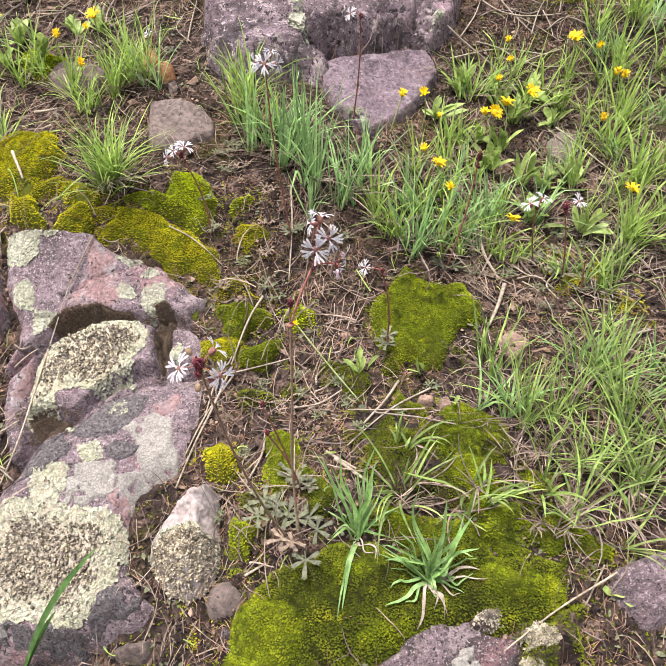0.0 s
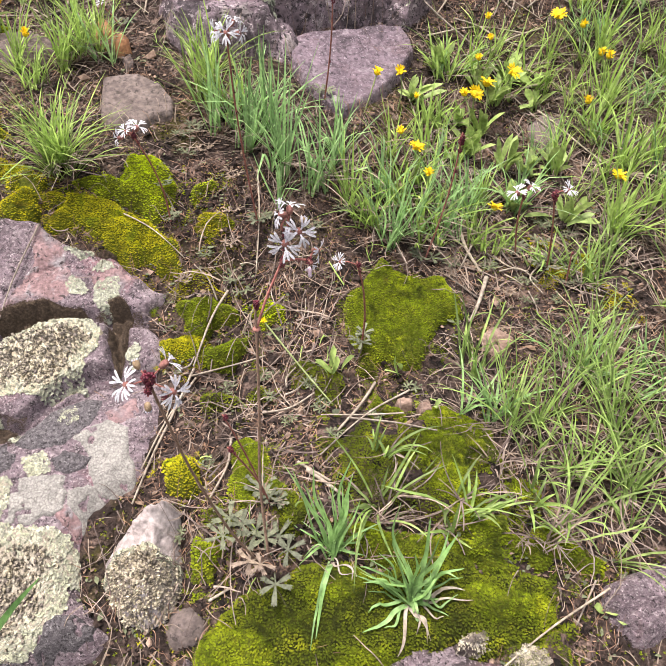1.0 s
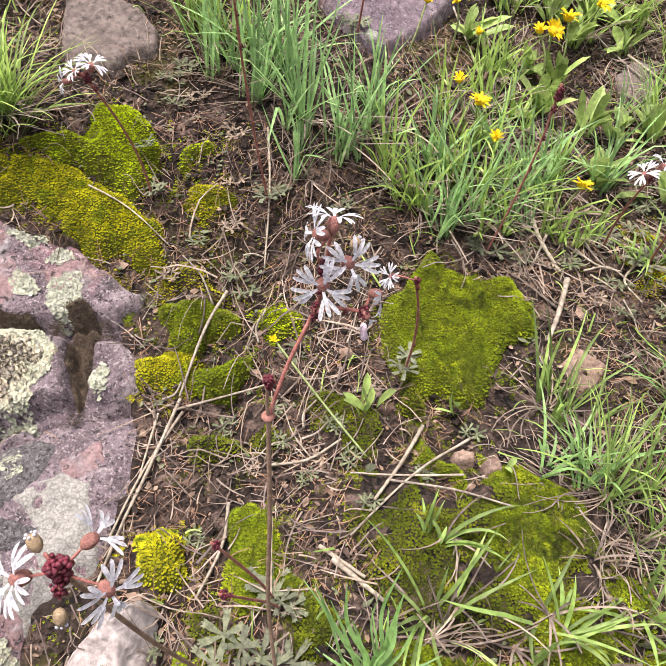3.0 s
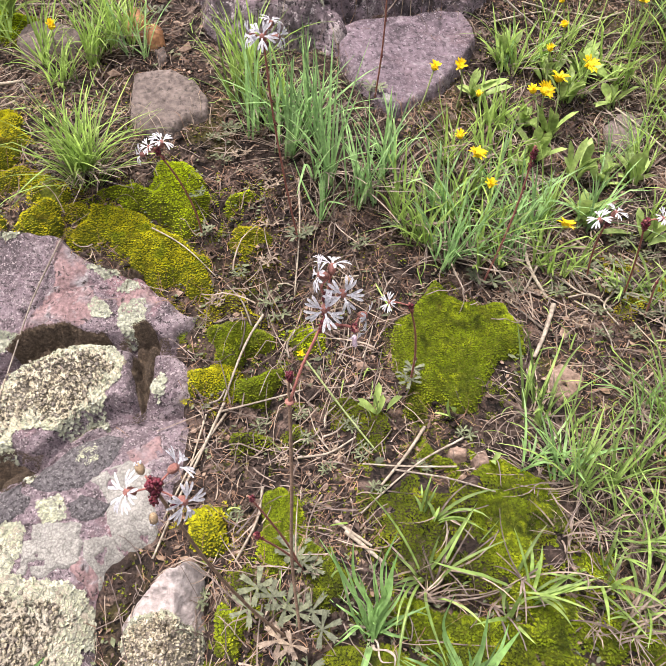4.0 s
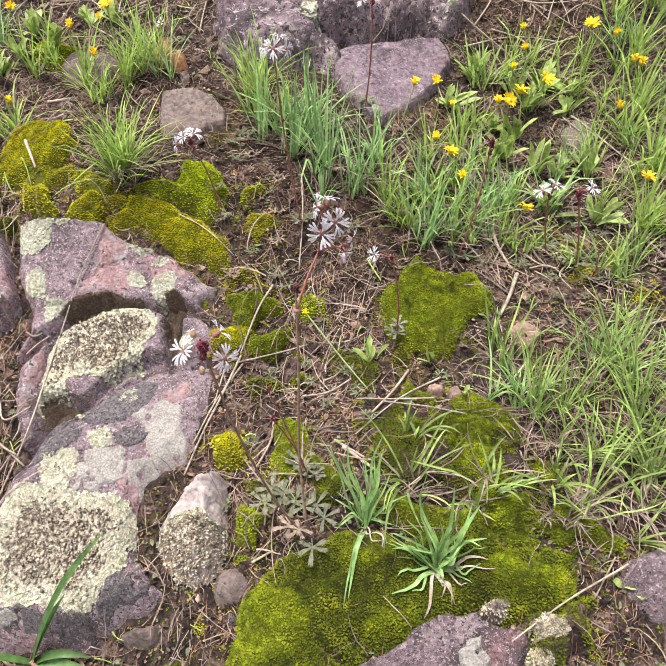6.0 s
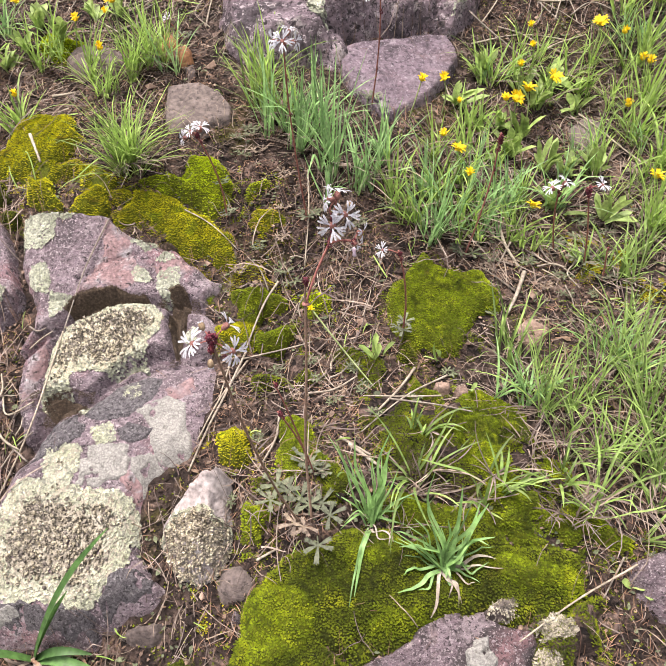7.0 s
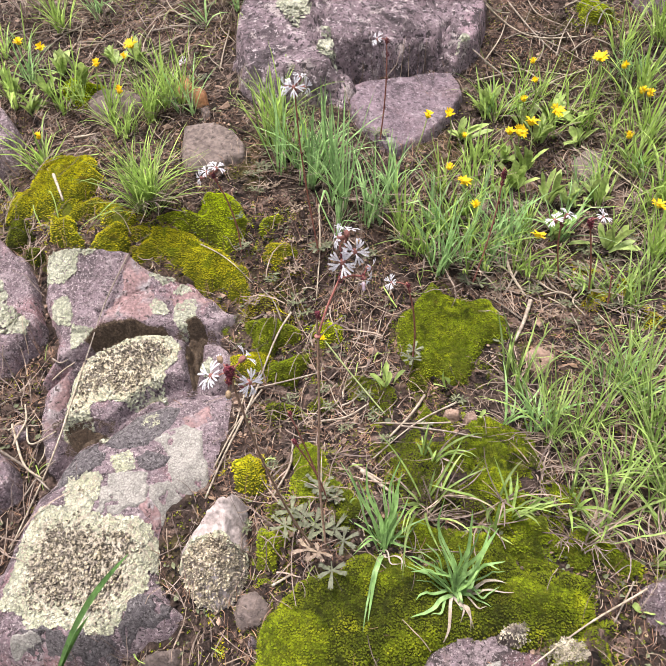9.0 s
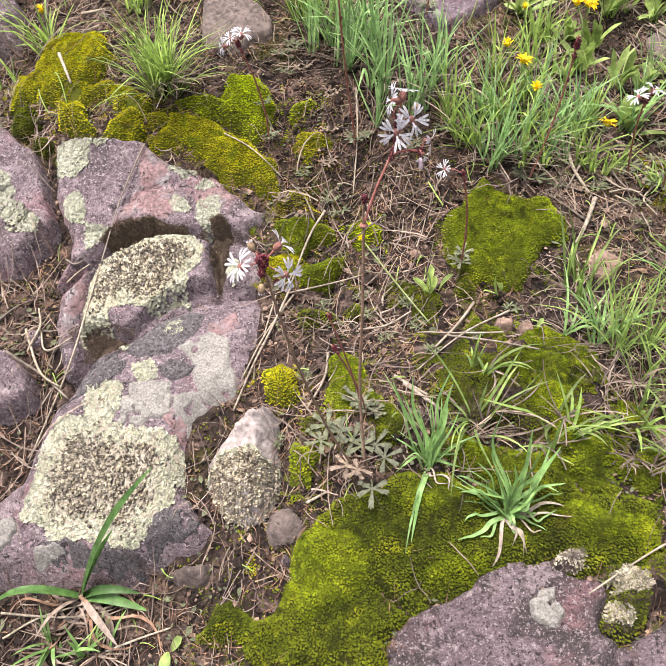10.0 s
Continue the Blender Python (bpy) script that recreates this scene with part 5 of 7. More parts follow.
def grass_tuft(x, y, n, length, width, lean, label, mat=GRASS, seed=0, spread=0.012, bias=(0.0, 0.0), dead=0.6, single=False, curl=0.9, plain=False):
    """A tuft of creased blades fanning out of one root, with dry ones at its foot."""
    rng = np.random.default_rng(seed)
    single = single or (y < 0.47 and n <= 66 and not plain)
    z = surface(x, y)
    ob = thing("grass_tuft", (x, y, z - 0.002), label, "grass", "grass tufts on the slope")
    live, dry = Build(), Build()
    shoots = [(spread * math.sqrt(rng.random()), rng.uniform(0, 6.283), rng.normal(0, 0.25), rng.normal(0.08, 0.25)) for _ in range(max(2, n // 6))]
    for k in range(n):
        r, b0, sx, sy = shoots[int(rng.integers(0, len(shoots)))]
        a = rng.uniform(0, 6.283)
        base = Vector((r * math.cos(b0) + rng.normal(0, 0.0012), r * math.sin(b0) + rng.normal(0, 0.0012), 0))
        base.z = surface(x + base.x, y + base.y) - z - 0.001
        t = abs(rng.normal(lean, lean * 0.45))
        dx, dy = math.cos(a) * math.sin(t) + bias[0] + sx, math.sin(a) * math.sin(t) + bias[1] + sy
        az, tilt = math.atan2(dy, dx), min(math.hypot(dx, dy), 1.3)
        L = length * rng.uniform(0.35, 1.2)
        w = width * rng.uniform(0.7, 1.2)
        pts = blade_line(base, az, L, tilt * 0.8, curl * rng.uniform(0.1, 1.2) * (0.4 + tilt), 8, rng.normal(0, 0.4))
        if rng.random() < 0.3:
            bend = int(rng.integers(3, 6))
            drop = rng.uniform(0.2, 0.7)
            for q in range(bend + 1, 8):
                pts[q].z -= drop * (pts[q] - pts[bend]).length
        for q in range(2, 8):
            pts[q].z = max(pts[q].z, surface(x + pts[q].x, y + pts[q].y) - z + 0.0006)
        across = Vector((-math.sin(az + rng.normal(0, 0.5)), math.cos(az), 0)).normalized()
        widths = [w * 0.5 * (0.75 + 0.6 * u - 1.35 * u ** 3) + 0.00006 for u in np.linspace(0, 1, 8)]
        b = Build() if single else live
        b.strip(pts, widths, across, rng.uniform(0.15, 0.6))
        if single:
            part("blade", b, GRASS_ONE if mat is GRASS_BLUE or width > 0.0022 else GRASS_LONE, ob)
    for k in range(int(n * dead)):
        a = rng.uniform(0, 6.283)
        L = length * rng.uniform(0.35, 0.85)
        pts = blade_line(Vector((0, 0, 0.002)), a, L, rng.uniform(0.9, 1.35), rng.uniform(0.2, 0.7), 7, rng.normal(0, 0.8))
        for p in pts:
            p.z = max(p.z, surface(x + p.x, y + p.y) - z + 0.002)
        dry.strip(pts, [min(width, 0.0022) * 0.32 * (1 - 0.6 * u) for u in np.linspace(0, 1, 7)], Vector((-math.sin(a), math.cos(a), 0.2)), 0.3)
    if live.f:
        part("dry_leaves" if plain else "green_blades", live, mat, ob, kind="stuff")
    if dry.f:
        part("dry_blades", dry, STRAW, ob, "pale dry blades", kind="stuff")
    return ob


FINE, BLUE = "tuft of fine fresh green grass", "tuft of bluish-green upright grass blades"
TUFTS = [
    (-0.196, 0.508, 190, 0.066, 0.0014, 0.72, FINE, GRASS), (-0.213, 0.637, 60, 0.06, 0.0016, 0.5, FINE, GRASS), (-0.198, 0.659, 70, 0.075, 0.0016, 0.5, FINE, GRASS),
    (-0.235, 0.604, 45, 0.05, 0.0014, 0.45, FINE, GRASS), (-0.320, 0.573, 26, 0.075, 0.0026, 0.6, FINE, GRASS), (-0.352, 0.787, 40, 0.07, 0.0018, 0.5, FINE, GRASS),
    (-0.379, 0.671, 22, 0.06, 0.003, 0.6, FINE, GRASS), (-0.089, 0.614, 40, 0.075, 0.0017, 0.5, FINE, GRASS), (-0.347, 0.542, 14, 0.05, 0.002, 0.6, FINE, GRASS),
]
for k, (x, y, n, length, width, lean, label, mat) in enumerate(TUFTS):
    grass_tuft(x, y, n, length, width, lean, label, mat, 300 + k)
TUFTS = [
    (-0.068, 0.561, 28, 0.075, 0.0019, 0.36, BLUE, GRASS_BLUE), (-0.041, 0.543, 29, 0.085, 0.0019, 0.32, BLUE, GRASS_BLUE), (-0.015, 0.531, 31, 0.095, 0.0019, 0.31, BLUE, GRASS_BLUE),
    (0.013, 0.521, 31, 0.085, 0.0019, 0.36, BLUE, GRASS_BLUE), (-0.024, 0.556, 24, 0.08, 0.0019, 0.32, BLUE, GRASS_BLUE), (0.036, 0.534, 24, 0.08, 0.0019, 0.42, BLUE, GRASS_BLUE),
    (-0.010, 0.495, 14, 0.06, 0.0019, 0.59, BLUE, GRASS_BLUE), (0.077, 0.477, 45, 0.07, 0.0019, 0.51, BLUE, GRASS_BLUE), (0.103, 0.484, 27, 0.065, 0.002, 0.6, FINE, GRASS),
]
for k, (x, y, n, length, width, lean, label, mat) in enumerate(TUFTS):
    grass_tuft(x, y, n, length, width, lean, label, mat, 330 + k, spread=0.016, curl=0.5)
TUFTS = [
    (0.165, 0.484, 18, 0.045, 0.002, 0.5, FINE, GRASS), (0.201, 0.456, 24, 0.04, 0.002, 0.7, FINE, GRASS), (0.228, 0.436, 40, 0.05, 0.0018, 0.65, FINE, GRASS),
    (0.262, 0.485, 60, 0.075, 0.002, 0.55, FINE, GRASS), (0.291, 0.551, 50, 0.07, 0.002, 0.6, FINE, GRASS), (0.279, 0.600, 40, 0.06, 0.002, 0.6, FINE, GRASS),
    (0.123, 0.360, 26, 0.055, 0.0018, 0.45, FINE, GRASS), (0.143, 0.312, 32, 0.066, 0.0014, 0.45, FINE, GRASS), (0.171, 0.310, 33, 0.07, 0.0014, 0.42, FINE, GRASS),
    (0.183, 0.282, 33, 0.065, 0.0014, 0.6, FINE, GRASS), (0.214, 0.306, 45, 0.072, 0.0014, 0.5, FINE, GRASS),
]
for k, (x, y, n, length, width, lean, label, mat) in enumerate(TUFTS):
    grass_tuft(x, y, n, length, width, lean, label, mat, 350 + k)
TUFTS = [
    (0.212, 0.266, 42, 0.075, 0.0018, 0.6, FINE, GRASS), (0.209, 0.347, 35, 0.065, 0.0018, 0.5, FINE, GRASS), (0.167, 0.248, 21, 0.06, 0.0018, 0.8, FINE, GRASS),
    (0.057, 0.254, 16, 0.06, 0.0017, 0.8, FINE, GRASS), (0.097, 0.249, 14, 0.05, 0.002, 0.8, FINE, GRASS), (0.082, 0.240, 12, 0.05, 0.002, 0.8, FINE, GRASS),
    (0.057, 0.288, 12, 0.04, 0.0018, 0.6, FINE, GRASS), (0.150, 0.254, 10, 0.05, 0.002, 0.7, FINE, GRASS), (0.298, 0.691, 50, 0.075, 0.002, 0.5, FINE, GRASS),
    (0.303, 0.634, 40, 0.07, 0.002, 0.6, FINE, GRASS), (0.296, 0.748, 30, 0.07, 0.002, 0.5, FINE, GRASS), (0.335, 0.760, 50, 0.08, 0.002, 0.5, FINE, GRASS),
]
for k, (x, y, n, length, width, lean, label, mat) in enumerate(TUFTS):
    grass_tuft(x, y, n, length, width, lean, label, mat, 370 + k)
TUFTS = [
    (0.138, 0.674, 40, 0.06, 0.0022, 0.5, FINE, GRASS), (0.172, 0.684, 40, 0.055, 0.0022, 0.5, FINE, GRASS), (0.122, 0.603, 30, 0.05, 0.002, 0.6, FINE, GRASS),
    (0.140, 0.564, 24, 0.045, 0.002, 0.6, FINE, GRASS), (0.195, 0.648, 24, 0.05, 0.002, 0.6, FINE, GRASS), (-0.179, 0.794, 8, 0.06, 0.003, 0.8, FINE, GRASS_BLUE),
    (-0.136, 0.816, 10, 0.06, 0.003, 0.8, FINE, GRASS_BLUE),
]
for k, (x, y, n, length, width, lean, label, mat) in enumerate(TUFTS):
    grass_tuft(x, y, n, length, width, lean, label, mat, 390 + k)
# the two nearest tufts, blade by blade


def blade_tuft(root, green, dry, label, seed):
    """A tuft whose blades are laid one by one: tip, half width, and how far the blade arches."""
    rng = np.random.default_rng(seed)
    x, y = root
    z = surface(x, y)
    ob = thing("grass_tuft", (x, y, z - 0.001), label, "grass", "grass tufts on the slope")
    slender = [(Vector(tip) + Vector(rng.normal(0, 0.006, 3)), w * 0.55, arch * 1.2 + 0.001) for tip, w, arch in green]
    green = [(tip, w * 0.85, arch) for tip, w, arch in green] + slender
    for k, (tip, w, arch) in enumerate(green + dry):
        end = Vector(tip) - Vector((x, y, z))
        start = Vector((rng.normal(0, 0.0016), rng.normal(0, 0.0016), 0))
        side = Vector((rng.normal(0, 0.0025), rng.normal(0, 0.0025), 0))
        line = curve_between([start, start.lerp(end, 0.3) + Vector((0, 0, arch * 0.9)) + side * 0.5, start.lerp(end, 0.65) + Vector((0, 0, arch)) - side, end], 5)
        for q, p in enumerate(line):
            if q > 2:
                p.z = max(p.z, surface(x + p.x, y + p.y) - z + 0.0032)
        u = np.linspace(0, 1, len(line))
        ribbon = Build()
        across = Vector((-end.y, end.x, 0)).normalized() if math.hypot(end.x, end.y) > 0.3 * end.length else Vector((1, 0.3 * rng.normal(), 0)).normalized()
        withered = k >= len(green)
        ribbon.strip(line, [w * (0.7 + 0.75 * a - 1.4 * a ** 2.6) + 0.00008 for a in u], across, rng.uniform(0.2, 0.5))
        part("dry_blade" if withered else "blade", ribbon, STALK if withered else GRASS_ONE, ob, "withered tan blade" if withered else "")


blade_tuft((0.018, 0.225), [
    ((-0.0059, 0.2480, 0.0460), 0.0014, 0.002), ((0.0060, 0.2480, 0.0486), 0.0015, 0.001), ((0.0160, 0.2420, 0.0399), 0.0008, 0.0), ((0.0285, 0.2450, 0.0455), 0.0018, 0.001), ((0.0261, 0.2420, 0.0421), 0.0014, 0.001),
    ((0.0227, 0.2350, 0.0276), 0.0011, 0.001), ((0.0119, 0.2330, 0.0257), 0.0009, 0.001), ((0.0367, 0.2230, -0.0055), 0.0014, 0.005), ((-0.0057, 0.2390, 0.0024), 0.0008, 0.004), ((-0.0027, 0.2190, -0.0072), 0.0009, 0.008),
    ((0.0066, 0.1810, -0.0365), 0.0015, 0.004), ((0.0459, 0.2310, 0.0180), 0.0009, 0.006), ((0.0334, 0.2370, 0.0338), 0.0009, 0.002), ((0.0084, 0.2390, 0.0351), 0.0011, 0.001)],
    [((0.0278, 0.2070, -0.0169), 0.0008, 0.001), ((0.0287, 0.2100, -0.0144), 0.0005, 0.002), ((0.0051, 0.2280, -0.0018), 0.0007, 0.002)], "tuft of a few broad bluish-green blades on moss", 401)
blade_tuft((0.062, 0.199), [
    ((0.0530, 0.2220, 0.0517), 0.0012, 0.0), ((0.0694, 0.2180, 0.0434), 0.0016, 0.001), ((0.0855, 0.2140, 0.0316), 0.0023, 0.002), ((0.0912, 0.2060, 0.0085), 0.0018, 0.005), ((0.0302, 0.2090, -0.0137), 0.0011, 0.007),
    ((0.0330, 0.1830, -0.0361), 0.0019, 0.007), ((0.0337, 0.2030, 0.0003), 0.0014, 0.007), ((0.0660, 0.1920, -0.0285), 0.0019, 0.004), ((0.0799, 0.1980, -0.0254), 0.0018, 0.003), ((0.0892, 0.2000, -0.0246), 0.0012, 0.008),
    ((0.0458, 0.1860, -0.0317), 0.0011, 0.006), ((0.0419, 0.2090, 0.0221), 0.0011, 0.002), ((0.0294, 0.2060, 0.0137), 0.0009, 0.003), ((0.0765, 0.2070, 0.0148), 0.0014, 0.002), ((0.0620, 0.2090, 0.0213), 0.0012, 0.001),
    ((0.0518, 0.2080, 0.0181), 0.0012, 0.001), ((0.0735, 0.2040, 0.0018), 0.0015, 0.003), ((0.0475, 0.2050, 0.0089), 0.0012, 0.003)],
    [((0.0533, 0.1750, -0.0419), 0.0011, 0.003), ((0.0641, 0.1830, -0.0369), 0.0009, 0.003), ((0.0706, 0.1800, -0.0393), 0.0012, 0.003), ((0.0725, 0.1810, -0.0379), 0.0008, 0.003), ((0.0979, 0.1970, -0.0271), 0.0008, 0.004), ((0.0935, 0.2020, -0.0218), 0.0014, 0.002),
     ((0.0805, 0.1910, -0.0303), 0.0007, 0.003)], "spreading tuft of broad green blades with dry tips", 402)
MORE = [(0.149, 0.687), (0.193, 0.707), (0.223, 0.691), (0.282, 0.722), (0.264, 0.697), (0.284, 0.661), (0.312, 0.717), (0.248, 0.650), (0.262, 0.614), (0.288, 0.586), (0.256, 0.535), (0.240, 0.566), (0.221, 0.597), (0.263, 0.450), (0.222, 0.374), (0.192, 0.359), (0.135, 0.335), (0.202, 0.322), (0.227, 0.343), (0.167, 0.277), (0.201, 0.244)]
for k, (x, y) in enumerate(MORE):
    grass_tuft(x, y, 22 + 4 * (k % 4), 0.045 + 0.006 * (k % 3), 0.0013, 0.5, FINE, GRASS_BLUE if k % 3 == 0 else GRASS, 410 + k, spread=0.02, dead=0.7)
MORE = [(0.057, 0.520), (0.094, 0.529), (0.122, 0.516), (0.059, 0.485), (-0.028, 0.573), (-0.062, 0.586), (0.119, 0.314), (-0.263, 0.639), (-0.178, 0.651), (-0.401, 0.744), (-0.371, 0.709), (-0.309, 0.657), (-0.307, 0.816), (0.154, 0.483), (0.194, 0.518)]
for k, (x, y) in enumerate(MORE):
    grass_tuft(x, y, 20 + 4 * (k % 4), 0.05 + 0.006 * (k % 3), 0.0018, 0.6, FINE, GRASS if k % 2 else GRASS_BLUE, 450 + k, spread=0.016, dead=0.6)
for k, (x, y) in enumerate([(0.083, 0.550), (0.077, 0.515), (0.096, 0.501), (0.116, 0.544), (0.044, 0.499), (0.134, 0.519), (0.111, 0.573), (-0.052, 0.571), (-0.078, 0.586), (0.123, 0.489), (0.155, 0.522)]):
    grass_tuft(x, y, 26 + 4 * (k % 3), 0.055 + 0.007 * (k % 3), 0.0017, 0.42, BLUE if k % 2 else FINE, GRASS_BLUE if k % 2 else GRASS, 520 + k, spread=0.015, dead=0.7, curl=0.6)
for k, (x, y) in enumerate([(0.343, 0.754), (0.379, 0.789), (0.413, 0.809), (0.381, 0.731), (0.355, 0.696), (0.370, 0.659), (0.332, 0.638), (0.346, 0.602), (0.321, 0.571), (0.333, 0.537), (0.406, 0.726), (0.380, 0.613), (0.330, 0.489), (0.309, 0.499), (0.306, 0.450), (0.309, 0.413), (0.284, 0.397), (0.284, 0.362), (0.260, 0.337), (0.272, 0.310), (0.246, 0.285)]):
    grass_tuft(x, y, 30 + 4 * (k % 3), 0.055 + 0.007 * (k % 3), 0.0016, 0.5, FINE, GRASS_BLUE if k % 3 == 0 else GRASS, 560 + k, spread=0.018, dead=0.9)
DRY = "drooping bunch of dry grey-brown grass"
for k, (x, y) in enumerate([(-0.140, 0.783), (-0.158, 0.825), (-0.406, 0.812), (-0.312, 0.793), (-0.389, 0.827), (-0.254, 0.839), (0.138, 0.286), (0.155, 0.231), (0.045, 0.244), (0.141, 0.236), (0.126, 0.268)]):
    grass_tuft(x, y, 26 if y > 0.5 else 18, 0.055 if y > 0.5 else 0.034, 0.0011, 1.0, DRY, STRAW, 480 + k, spread=0.014, dead=0.8, curl=0.9, plain=True)
grass_tuft(-0.230, 0.141, 12, 0.04, 0.0026, 0.8, "small tuft of bluish blades in dry straw", seed=498, single=True, dead=1.5, spread=0.01)
grass_tuft(-0.196, 0.139, 10, 0.035, 0.0026, 0.8, "small tuft of bluish blades in dry straw", seed=499, single=True, dead=1.5, spread=0.01)

# ---- star-flowered plants ----


def palmate_leaf(size, lobes=5, rng=RNG, cup=0.25, stalk=0.6):
    """A leaf cut into rounded, notched lobes, flat in x-y, its stalk coming from the origin along +x."""
    b = Build()
    start = Vector((size * stalk, 0, size * 0.25 * stalk))
    b.strip([Vector((0, 0, 0)), start * 0.5 + Vector((0, 0, size * 0.08)), start], [size * 0.035] * 3, Vector((0, 1, 0)), 0.5)
    for k in range(lobes):
        a = (k - (lobes - 1) / 2) * (4.0 / (lobes - 1)) + rng.normal(0, 0.1)
        L = size * rng.uniform(0.85, 1.1) * (1 - 0.12 * abs(k - (lobes - 1) / 2))
        d, s = Vector((math.cos(a), math.sin(a), 0)), Vector((-math.sin(a), math.cos(a), 0))
        pts = [start + d * (L * u) + Vector((0, 0, size * (0.1 * u + cup * u * u * rng.uniform(-0.5, 0.8)))) for u in (0, 0.35, 0.62, 0.82)]
        b.strip(pts, [size * 0.035, size * 0.075, size * 0.125, size * 0.115], s, 0.15)
        for off in (-1, 0, 1):
            t = pts[-1] + s * (off * size * 0.06)
            d2 = (d + s * off * 0.45).normalized()
            b.strip([t - d2 * size * 0.06, t + d2 * size * 0.06, t + d2 * size * (0.16 + 0.03 * (off == 0))], [size * 0.05, size * 0.05, size * 0.015], s, 0.1)
    return b


def star_petal(size, fingers, rng, bend=0.2):
    """A white petal cleft into narrow fingers, along +x."""
    b = Build()
    b.strip([Vector((0, 0, 0)), Vector((size * 0.22, 0, size * 0.05)), Vector((size * 0.45, 0, size * 0.09))], [size * 0.04, size * 0.06, size * 0.09], Vector((0, 1, 0)), 0.2)
    for k in range(fingers):
        a = (k - (fingers - 1) / 2) * 0.42 + rng.normal(0, 0.07)
        L = size * rng.uniform(0.8, 1.05)
        pts = [Vector((size * 0.32, (k - (fingers - 1) / 2) * size * 0.06, size * 0.07))]
        for u in (0.35, 0.7, 0.9, 1.0):
            pts.append(pts[0] + Vector((math.cos(a), math.sin(a), 0)) * (L * 0.72 * u) + Vector((0, 0, size * (0.06 * u - bend * u * u))))
        b.strip(pts, [size * 0.05, size * 0.074, size * 0.084, size * 0.062, size * 0.01], Vector((-math.sin(a), math.cos(a), 0)), 0.25)
    return b


def star_flower(plant, at, facing, size=0.0066, seed=0, petals=5, roll=None, skip=()):
    """One flower: a bell-shaped calyx with cleft petals spreading from its mouth."""
    rng = np.random.default_rng(seed)
    size *= 0.98
    axis = Vector(facing).normalized()
    local = Vector(at)
    b = Build()
    b.lathe(Vector((0, 0, -size * 0.62)), Vector((0, 0, 1)), [(0, size * 0.08), (size * 0.12, size * 0.2), (size * 0.35, size * 0.26), (size * 0.58, size * 0.22), (size * 0.66, size * 0.16)], 9)
    head = part("flower", b, CALYX, plant, "white star flower on a reddish calyx")
    head.matrix_basis = Matrix.Translation(local) @ axis.to_track_quat("Z", "Y").to_matrix().to_4x4()
    roll = rng.uniform(0, 6.28) if roll is None else roll
    for k in range(petals):
        if k in skip:
            continue
        pb = star_petal(size, 3, rng, rng.uniform(0.05, 0.35))
        p = part("petal", pb, WHITE_PETAL, head)
        p.matrix_basis = Matrix.Rotation(roll + 6.283 * k / petals + rng.normal(0, 0.12), 4, "Z") @ Matrix.Translation((size * 0.1, 0, 0)) @ Matrix.Rotation(-rng.uniform(0.0, 0.4), 4, "Y")
    return head


def bulbils(plant, at, r, n, seed):
    """A knot of little crimson bulbils."""
    rng = np.random.default_rng(seed)
    b = Build()
    for k in range(n * 3):
        d = Vector(rng.normal(0, 1, 3)).normalized() * r * rng.uniform(0.6, 1.0)
        b.ball(Vector(at) + Vector((d.x * 0.8, d.y * 0.8, d.z * 1.15)), r * rng.uniform(0.17, 0.27))
    return part("bulbil_cluster", b, BULBIL, plant, "cluster of dark crimson bulbils", kind="stuff")


def capsule(plant, at, facing, size, seed):
    b = Build()
    axis = Vector(facing).normalized()
    at = Vector(at)
    b.lathe(at - axis * size * 0.6, axis, [(0, size * 0.08), (size * 0.15, size * 0.26), (size * 0.5, size * 0.36), (size * 0.85, size * 0.3), (size * 0.95, size * 0.2)], 8)
    head = part("seed_capsule", b, DRY_CALYX, plant, "tan dried seed capsule")
    rng = np.random.default_rng(seed)
    w = Build()
    for k in range(6):
        a = 1.05 * k
        u = axis.orthogonal().normalized()
        d = (u * math.cos(a) + axis.cross(u) * math.sin(a)) * size * 0.25 + axis * size * 0.38
        w.ball(at + d, size * rng.uniform(0.07, 0.13))
    part("withered_petal", w, WHITE_PETAL, head)
    return head


def stem(plant, pts, r0, r1, mat=STEM_RED, name="stem"):
    line = curve_between(pts, 8)
    b = Build()
    b.tube(line, [1.25 * (r0 + (r1 - r0) * k / (len(line) - 1)) for k in range(len(line))], 6)
    # fine hairs
    rng = np.random.default_rng(len(line))
    for k in range(len(line) * 5):
        p = line[int(rng.integers(0, len(line)))]
        d = Vector(rng.normal(0, 1, 3)).normalized()
        h = max(r0, r1) * 1.1
        s = d.orthogonal().normalized() * 0.00004
        n0 = len(b.v)
        q = p + Vector(rng.normal(0, 0.0006, 3)) * 0.3
        b.v += [q - s, q + s, q + d * (max(r0, r1) + h)]
        b.f.append((n0, n0 + 1, n0 + 2))
    return part(name, b, mat, plant)


def star_plant(root, label):
    x, y = root
    return thing("woodland_star", (x, y, surface(x, y)), label, "wildflower", "white star-flowered plants"), Vector((x, y, surface(x, y)))


def leaf_on(parent, local, azimuth, size, mat=GREY_LEAF_ONE, tilt=0.0, seed=0, lobes=5, name="basal_leaf", roll=0.0):
    p = part(name, palmate_leaf(size, lobes, np.random.default_rng(seed)), mat, parent)
    p.matrix_basis = Matrix.Translation(local) @ Matrix.Rotation(azimuth, 4, "Z") @ Matrix.Rotation(-tilt, 4, "Y") @ Matrix.Rotation(roll, 4, "X")
    return p


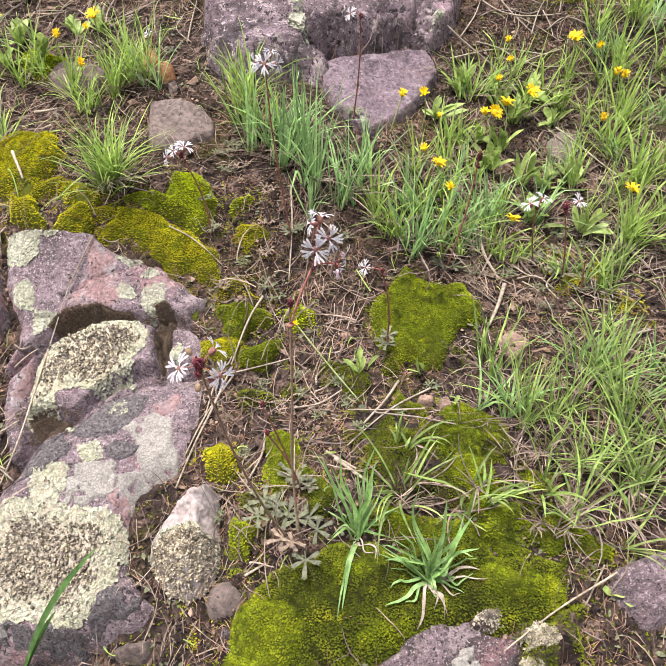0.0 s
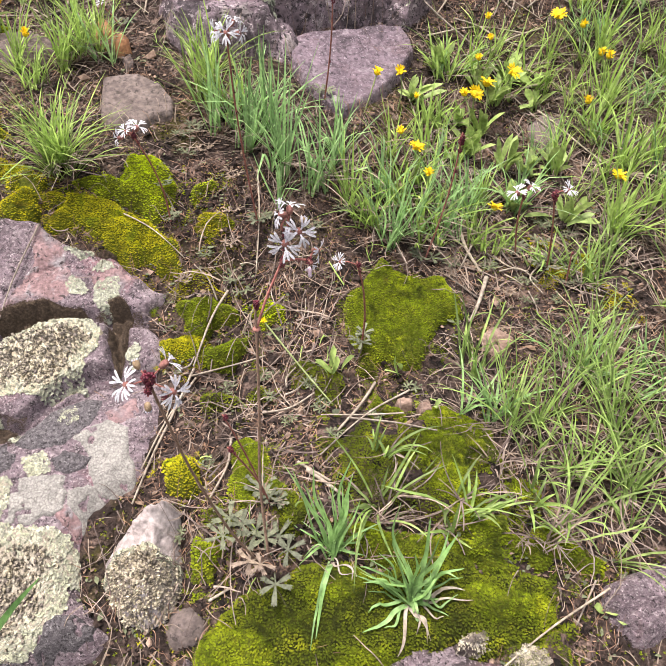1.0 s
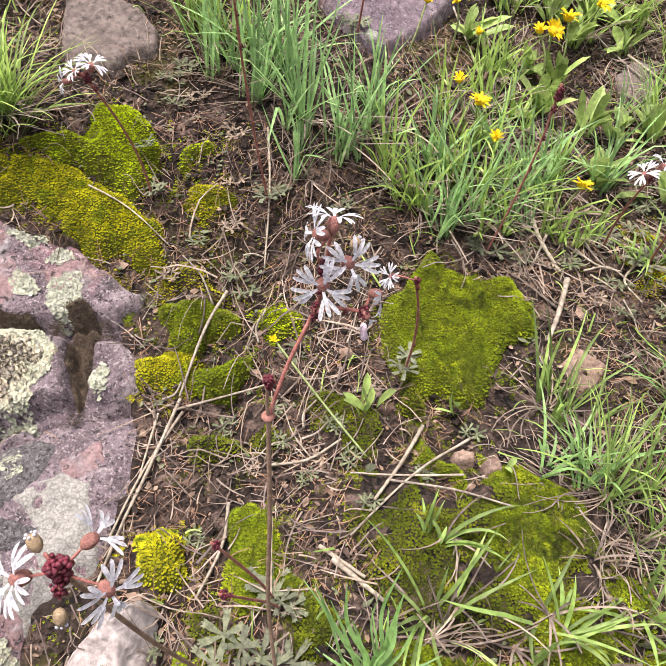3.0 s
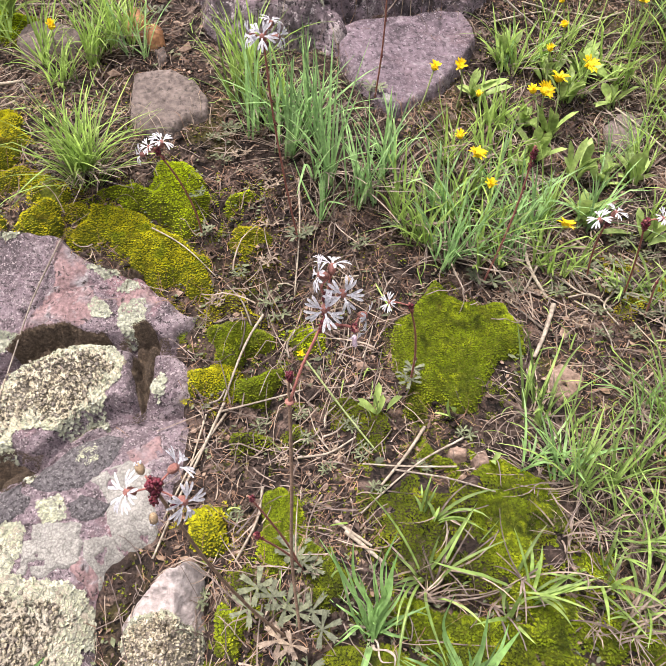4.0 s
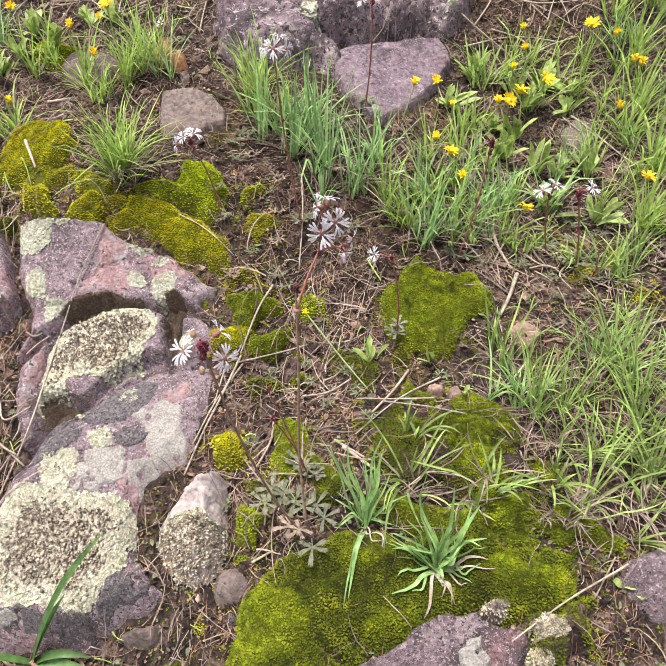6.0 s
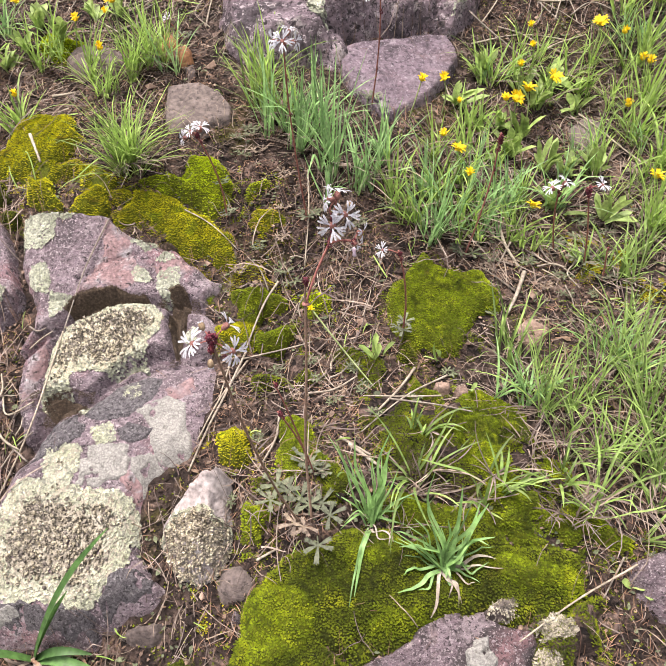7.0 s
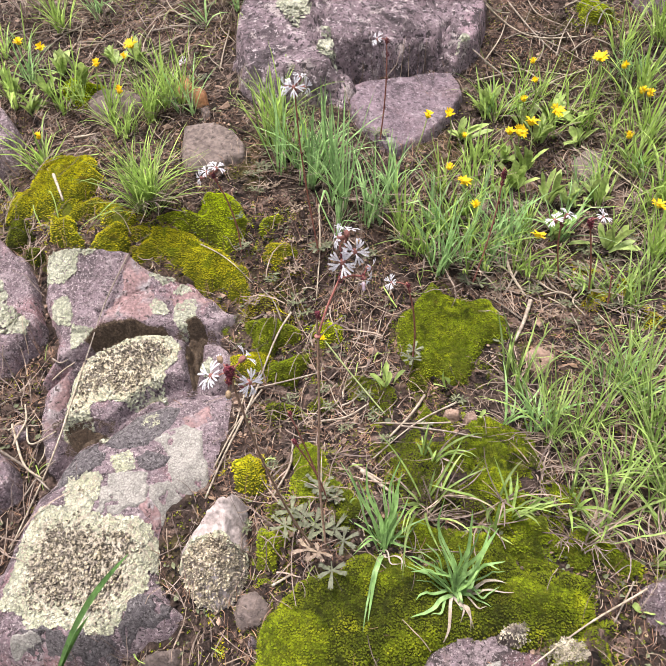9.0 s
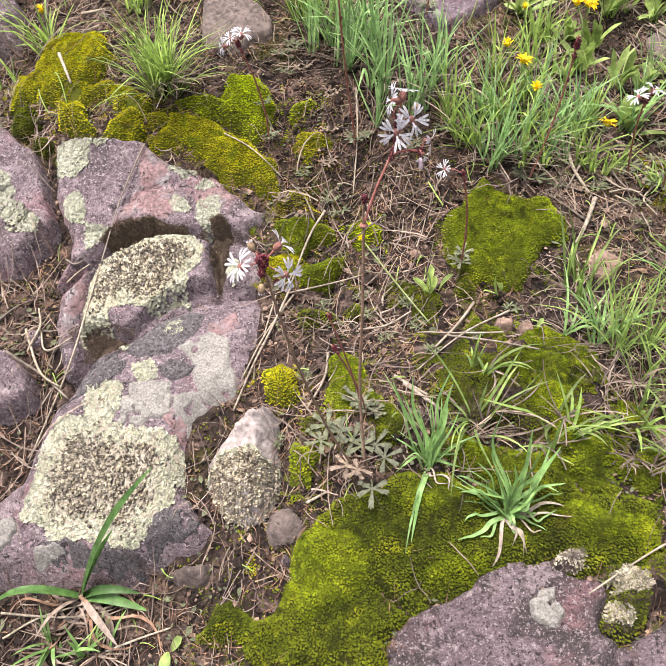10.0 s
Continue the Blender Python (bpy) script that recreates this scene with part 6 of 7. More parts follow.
# the tall plant in the middle
plant, at = star_plant((-0.021, 0.225), "tall woodland star with white cleft flowers and crimson bulbils")
node = Vector((-0.0205, 0.254, 0.1475)) - at
axil = Vector((-0.0082, 0.2655, 0.1775)) - at
crown = Vector((-0.0045, 0.2665, 0.198)) - at
stem(plant, [(0, 0, -0.003), node * 0.35 + Vector((-0.003, 0.004, 0)), node * 0.7 + Vector((-0.001, 0.002, 0)), node], 0.0007, 0.0006, STEM_BROWN)
stem(plant, [node, (node + axil) * 0.5 + Vector((-0.0008, 0, 0)), axil, axil.lerp(crown, 0.5) + Vector((0.001, 0, 0)), crown], 0.00055, 0.0004, STEM_RED, "upper_stem")
side_top = node + Vector((0.0005, 0.001, 0.0135))
stem(plant, [node, node + Vector((-0.0002, 0.0005, 0.006)), side_top], 0.00045, 0.0004, STEM_BROWN, "side_stem")
bulbils(plant, side_top + Vector((0.0002, 0, 0.0008)), 0.0021, 20, 501)
bulbils(plant, side_top - Vector((-0.0002, 0, 0.0016)), 0.0013, 9, 502)
collar = Build()
collar.lathe(node - Vector((0, 0, 0.0009)), Vector((0, 0, 1)), [(0, 0.0008), (0.0006, 0.0019), (0.0012, 0.0021), (0.0017, 0.0012)], 9)
part("collar", collar, CALYX, plant, "purplish collar below the fork")
bulbils(plant, axil.lerp(crown, 0.72) + Vector((0.0004, -0.0006, 0)), 0.0027, 26, 503)
bulbils(plant, axil.lerp(crown, 0.38) + Vector((0.0004, 0, 0)), 0.0018, 14, 504)
bulbils(plant, axil + Vector((0.0004, -0.0004, -0.0012)), 0.0016, 12, 505)
bulbils(plant, axil.lerp(crown, 0.1), 0.0015, 10, 506)
for k, (p, f, sz) in enumerate([((-0.0036, 0.2693, 0.2045), (0.1, 0.45, 0.9), 0.0066), ((-0.0082, 0.2652, 0.2030), (-0.85, -0.25, 0.35), 0.0064), ((0.0004, 0.2645, 0.1945), (0.25, -0.85, 0.35), 0.0068), ((-0.0062, 0.2605, 0.1905), (-0.12, -0.9, 0.25), 0.0072)]):
    p = Vector(p) - at
    f = Vector(f).normalized()
    stem(plant, [axil.lerp(crown, 0.4 + 0.13 * (3 - k)), p.lerp(axil.lerp(crown, 0.5), 0.4), p - f * sz * 0.6], 0.00035, 0.0003, STEM_RED, "flower_stalk")
    star_flower(plant, p, f, sz, 510 + k)
arm = Vector((0.0042, 0.2620, 0.1812)) - at
stem(plant, [axil, axil.lerp(arm, 0.5) + Vector((0, 0, 0.0012)), arm], 0.0005, 0.0004, STEM_RED, "side_stem")
bulbils(plant, arm + Vector((0.0002, 0, -0.0002)), 0.0018, 14, 507)
bulbils(plant, axil.lerp(arm, 0.65) + Vector((0, 0, 0.0002)), 0.0010, 7, 508)
flower_right = Vector((0.0088, 0.2650, 0.1842)) - at
stem(plant, [arm, flower_right - Vector((0.0028, 0, 0.001))], 0.0004, 0.0003, STEM_RED, "flower_stalk")
star_flower(plant, flower_right, (0.85, -0.3, 0.1), 0.0058, 521, skip=(0, 1))
star_flower(plant, arm + Vector((0.0015, -0.0012, -0.0012)), (0.5, -0.6, -0.4), 0.0042, 522, skip=(1, 2))
bud = Build()
bud.lathe(arm + Vector((0.0002, -0.002, -0.0022)), Vector((0.1, -0.2, -1)).normalized(), [(0, 0.0004), (0.0006, 0.0009), (0.0018, 0.0010), (0.0028, 0.0008), (0.0044, 0.0011), (0.0052, 0.0004)], 8)
part("bud", bud, PINK_BUD, plant, "closed pale pink bud")
capsule(plant, Vector((0.002, 0.2680, 0.1985)) - at, (0.7, 0.2, 0.6), 0.0036, 523)
for k, (px, a, sz, tl) in enumerate([((0.004, -0.012), -1.45, 0.0125, 0.0), ((-0.004, 0.006), 2.3, 0.013, 0.5), ((-0.002, 0.002), 1.6, 0.011, 0.4), ((0.006, -0.002), 0.25, 0.012, 0.4), ((-0.004, -0.003), 3.6, 0.012, 0.2), ((0.0, -0.004), -2.3, 0.011, 0.25), ((0.002, 0.004), 0.9, 0.012, 0.35)]):
    leaf_on(plant, (px[0], px[1], 0.004 + 0.004 * tl), a, sz, GREY_LEAF_ONE if k not in (4, 5) else PINK_LEAF, tl, 530 + k)

# the leaning plant whose flowers hang over the boulder
plant, at = star_plant((-0.027, 0.224), "leaning woodland star with open flowers and tan seed capsules")
c = Vector((-0.0578, 0.2008, 0.1685)) - at
stem(plant, [(0, 0, -0.003), c * 0.3 + Vector((-0.004, 0.0, -0.006)), c * 0.65 + Vector((-0.004, 0, -0.006)), c * 0.9 + Vector((-0.0015, 0, -0.001)), c], 0.00062, 0.00045, STEM_BROWN)
bulbils(plant, c + Vector((0.0002, 0, 0.0012)), 0.0031, 30, 541)
bulbils(plant, c + Vector((0, -0.0022, -0.0028)), 0.0021, 16, 542)
bulbils(plant, c * 0.965 + Vector((0.004, -0.002, -0.002)), 0.0014, 9, 543)
for k, (d, f, sz) in enumerate([((-0.0085, -0.0018, -0.0002), (-0.5, -0.5, 0.7), 0.0068), ((0.0098, -0.0028, -0.0038), (0.6, -0.55, 0.35), 0.0066), ((0.0075, 0.004, 0.0062), (0.7, 0.25, 0.55), 0.0062)]):
    p, f = c + Vector(d), Vector(f).normalized()
    stem(plant, [c, c + Vector(d) * 0.4, p - f * sz * 0.45], 0.0003, 0.00022, STEM_RED, "flower_stalk")
    star_flower(plant, p, f, sz, 550 + k, skip=(1, 2) if k == 2 else ())
for k, (d, f) in enumerate([((-0.0040, 0.003, 0.0062), (-0.3, 0.4, 0.8)), ((-0.0005, -0.006, -0.0088), (0, -0.3, -0.9))]):
    stem(plant, [c, c + Vector(d) * 0.6], 0.0004, 0.0003, STEM_RED, "flower_stalk")
    capsule(plant, c + Vector(d), f, 0.0042, 560 + k)
for k, (px, a, sz, tl) in enumerate([((-0.012, 0.016), 2.6, 0.013, 0.35), ((-0.012, 0.010), 1.2, 0.011, 0.5), ((-0.016, 0.012), 3.8, 0.012, 0.3)]):
    leaf_on(plant, (px[0], px[1], 0.012), a, sz, GREY_LEAF_ONE, tl, 570 + k)


def small_star_plant(root, top, label, flowers, knots, seed, bow=0.0, r=0.0006):
    """A thinner plant: flowers as (offset, facing, size), knots of bulbils as (share of the stem, radius)."""
    plant, at = star_plant(root, label)
    c = Vector(top) - at
    line = [Vector((0, 0, -0.003)), c * 0.35 + Vector((bow, 0, 0)), c * 0.7 + Vector((bow, 0, 0)), c]
    stem(plant, line, r, r * 0.7, STEM_RED)
    smooth = curve_between(line, 10)
    for k, (u, rad) in enumerate(knots):
        p = smooth[min(int(u * (len(smooth) - 1)), len(smooth) - 1)]
        bulbils(plant, p + Vector((0.0006, 0, 0)), rad, 8 + int(rad * 5000), seed + k)
    for k, (d, f, sz) in enumerate(flowers):
        p, f = c + Vector(d), Vector(f).normalized()
        stem(plant, [c - c.normalized() * 0.003, c + Vector(d) * 0.5, p - f * sz * 0.6], 0.0003, 0.00025, STEM_RED, "flower_stalk")
        star_flower(plant, p, f, sz, seed + 20 + k)
    rng = np.random.default_rng(seed)
    for k in range(4):
        leaf_on(plant, (0, 0, 0.002), rng.uniform(0, 6.28), rng.uniform(0.007, 0.011), GREY_LEAF_ONE, rng.uniform(0, 0.4), seed + 40 + k)


small_star_plant((-0.107, 0.479), (-0.1055, 0.410, 0.1735), "woodland star with a small flower head above moss", [((0.004, 0.002, 0.003), (0.3, -0.1, 0.9), 0.0068), ((-0.008, -0.002, -0.003), (-0.8, -0.4, 0.1), 0.0058), ((-0.003, 0, 0.001), (-0.3, -0.5, 0.7), 0.005)], [(0.98, 0.0022), (0.92, 0.0012)], 600, 0.004)
small_star_plant((-0.037, 0.484), (-0.0411, 0.4100, 0.2324), "tall woodland star with a round white flower head", [((-0.006, -0.001, 0.001), (-0.8, -0.4, 0.4), 0.006), ((0.004, 0.003, 0.006), (0.3, 0.3, 0.9), 0.006), ((0, -0.003, 0.001), (0, -0.8, 0.5), 0.007), ((0.008, 0, 0.0), (0.8, -0.2, 0.3), 0.006)], [(0.98, 0.0018), (0.66, 0.0014), (0.75, 0.001)], 620, -0.002)
small_star_plant((0.020, 0.600), (0.0237, 0.5600, 0.2249), "thin woodland star with one flower and dark bulbils", [((-0.008, 0, -0.001), (-0.6, -0.5, 0.4), 0.006)], [(0.99, 0.0024), (0.85, 0.002), (0.62, 0.0012), (0.35, 0.0012)], 640, 0.002)
small_star_plant((0.101, 0.464), (0.1125, 0.4500, 0.1560), "budding woodland star with only crimson bulbils", [], [(0.99, 0.0024), (0.94, 0.0026), (0.88, 0.002), (0.7, 0.0014), (0.55, 0.0012)], 660, 0.003)
small_star_plant((0.182, 0.476), (0.1475, 0.400, 0.1370), "woodland star with wide open white flowers", [((-0.006, -0.002, 0.002), (-0.5, -0.2, 0.85), 0.0066), ((0.004, 0.002, 0.004), (0.4, -0.1, 0.9), 0.0066)], [(0.97, 0.0022), (0.9, 0.0014)], 680, -0.002)
small_star_plant((0.203, 0.455), (0.1640, 0.392, 0.1420), "woodland star with a flower and reddish buds", [((0.009, 0, 0.002), (0.3, -0.4, 0.8), 0.006)], [(0.99, 0.003), (0.93, 0.0018)], 700, 0.001)
small_star_plant((0.044, 0.381), (0.0335, 0.3435, 0.122), "short woodland star with one small flower", [((-0.0105, -0.001, 0.001), (-0.6, -0.6, 0.4), 0.0052)], [(0.98, 0.0018), (0.9, 0.0012), (0.3, 0.001)], 720, 0.003)
small_star_plant((-0.024, 0.261), (-0.0384, 0.2354, 0.1083), "young woodland star shoot with a crimson bud", [], [(0.99, 0.0017)], 740, 0.001, 0.0005)
small_star_plant((-0.021, 0.257), (-0.036, 0.2245, 0.0966), "young drooping woodland star shoot with crimson buds", [], [(0.99, 0.0018), (0.9, 0.001)], 760, 0.002, 0.0005)
small_star_plant((-0.174, 0.690), (-0.1860, 0.6800, 0.1757), "small woodland star high on the slope", [((0, 0, 0.001), (-0.4, -0.4, 0.8), 0.006)], [(0.9, 0.0018)], 780)
small_star_plant((0.215, 0.438), (0.2074, 0.4300, 0.0688), "low woodland star shoot with a red bud", [], [(0.99, 0.0014)], 800)

# ---- yellow flowers ----


def yellow_flower(top, root, r, full, seed, tilt=0.3):
    """A small yellow flower head on a thin stalk: rays round a raised disc."""
    rng = np.random.default_rng(seed)
    x, y = root
    z = surface(x, y)
    ob = thing("yellow_flower", (x, y, z), "open yellow ray flower on a thin green stalk" if full else "yellow flower head, half closed, on a thin stalk", "flower", "yellow flowers")
    c = Vector(top) - Vector((x, y, z))
    s = Build()
    line = curve_between([Vector((0, 0, -0.002)), c * 0.5 + Vector(rng.normal(0, 0.003, 3)), c], 7)
    s.tube(line, [0.0007] * len(line), 5)
    part("stalk", s, STEM_GREEN, ob)
    d = Build()
    d.lathe(Vector((0, 0, -r * 0.35)), Vector((0, 0, 1)), [(0, r * 0.2), (r * 0.2, r * 0.45), (r * 0.45, r * 0.52), (r * 0.62, r * 0.36), (r * 0.68, r * 0.1)], 9)
    head = part("flower_head", d, YELLOW_DISC, ob)
    head.matrix_basis = Matrix.Translation(c) @ Euler((rng.normal(tilt, 0.3), rng.normal(0, 0.3), 0)).to_matrix().to_4x4()
    pb = Build()
    pb.strip([Vector((r * 0.25, 0, 0)), Vector((r * 0.6, 0, r * 0.06)), Vector((r * 0.9, 0, r * 0.06)), Vector((r * 1.08, 0, r * 0.02))], [r * 0.08, r * 0.13, r * 0.13, r * 0.06], Vector((0, 1, 0)), 0.2)
    first = None
    n = 22 if full else 16
    for k in range(n):
        if first is None:
            first = p = part("ray", pb, YELLOW, head)
        else:
            p = new("ray", first.data)
            p.parent = head
        p.matrix_basis = Matrix.Rotation(6.283 * k / n + rng.normal(0, 0.1), 4, "Z") @ Matrix.Rotation(-(rng.uniform(0.0, 0.7) if full else rng.uniform(0.35, 1.25)), 4, "Y") @ Matrix.Diagonal((rng.uniform(0.85, 1.1), 1, 1, 1))



HEADS = [(-0.372, 0.710), (-0.345, 0.701), (-0.277, 0.673), (-0.245, 0.700), (-0.248, 0.682), (-0.240, 0.624), (-0.307, 0.566), (0.067, 0.608), (0.089, 0.617), (0.102, 0.592), (0.084, 0.547), (0.097, 0.535), (0.105, 0.511), (0.159, 0.487), (0.149, 0.609), (0.159, 0.611), (0.173, 0.626), (0.201, 0.642), (0.256, 0.706), (0.277, 0.692), (0.288, 0.657), (0.294, 0.652), (0.266, 0.509), (0.264, 0.602), (0.169, 0.655), (0.185, 0.681), (0.185, 0.705), (-0.029, 0.384)]
OPEN = (13, 16, 17, 18, 11, 22, 3, 15)
SMALL = (9, 27, 26, 25, 24, 4)
for k, (x, y) in enumerate(HEADS):
    h = 0.035
    z = float(slope(x, y)) + h
    if k == 27:
        root, r = (x + 0.055, y - 0.055), 0.0028
    else:
        root, r = (x + 0.012 * math.sin(5.1 * k), y - 0.004 + 0.01 * math.cos(3.3 * k)), 0.0062 if k in OPEN else (0.0036 if k in SMALL else 0.0046)
    yellow_flower((x, y, z), root, r * (1.3 if y > 0.6 else 1.12), k in OPEN, 900 + k, 0.25)

# ---- broad-leaved herbs ----


def lance_leaf(L, w, rng, bend=0.5):
    b = Build()
    n = 7
    pts = [Vector((L * u, 0, L * (0.25 * u - bend * 0.35 * u * u))) for u in np.linspace(0, 1, n)]
    b.strip(pts, [w * (0.18 + 1.5 * u * (1 - u) ** 0.6 + 0.2 * u) * (1 if u < 0.99 else 0.08) for u in np.linspace(0, 1, n)], Vector((0, 1, 0)), 0.35)
    return b


def herb(x, y, n, L, w, label, seed, mat=BROAD_LEAF, up=0.6, spread=3.14):
    """A rosette of lance-shaped leaves, each a mesh of its own."""
    rng = np.random.default_rng(seed)
    ob = thing("leafy_herb", (x, y, surface(x, y) - 0.001), label, "herb", "broad-leaved herbs")
    for k in range(n):
        a = 1.57 + rng.uniform(-spread, spread)
        p = part("leaf", lance_leaf(L * rng.uniform(0.6, 1.15), w * rng.uniform(0.7, 1.1), rng, rng.uniform(0.2, 1.0)), mat, ob)
        p.matrix_basis = Matrix.Translation((rng.normal(0, 0.003), rng.normal(0, 0.003), rng.uniform(0, 0.004))) @ Matrix.Rotation(a, 4, "Z") @ Matrix.Rotation(-abs(rng.normal(up, 0.3)), 4, "Y") @ Matrix.Rotation(rng.normal(0, 0.4), 4, "X")


HERBS = [(0.134, 0.679), (0.174, 0.663), (0.207, 0.670), (0.233, 0.668), (0.171, 0.607), (0.187, 0.570), (0.207, 0.564), (0.155, 0.583), (0.107, 0.633), (0.229, 0.641), (0.189, 0.642), (0.231, 0.562), (-0.338, 0.677), (-0.376, 0.677), (-0.332, 0.708), (-0.351, 0.653), (-0.277, 0.726), (-0.302, 0.685), (-0.249, 0.731), (0.183, 0.523), (0.230, 0.502), (0.146, 0.614)]
for k, (x, y) in enumerate(HERBS):
    herb(x, y, 9 + k % 4, 0.024 + 0.004 * (k % 3), 0.0046, "light green herb with lance-shaped leaves", 1000 + k, up=0.85)
herb(0.021, 0.361, 7, 0.021, 0.0032, "small herb with narrow green leaves on bare soil", 1040, up=0.95)
herb(0.070, 0.361, 3, 0.02, 0.003, "small seedling with narrow green leaves", 1041, up=0.7)
herb(-0.140, 0.137, 3, 0.016, 0.004, "small seedling with rounded bright leaves", 1042, up=0.5)
herb(0.183, 0.197, 4, 0.014, 0.0035, "small green seedling beside the pink rock", 1043, up=0.8)
herb(0.090, 0.319, 2, 0.01, 0.0022, "tiny seedling beside a pebble", 1044, up=0.9)

# the broad grass shoot in front of the boulder
shoot = thing("broad_grass_shoot", (-0.212, 0.170, surface(-0.212, 0.170)), "broad-bladed young grass shoot below the boulder", "grass")
x0, y0 = -0.212, 0.170
z0 = surface(x0, y0)
for k, (end, rise, w, bow) in enumerate([((0.071, 0.030), 0.118, 0.0033, 0.010), ((0.036, 0.017), 0.066, 0.0026, 0.002), ((-0.055, -0.014), 0.012, 0.0036, 0.018), ((0.044, 0.0), 0.012, 0.0030, 0.010), ((0.050, -0.008), 0.004, 0.0034, 0.008), ((0.035, -0.030), 0.002, 0.0026, 0.006), ((-0.02, -0.03), 0.004, 0.0024, 0.008)]):
    pts = [Vector((end[0] * u, end[1] * u, rise * u ** 0.9 + bow * math.sin(math.pi * u))) for u in np.linspace(0, 1, 10)]
    b = Build()
    b.strip(pts, [w * (0.5 + 1.1 * u - 1.55 * u ** 2.4) * 1.2 + 0.0001 for u in np.linspace(0, 1, 10)], Vector((-end[1], end[0], 0.02)).normalized(), 0.4)
    part("blade", b, GRASS_SHOOT if k < 5 else STRAW, shoot)
rng = np.random.default_rng(1907)
for k in range(22):
    turn, reach, w = rng.uniform(-2.9, -0.15), rng.uniform(0.025, 0.062), rng.uniform(0.0005, 0.0013)
    start = Vector((rng.normal(0.0, 0.006), rng.normal(-0.004, 0.003), 0))
    pts = []
    for u in np.linspace(0, 1, 9):
        bent = turn + 0.7 * math.sin(2.4 * u + k)
        p = start + Vector((math.cos(bent) * reach * u, math.sin(bent) * reach * u * 0.8, 0))
        p.z = surface(x0 + p.x, y0 + p.y) - z0 + 0.0015 + 0.0045 * math.sin(math.pi * u) * (0.6 + 0.4 * math.sin(k * 1.7))
        pts.append(p)
    b = Build()
    b.strip(pts, [w * (0.8 + 0.5 * u - 1.2 * u ** 3) + 0.0001 for u in np.linspace(0, 1, 9)], Vector((-math.sin(turn), math.cos(turn), 0.1)).normalized(), 0.5)
    part("dead_leaf", b, THATCH if k % 3 == 1 else STRAW, shoot, "withered tan leaf")

# ---- dry stalks lying about ----


def stalk(pts, r, label="dry straw stalk lying on the slope", lift=0.002, mat=STALK, flat=False):
    """A dry stalk lying along a line on whatever is there."""
    line = curve_between([(x, y, 0) for x, y in pts], 8)
    zs = np.array([surface(p.x, p.y) for p in line])
    n = len(zs)
    # a stiff stalk bridges the hollows
    hull = zs.copy()
    for _ in range(40):
        hull[1:-1] = 0.25 * hull[:-2] + 0.5 * hull[1:-1] + 0.25 * hull[2:]
    hull = hull + 0.6 * max(0.0, float((zs - hull).max()))
    b = Build()
    line = [Vector((p.x, p.y, h + r + lift * 0.5)) for p, h in zip(line, hull)]
    b.tube(line, [r * 0.75 * (1 - 0.35 * k / n) * (1 + 0.12 * math.sin(9.0 * k)) for k in range(n)], 6)
    return tagged(mesh("dry_stalk", b.v, b.f, mat), label, "straw", "dry stalks")


for pts, r in [
    ([(-0.060, 0.432), (-0.072, 0.406), (-0.082, 0.369)], 0.0015), ([(-0.082, 0.369), (-0.094, 0.325), (-0.103, 0.298), (-0.112, 0.268)], 0.0014), ([(-0.080, 0.362), (-0.096, 0.327), (-0.109, 0.290)], 0.0012),
    ([(-0.093, 0.360), (-0.098, 0.321)], 0.001), ([(0.052, 0.349), (0.038, 0.326), (0.023, 0.304)], 0.0016), ([(0.076, 0.340), (0.047, 0.321), (0.011, 0.288)], 0.0011),
    ([(0.150, 0.444), (0.140, 0.420), (0.130, 0.401)], 0.0026), ([(0.135, 0.496), (0.138, 0.473), (0.146, 0.449)], 0.0022), ([(0.143, 0.478), (0.129, 0.453)], 0.0013),
]:
    stalk(pts, r)
for pts, r in [
    ([(0.256, 0.386), (0.222, 0.379), (0.197, 0.371)], 0.0013), ([(0.185, 0.207), (0.148, 0.189), (0.106, 0.164)], 0.0010), ([(0.180, 0.214), (0.171, 0.202), (0.162, 0.190)], 0.0009),
    ([(-0.202, 0.456), (-0.218, 0.416), (-0.226, 0.370)], 0.0009), ([(-0.226, 0.370), (-0.236, 0.300), (-0.257, 0.240)], 0.0012), ([(-0.142, 0.474), (-0.118, 0.465), (-0.095, 0.453)], 0.0008),
    ([(-0.038, 0.522), (-0.036, 0.488), (-0.038, 0.445)], 0.0011), ([(-0.085, 0.362), (-0.058, 0.372), (-0.029, 0.381)], 0.0011), ([(0.069, 0.317), (0.028, 0.319), (0.012, 0.322)], 0.0009),
    ([(0.031, 0.315), (0.062, 0.309), (0.088, 0.296)], 0.001),
]:
    stalk(pts, r)
for pts, r in [
    ([(0.140, 0.425), (0.117, 0.449)], 0.0012), ([(-0.050, 0.310), (-0.051, 0.288), (-0.061, 0.263)], 0.0013), ([(0.002, 0.276), (0.025, 0.258)], 0.002), ([(-0.004, 0.283), (0.017, 0.268)], 0.0016),
    ([(-0.294, 0.612), (-0.270, 0.611)], 0.0022), ([(-0.286, 0.531), (-0.270, 0.503)], 0.002), ([(0.125, 0.741), (0.179, 0.707), (0.201, 0.665)], 0.0013), ([(0.201, 0.665), (0.222, 0.631), (0.239, 0.607)], 0.001),
    ([(0.145, 0.803), (0.196, 0.774), (0.258, 0.777)], 0.0012), ([(0.231, 0.636), (0.254, 0.599), (0.277, 0.563)], 0.0012), ([(0.095, 0.656), (0.104, 0.627), (0.110, 0.595)], 0.0011), ([(-0.275, 0.724), (-0.239, 0.688), (-0.283, 0.691)], 0.001),
]:
    stalk(pts, r)
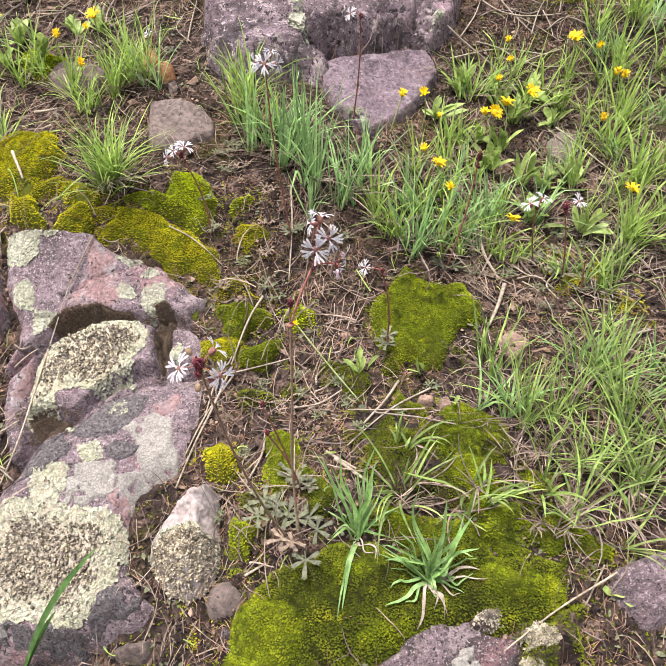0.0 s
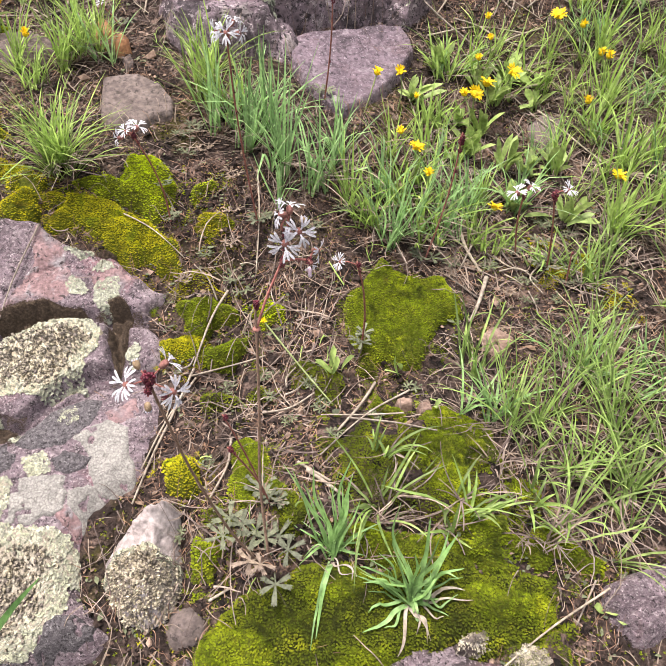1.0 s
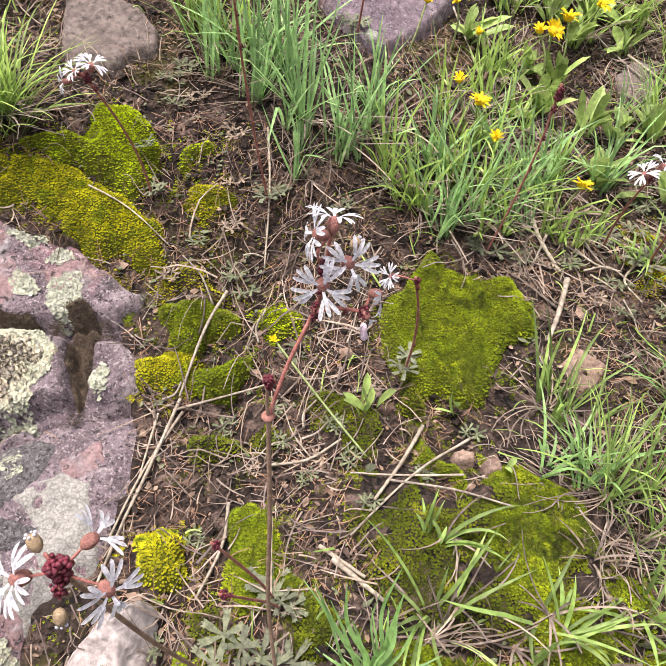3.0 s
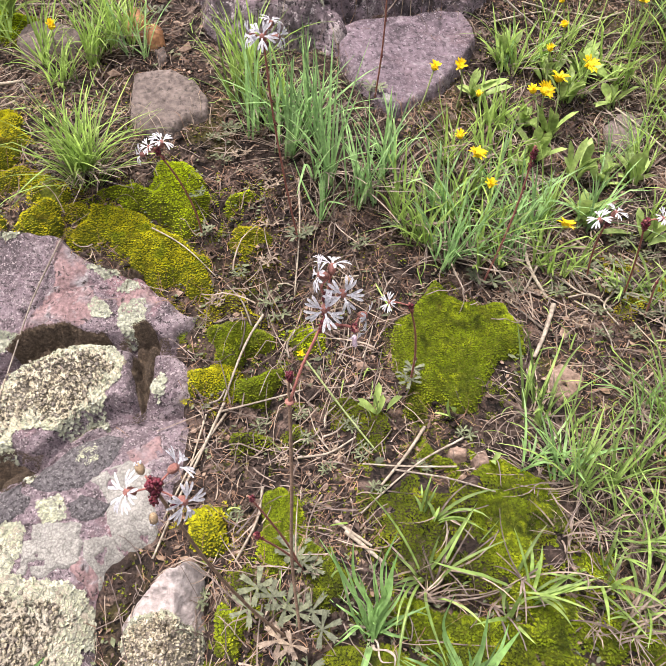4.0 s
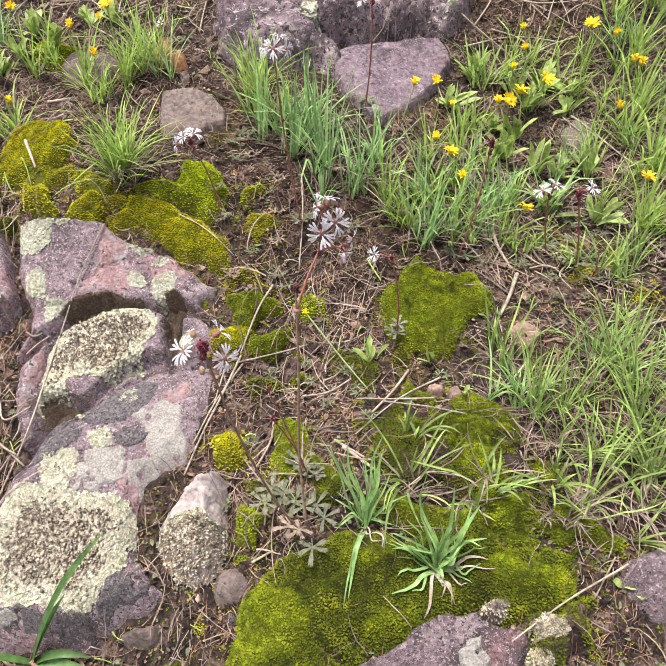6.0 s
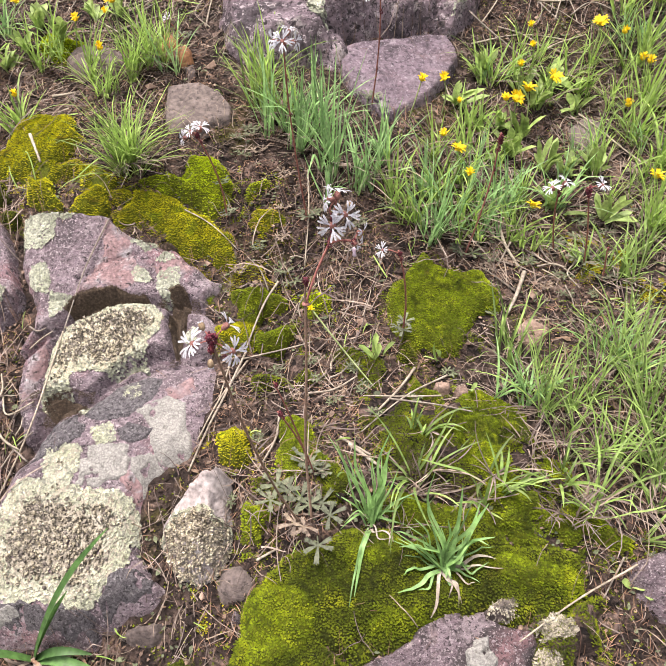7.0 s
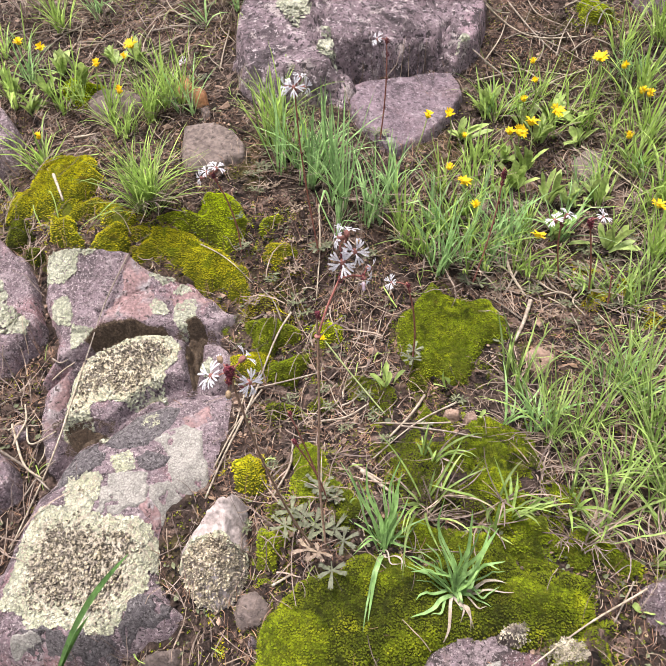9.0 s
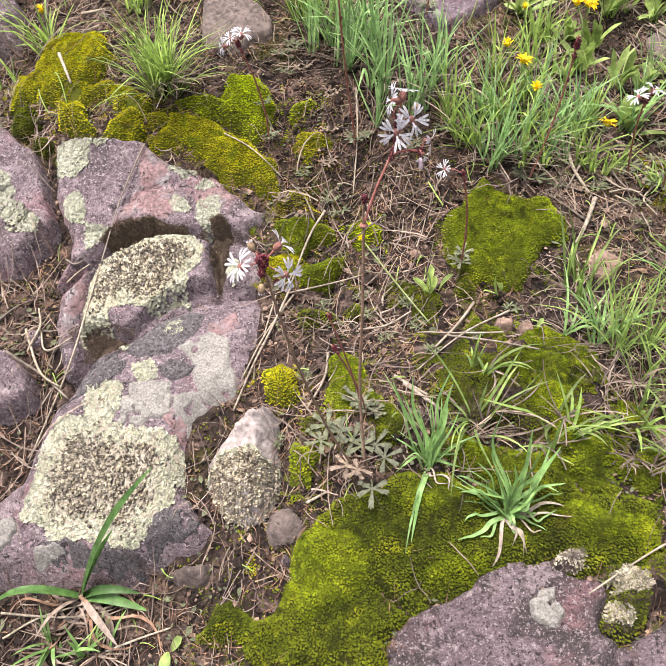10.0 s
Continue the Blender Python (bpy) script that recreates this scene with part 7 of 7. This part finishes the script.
for pts, r in [
    ([(-0.329, 0.703), (-0.292, 0.708), (-0.242, 0.701)], 0.001), ([(0.127, 0.712), (0.182, 0.735), (0.237, 0.728)], 0.0011), ([(0.177, 0.830), (0.201, 0.780), (0.226, 0.751)], 0.0013), ([(-0.270, 0.816), (-0.247, 0.776)], 0.001),
    ([(-0.057, 0.208), (-0.043, 0.213)], 0.0014), ([(-0.274, 0.322), (-0.255, 0.291), (-0.239, 0.282)], 0.0014), ([(-0.276, 0.296), (-0.255, 0.291), (-0.231, 0.274)], 0.0016),
    ([(-0.263, 0.322), (-0.254, 0.306), (-0.238, 0.318)], 0.001), ([(-0.266, 0.158), (-0.219, 0.158), (-0.189, 0.163)], 0.0012), ([(-0.263, 0.145), (-0.237, 0.158), (-0.184, 0.171)], 0.0012), ([(-0.189, 0.141), (-0.165, 0.147), (-0.144, 0.151)], 0.0012),
]:
    stalk(pts, r)

rng = np.random.default_rng(1290)
for x0, x1, y0, y1, n, turn in [(0.13, 0.34, 0.70, 0.86, 34, 0.1), (-0.25, -0.14, 0.70, 0.86, 22, 1.2), (-0.42, -0.26, 0.72, 0.84, 14, 0.2), (-0.09, 0.03, 0.33, 0.46, 14, 0.9), (0.13, 0.24, 0.38, 0.47, 14, -0.8), (-0.30, -0.24, 0.28, 0.38, 10, 0.9)]:
    for _ in range(n):
        x, y, a, half = rng.uniform(x0, x1), rng.uniform(y0, y1), rng.normal(turn, 0.7), rng.uniform(0.012, 0.04) * (1 if y0 > 0.5 else 0.5)
        bend = rng.normal(0, 0.25)
        stalk([(x - half * math.cos(a - bend), y - half * math.sin(a - bend)), (x, y), (x + half * math.cos(a + bend), y + half * math.sin(a + bend))], rng.uniform(0.0006, 0.0013), lift=0.004)

# fallen leaves
for k, (pts, hh) in enumerate([([(-0.200, 0.681), (-0.188, 0.693), (-0.175, 0.675), (-0.182, 0.656), (-0.194, 0.660)], 0.012), ([(-0.181, 0.669), (-0.163, 0.667), (-0.157, 0.647), (-0.171, 0.643)], 0.012)]):
    ob, _ = mound("dead_leaf", pts, hh, 0.01, ORANGE_LEAF, "curled rusty-brown dead leaf by the grass", "dead leaf", 0.002, 0.01, 0.0012, 0.001, (), 0.6, 60 + k, sink=0.001)

# ---- small leaf rosettes ----


def rosette(x, y, n, size, seed, mat):
    rng = np.random.default_rng(seed)
    ob = thing("leaf_rosette", (x, y, surface(x, y)), "small rosette of grey-green lobed leaves on soil" if mat is GREY_LEAF else "small rosette of faded pinkish lobed leaves", "seedling", "small leaf rosettes")
    a0 = rng.uniform(0, 6.28)
    for k in range(n):
        leaf_on(ob, (0, 0, 0.0015), a0 + 6.28 * k / n + rng.normal(0, 0.3), 0.8 * size * rng.uniform(0.7, 1.15), mat, rng.uniform(-0.05, 0.3), seed * 10 + k, 3 if size < 0.006 else 5, "leaf")


SPOTS = [(-0.093, 0.435), (-0.079, 0.459), (-0.055, 0.443), (-0.049, 0.436), (-0.060, 0.467), (-0.030, 0.364), (-0.054, 0.355), (-0.026, 0.344), (-0.005, 0.334), (-0.011, 0.323), (0.012, 0.333), (0.050, 0.322), (-0.057, 0.492), (-0.033, 0.485), (-0.112, 0.499), (-0.095, 0.537), (-0.084, 0.542), (-0.105, 0.556), (0.167, 0.523), (0.215, 0.505), (0.228, 0.511), (0.230, 0.487), (0.203, 0.481), (0.154, 0.459), (0.140, 0.458), (0.181, 0.445), (0.203, 0.420), (0.183, 0.422), (0.269, 0.556)]
for k, (x, y) in enumerate(SPOTS):
    rosette(x, y, 3 + k % 3, 0.0085 if y > 0.42 else 0.0065, 1100 + k, GREY_LEAF if k % 4 else PINK_LEAF)
SPOTS = [(0.118, 0.451), (0.123, 0.461), (0.210, 0.500), (0.239, 0.495), (0.255, 0.514), (0.218, 0.453), (0.167, 0.429), (0.144, 0.502), (-0.093, 0.561), (-0.081, 0.571), (-0.065, 0.292), (-0.079, 0.246), (-0.038, 0.328), (0.021, 0.304), (0.005, 0.352), (0.026, 0.379), (0.078, 0.345), (0.267, 0.642), (0.241, 0.662), (0.127, 0.561), (0.161, 0.562), (0.060, 0.502), (0.033, 0.498), (0.009, 0.480), (-0.058, 0.517)]
for k, (x, y) in enumerate(SPOTS):
    rosette(x, y, 3 + k % 3, 0.009 if y > 0.45 else 0.0065, 1200 + k, GREY_LEAF if k % 3 else PINK_LEAF)

# ---- litter ----


def surface_many(x, y):
    return look_up(TOP, x, y)


def on_raised(x, y):
    return (look_up(TOP, x, y) > look_up(BARE, x, y) + 0.0025) | (inside_distance(x, y, BIG) > 0.002)


def scatter(n, seed, keep=0.15, grain=0.06, cut=-0.3):
    """Places on the visible slope, thinner on rocks and moss."""
    rng = np.random.default_rng(seed)
    n = int(n * 1.95)
    x, y = rng.uniform(-0.56, 0.50, n), rng.uniform(0.05, 0.98, n)
    ok = (fbm(x, y, grain, 3, seed) > cut) & (x > -0.24 - 0.36 * y) & (x < 0.17 + 0.42 * y)
    up = on_raised(x, y)
    ok &= ~up | (rng.random(n) < keep)
    return x[ok], y[ok], rng


def fibres(name, n, seed, lengths, widths, mat, label, keep=0.1, lift=0.003, bend=0.9, cut=-0.3, grain=0.06, drift=None, rise=0.0):
    """Loose dry fibres draped over the ground, as one heap of stuff."""
    x, y, rng = scatter(n, seed, keep, grain, cut)
    n, m = len(x), 6
    L = rng.uniform(*lengths, n) * rng.uniform(0.5, 1, n)
    a = rng.uniform(0, 6.283, n) if drift is None else rng.normal(drift, 0.7, n)
    k = rng.normal(0, bend, n)
    px, py = np.zeros((n, m)), np.zeros((n, m))
    qx, qy = x.copy(), y.copy()
    for i in range(m):
        px[:, i], py[:, i] = qx, qy
        t = a + k * (i / (m - 1) - 0.5) * 2
        qx, qy = qx + np.cos(t) * L / (m - 1), qy + np.sin(t) * L / (m - 1)
    z = surface_many(px.ravel(), py.ravel()).reshape(n, m)
    u = np.linspace(0, 1, m)
    flat = z[:, :1] * (1 - u) + z[:, -1:] * u
    z = np.maximum(z, flat) * 0.7 + z * 0.3 + rng.uniform(0.0003, lift, n)[:, None] + rise * rng.random(n)[:, None] * np.sin(np.pi * u) * L[:, None]
    w = rng.uniform(*widths, n)[:, None] * (1 - 0.5 * u)
    roll = rng.uniform(-0.8, 0.8, n)[:, None]
    sx, sy = -np.gradient(py, axis=1), np.gradient(px, axis=1)
    s = np.hypot(sx, sy) + 1e-9
    sx, sy = sx / s * w * 0.5, sy / s * w * 0.5
    verts = np.zeros((n, m, 3, 3))
    verts[:, :, 0] = np.stack([px - sx, py - sy, z - w * 0.5 * np.sin(roll)], -1)
    verts[:, :, 1] = np.stack([px, py, z + w * 0.3], -1)
    verts[:, :, 2] = np.stack([px + sx, py + sy, z + w * 0.5 * np.sin(roll)], -1)
    base = (np.arange(n) * m * 3)[:, None] + (np.arange(m - 1) * 3)[None]
    base = base.ravel()
    faces = np.concatenate([np.stack([base, base + 1, base + 4, base + 3], 1), np.stack([base + 1, base + 2, base + 5, base + 4], 1)]).tolist()
    return tagged(mesh(name, verts.reshape(-1, 3).tolist(), faces, mat), label, "litter", kind="stuff")


fibres("thatch", 34000, 1301, (0.004, 0.016), (0.0002, 0.0006), THATCH, "fine brown dead roots and grass thatch", 0.004, 0.003, 0.3)
fibres("straw_litter", 9000, 1302, (0.006, 0.030), (0.0003, 0.0009), STRAW, "pale dry straw strewn over soil", 0.004, 0.005, 0.35)
fibres("grey_straw", 3000, 1303, (0.02, 0.06), (0.0006, 0.0012), STRAW, "long dry grass stems on the slope", 0.01, 0.006, 0.3, 0.0, 0.15)
fibres("green_wisps", 600, 1304, (0.010, 0.03), (0.0007, 0.0013), GRASS, "sparse thin green grass wisps", 0.03, 0.004, 0.35, 0.05, 0.1, rise=0.35)


def crumbs(name, n, seed, size, mat, label, keep=0.1, squash=0.7, cut=-0.4):
    """Soil crumbs and grit."""
    x, y, rng = scatter(n, seed, keep, 0.05, cut)
    z = surface_many(x, y)
    n = len(x)
    r = size * rng.lognormal(-0.4, 0.5, n)
    shape = np.array([(1, 0, 0), (-1, 0, 0), (0, 1, 0), (0, -1, 0), (0, 0, 1), (0, 0, -1)], float)
    v = shape[None] * r[:, None, None] * rng.uniform(0.6, 1.2, (n, 6, 3)) + rng.normal(0, 0.25, (n, 6, 3)) * r[:, None, None]
    v[:, :, 2] *= squash
    v += np.stack([x, y, z + r * 0.2], 1)[:, None]
    tri = np.array([(0, 2, 4), (2, 1, 4), (1, 3, 4), (3, 0, 4), (2, 0, 5), (1, 2, 5), (3, 1, 5), (0, 3, 5)])
    faces = (np.arange(n)[:, None, None] * 6 + tri[None]).reshape(-1, 3).tolist()
    return tagged(mesh(name, v.reshape(-1, 3).tolist(), faces, mat, smooth=False), label, "litter", kind="stuff")


def flakes(name, n, seed, size, mat, label, keep=0.05, cut=-0.3):
    """Bits of dead leaf, cupped and tilted."""
    x, y, rng = scatter(n, seed, keep, 0.07, cut)
    z = surface_many(x, y)
    n = len(x)
    r = size * rng.lognormal(-0.3, 0.4, n)
    a = rng.uniform(0, 6.283, n)
    v = np.zeros((n, 7, 3))
    for k in range(6):
        t = a + k * 1.047
        rad = r * rng.uniform(0.5, 1.1, n) * np.where(k % 3 == 0, 1.5, 0.8)
        v[:, k + 1] = np.stack([np.cos(t) * rad, np.sin(t) * rad, rng.uniform(-0.1, 0.5, n) * r], 1)
    v += np.stack([x, y, z + 0.0012 + 0.15 * r], 1)[:, None]
    fan = np.array([(0, k + 1, (k + 1) % 6 + 1) for k in range(6)])
    faces = (np.arange(n)[:, None, None] * 7 + fan[None]).reshape(-1, 3).tolist()
    return tagged(mesh(name, v.reshape(-1, 3).tolist(), faces, mat), label, "litter", kind="stuff")


crumbs("soil_crumbs", 70000, 1311, 0.0017, SOIL, "loose dark soil crumbs and grit", 0.0)
crumbs("grit", 4000, 1312, 0.0018, TAN_STONE, "tan grit scattered on soil", 0.0)
flakes("leaf_bits", 9000, 1313, 0.0014, LITTER, "crumbled brown leaf bits", 0.0)
flakes("small_green_leaves", 5500, 1314, 0.002, GREY_LEAF, "tiny grey-green seedling leaves", 0.0, 0.0)


def moss_film():
    """Sparse moss shoots creeping over bare soil."""
    x, y, rng = scatter(26000, 1320, 0.0, 0.07, 0.1)
    z = surface_many(x, y)
    n = len(x)
    s = rng.uniform(0.0008, 0.0015, n)
    a0 = rng.uniform(0, 6.28, n)
    p = np.stack([x, y, z], 1)
    verts = np.zeros((n, 13, 3))
    verts[:, 0] = p
    up = np.array([0, -0.3, 1.0])
    for k in range(4):
        a = a0 + 1.57 * k
        out, side = np.stack([np.cos(a), np.sin(a), 0 * a], 1), np.stack([-np.sin(a), np.cos(a), 0 * a], 1)
        verts[:, 1 + 3 * k] = p + (out * 0.4 - side * 0.22) * s[:, None] + up * (s * 0.5)[:, None]
        verts[:, 2 + 3 * k] = p + (out * 0.4 + side * 0.22) * s[:, None] + up * (s * 0.5)[:, None]
        verts[:, 3 + 3 * k] = p + out * (s * 0.8)[:, None] + up * (s * 0.9)[:, None]
    faces = (np.arange(n)[:, None, None] * 13 + np.array([(0, 1 + 3 * k, 3 + 3 * k, 2 + 3 * k) for k in range(4)])[None]).reshape(-1, 4).tolist()
    tagged(mesh("moss_film", verts.reshape(-1, 3).tolist(), faces, MOSS_MID, smooth=False), "thin olive moss creeping over soil", "moss", kind="stuff")


moss_film()
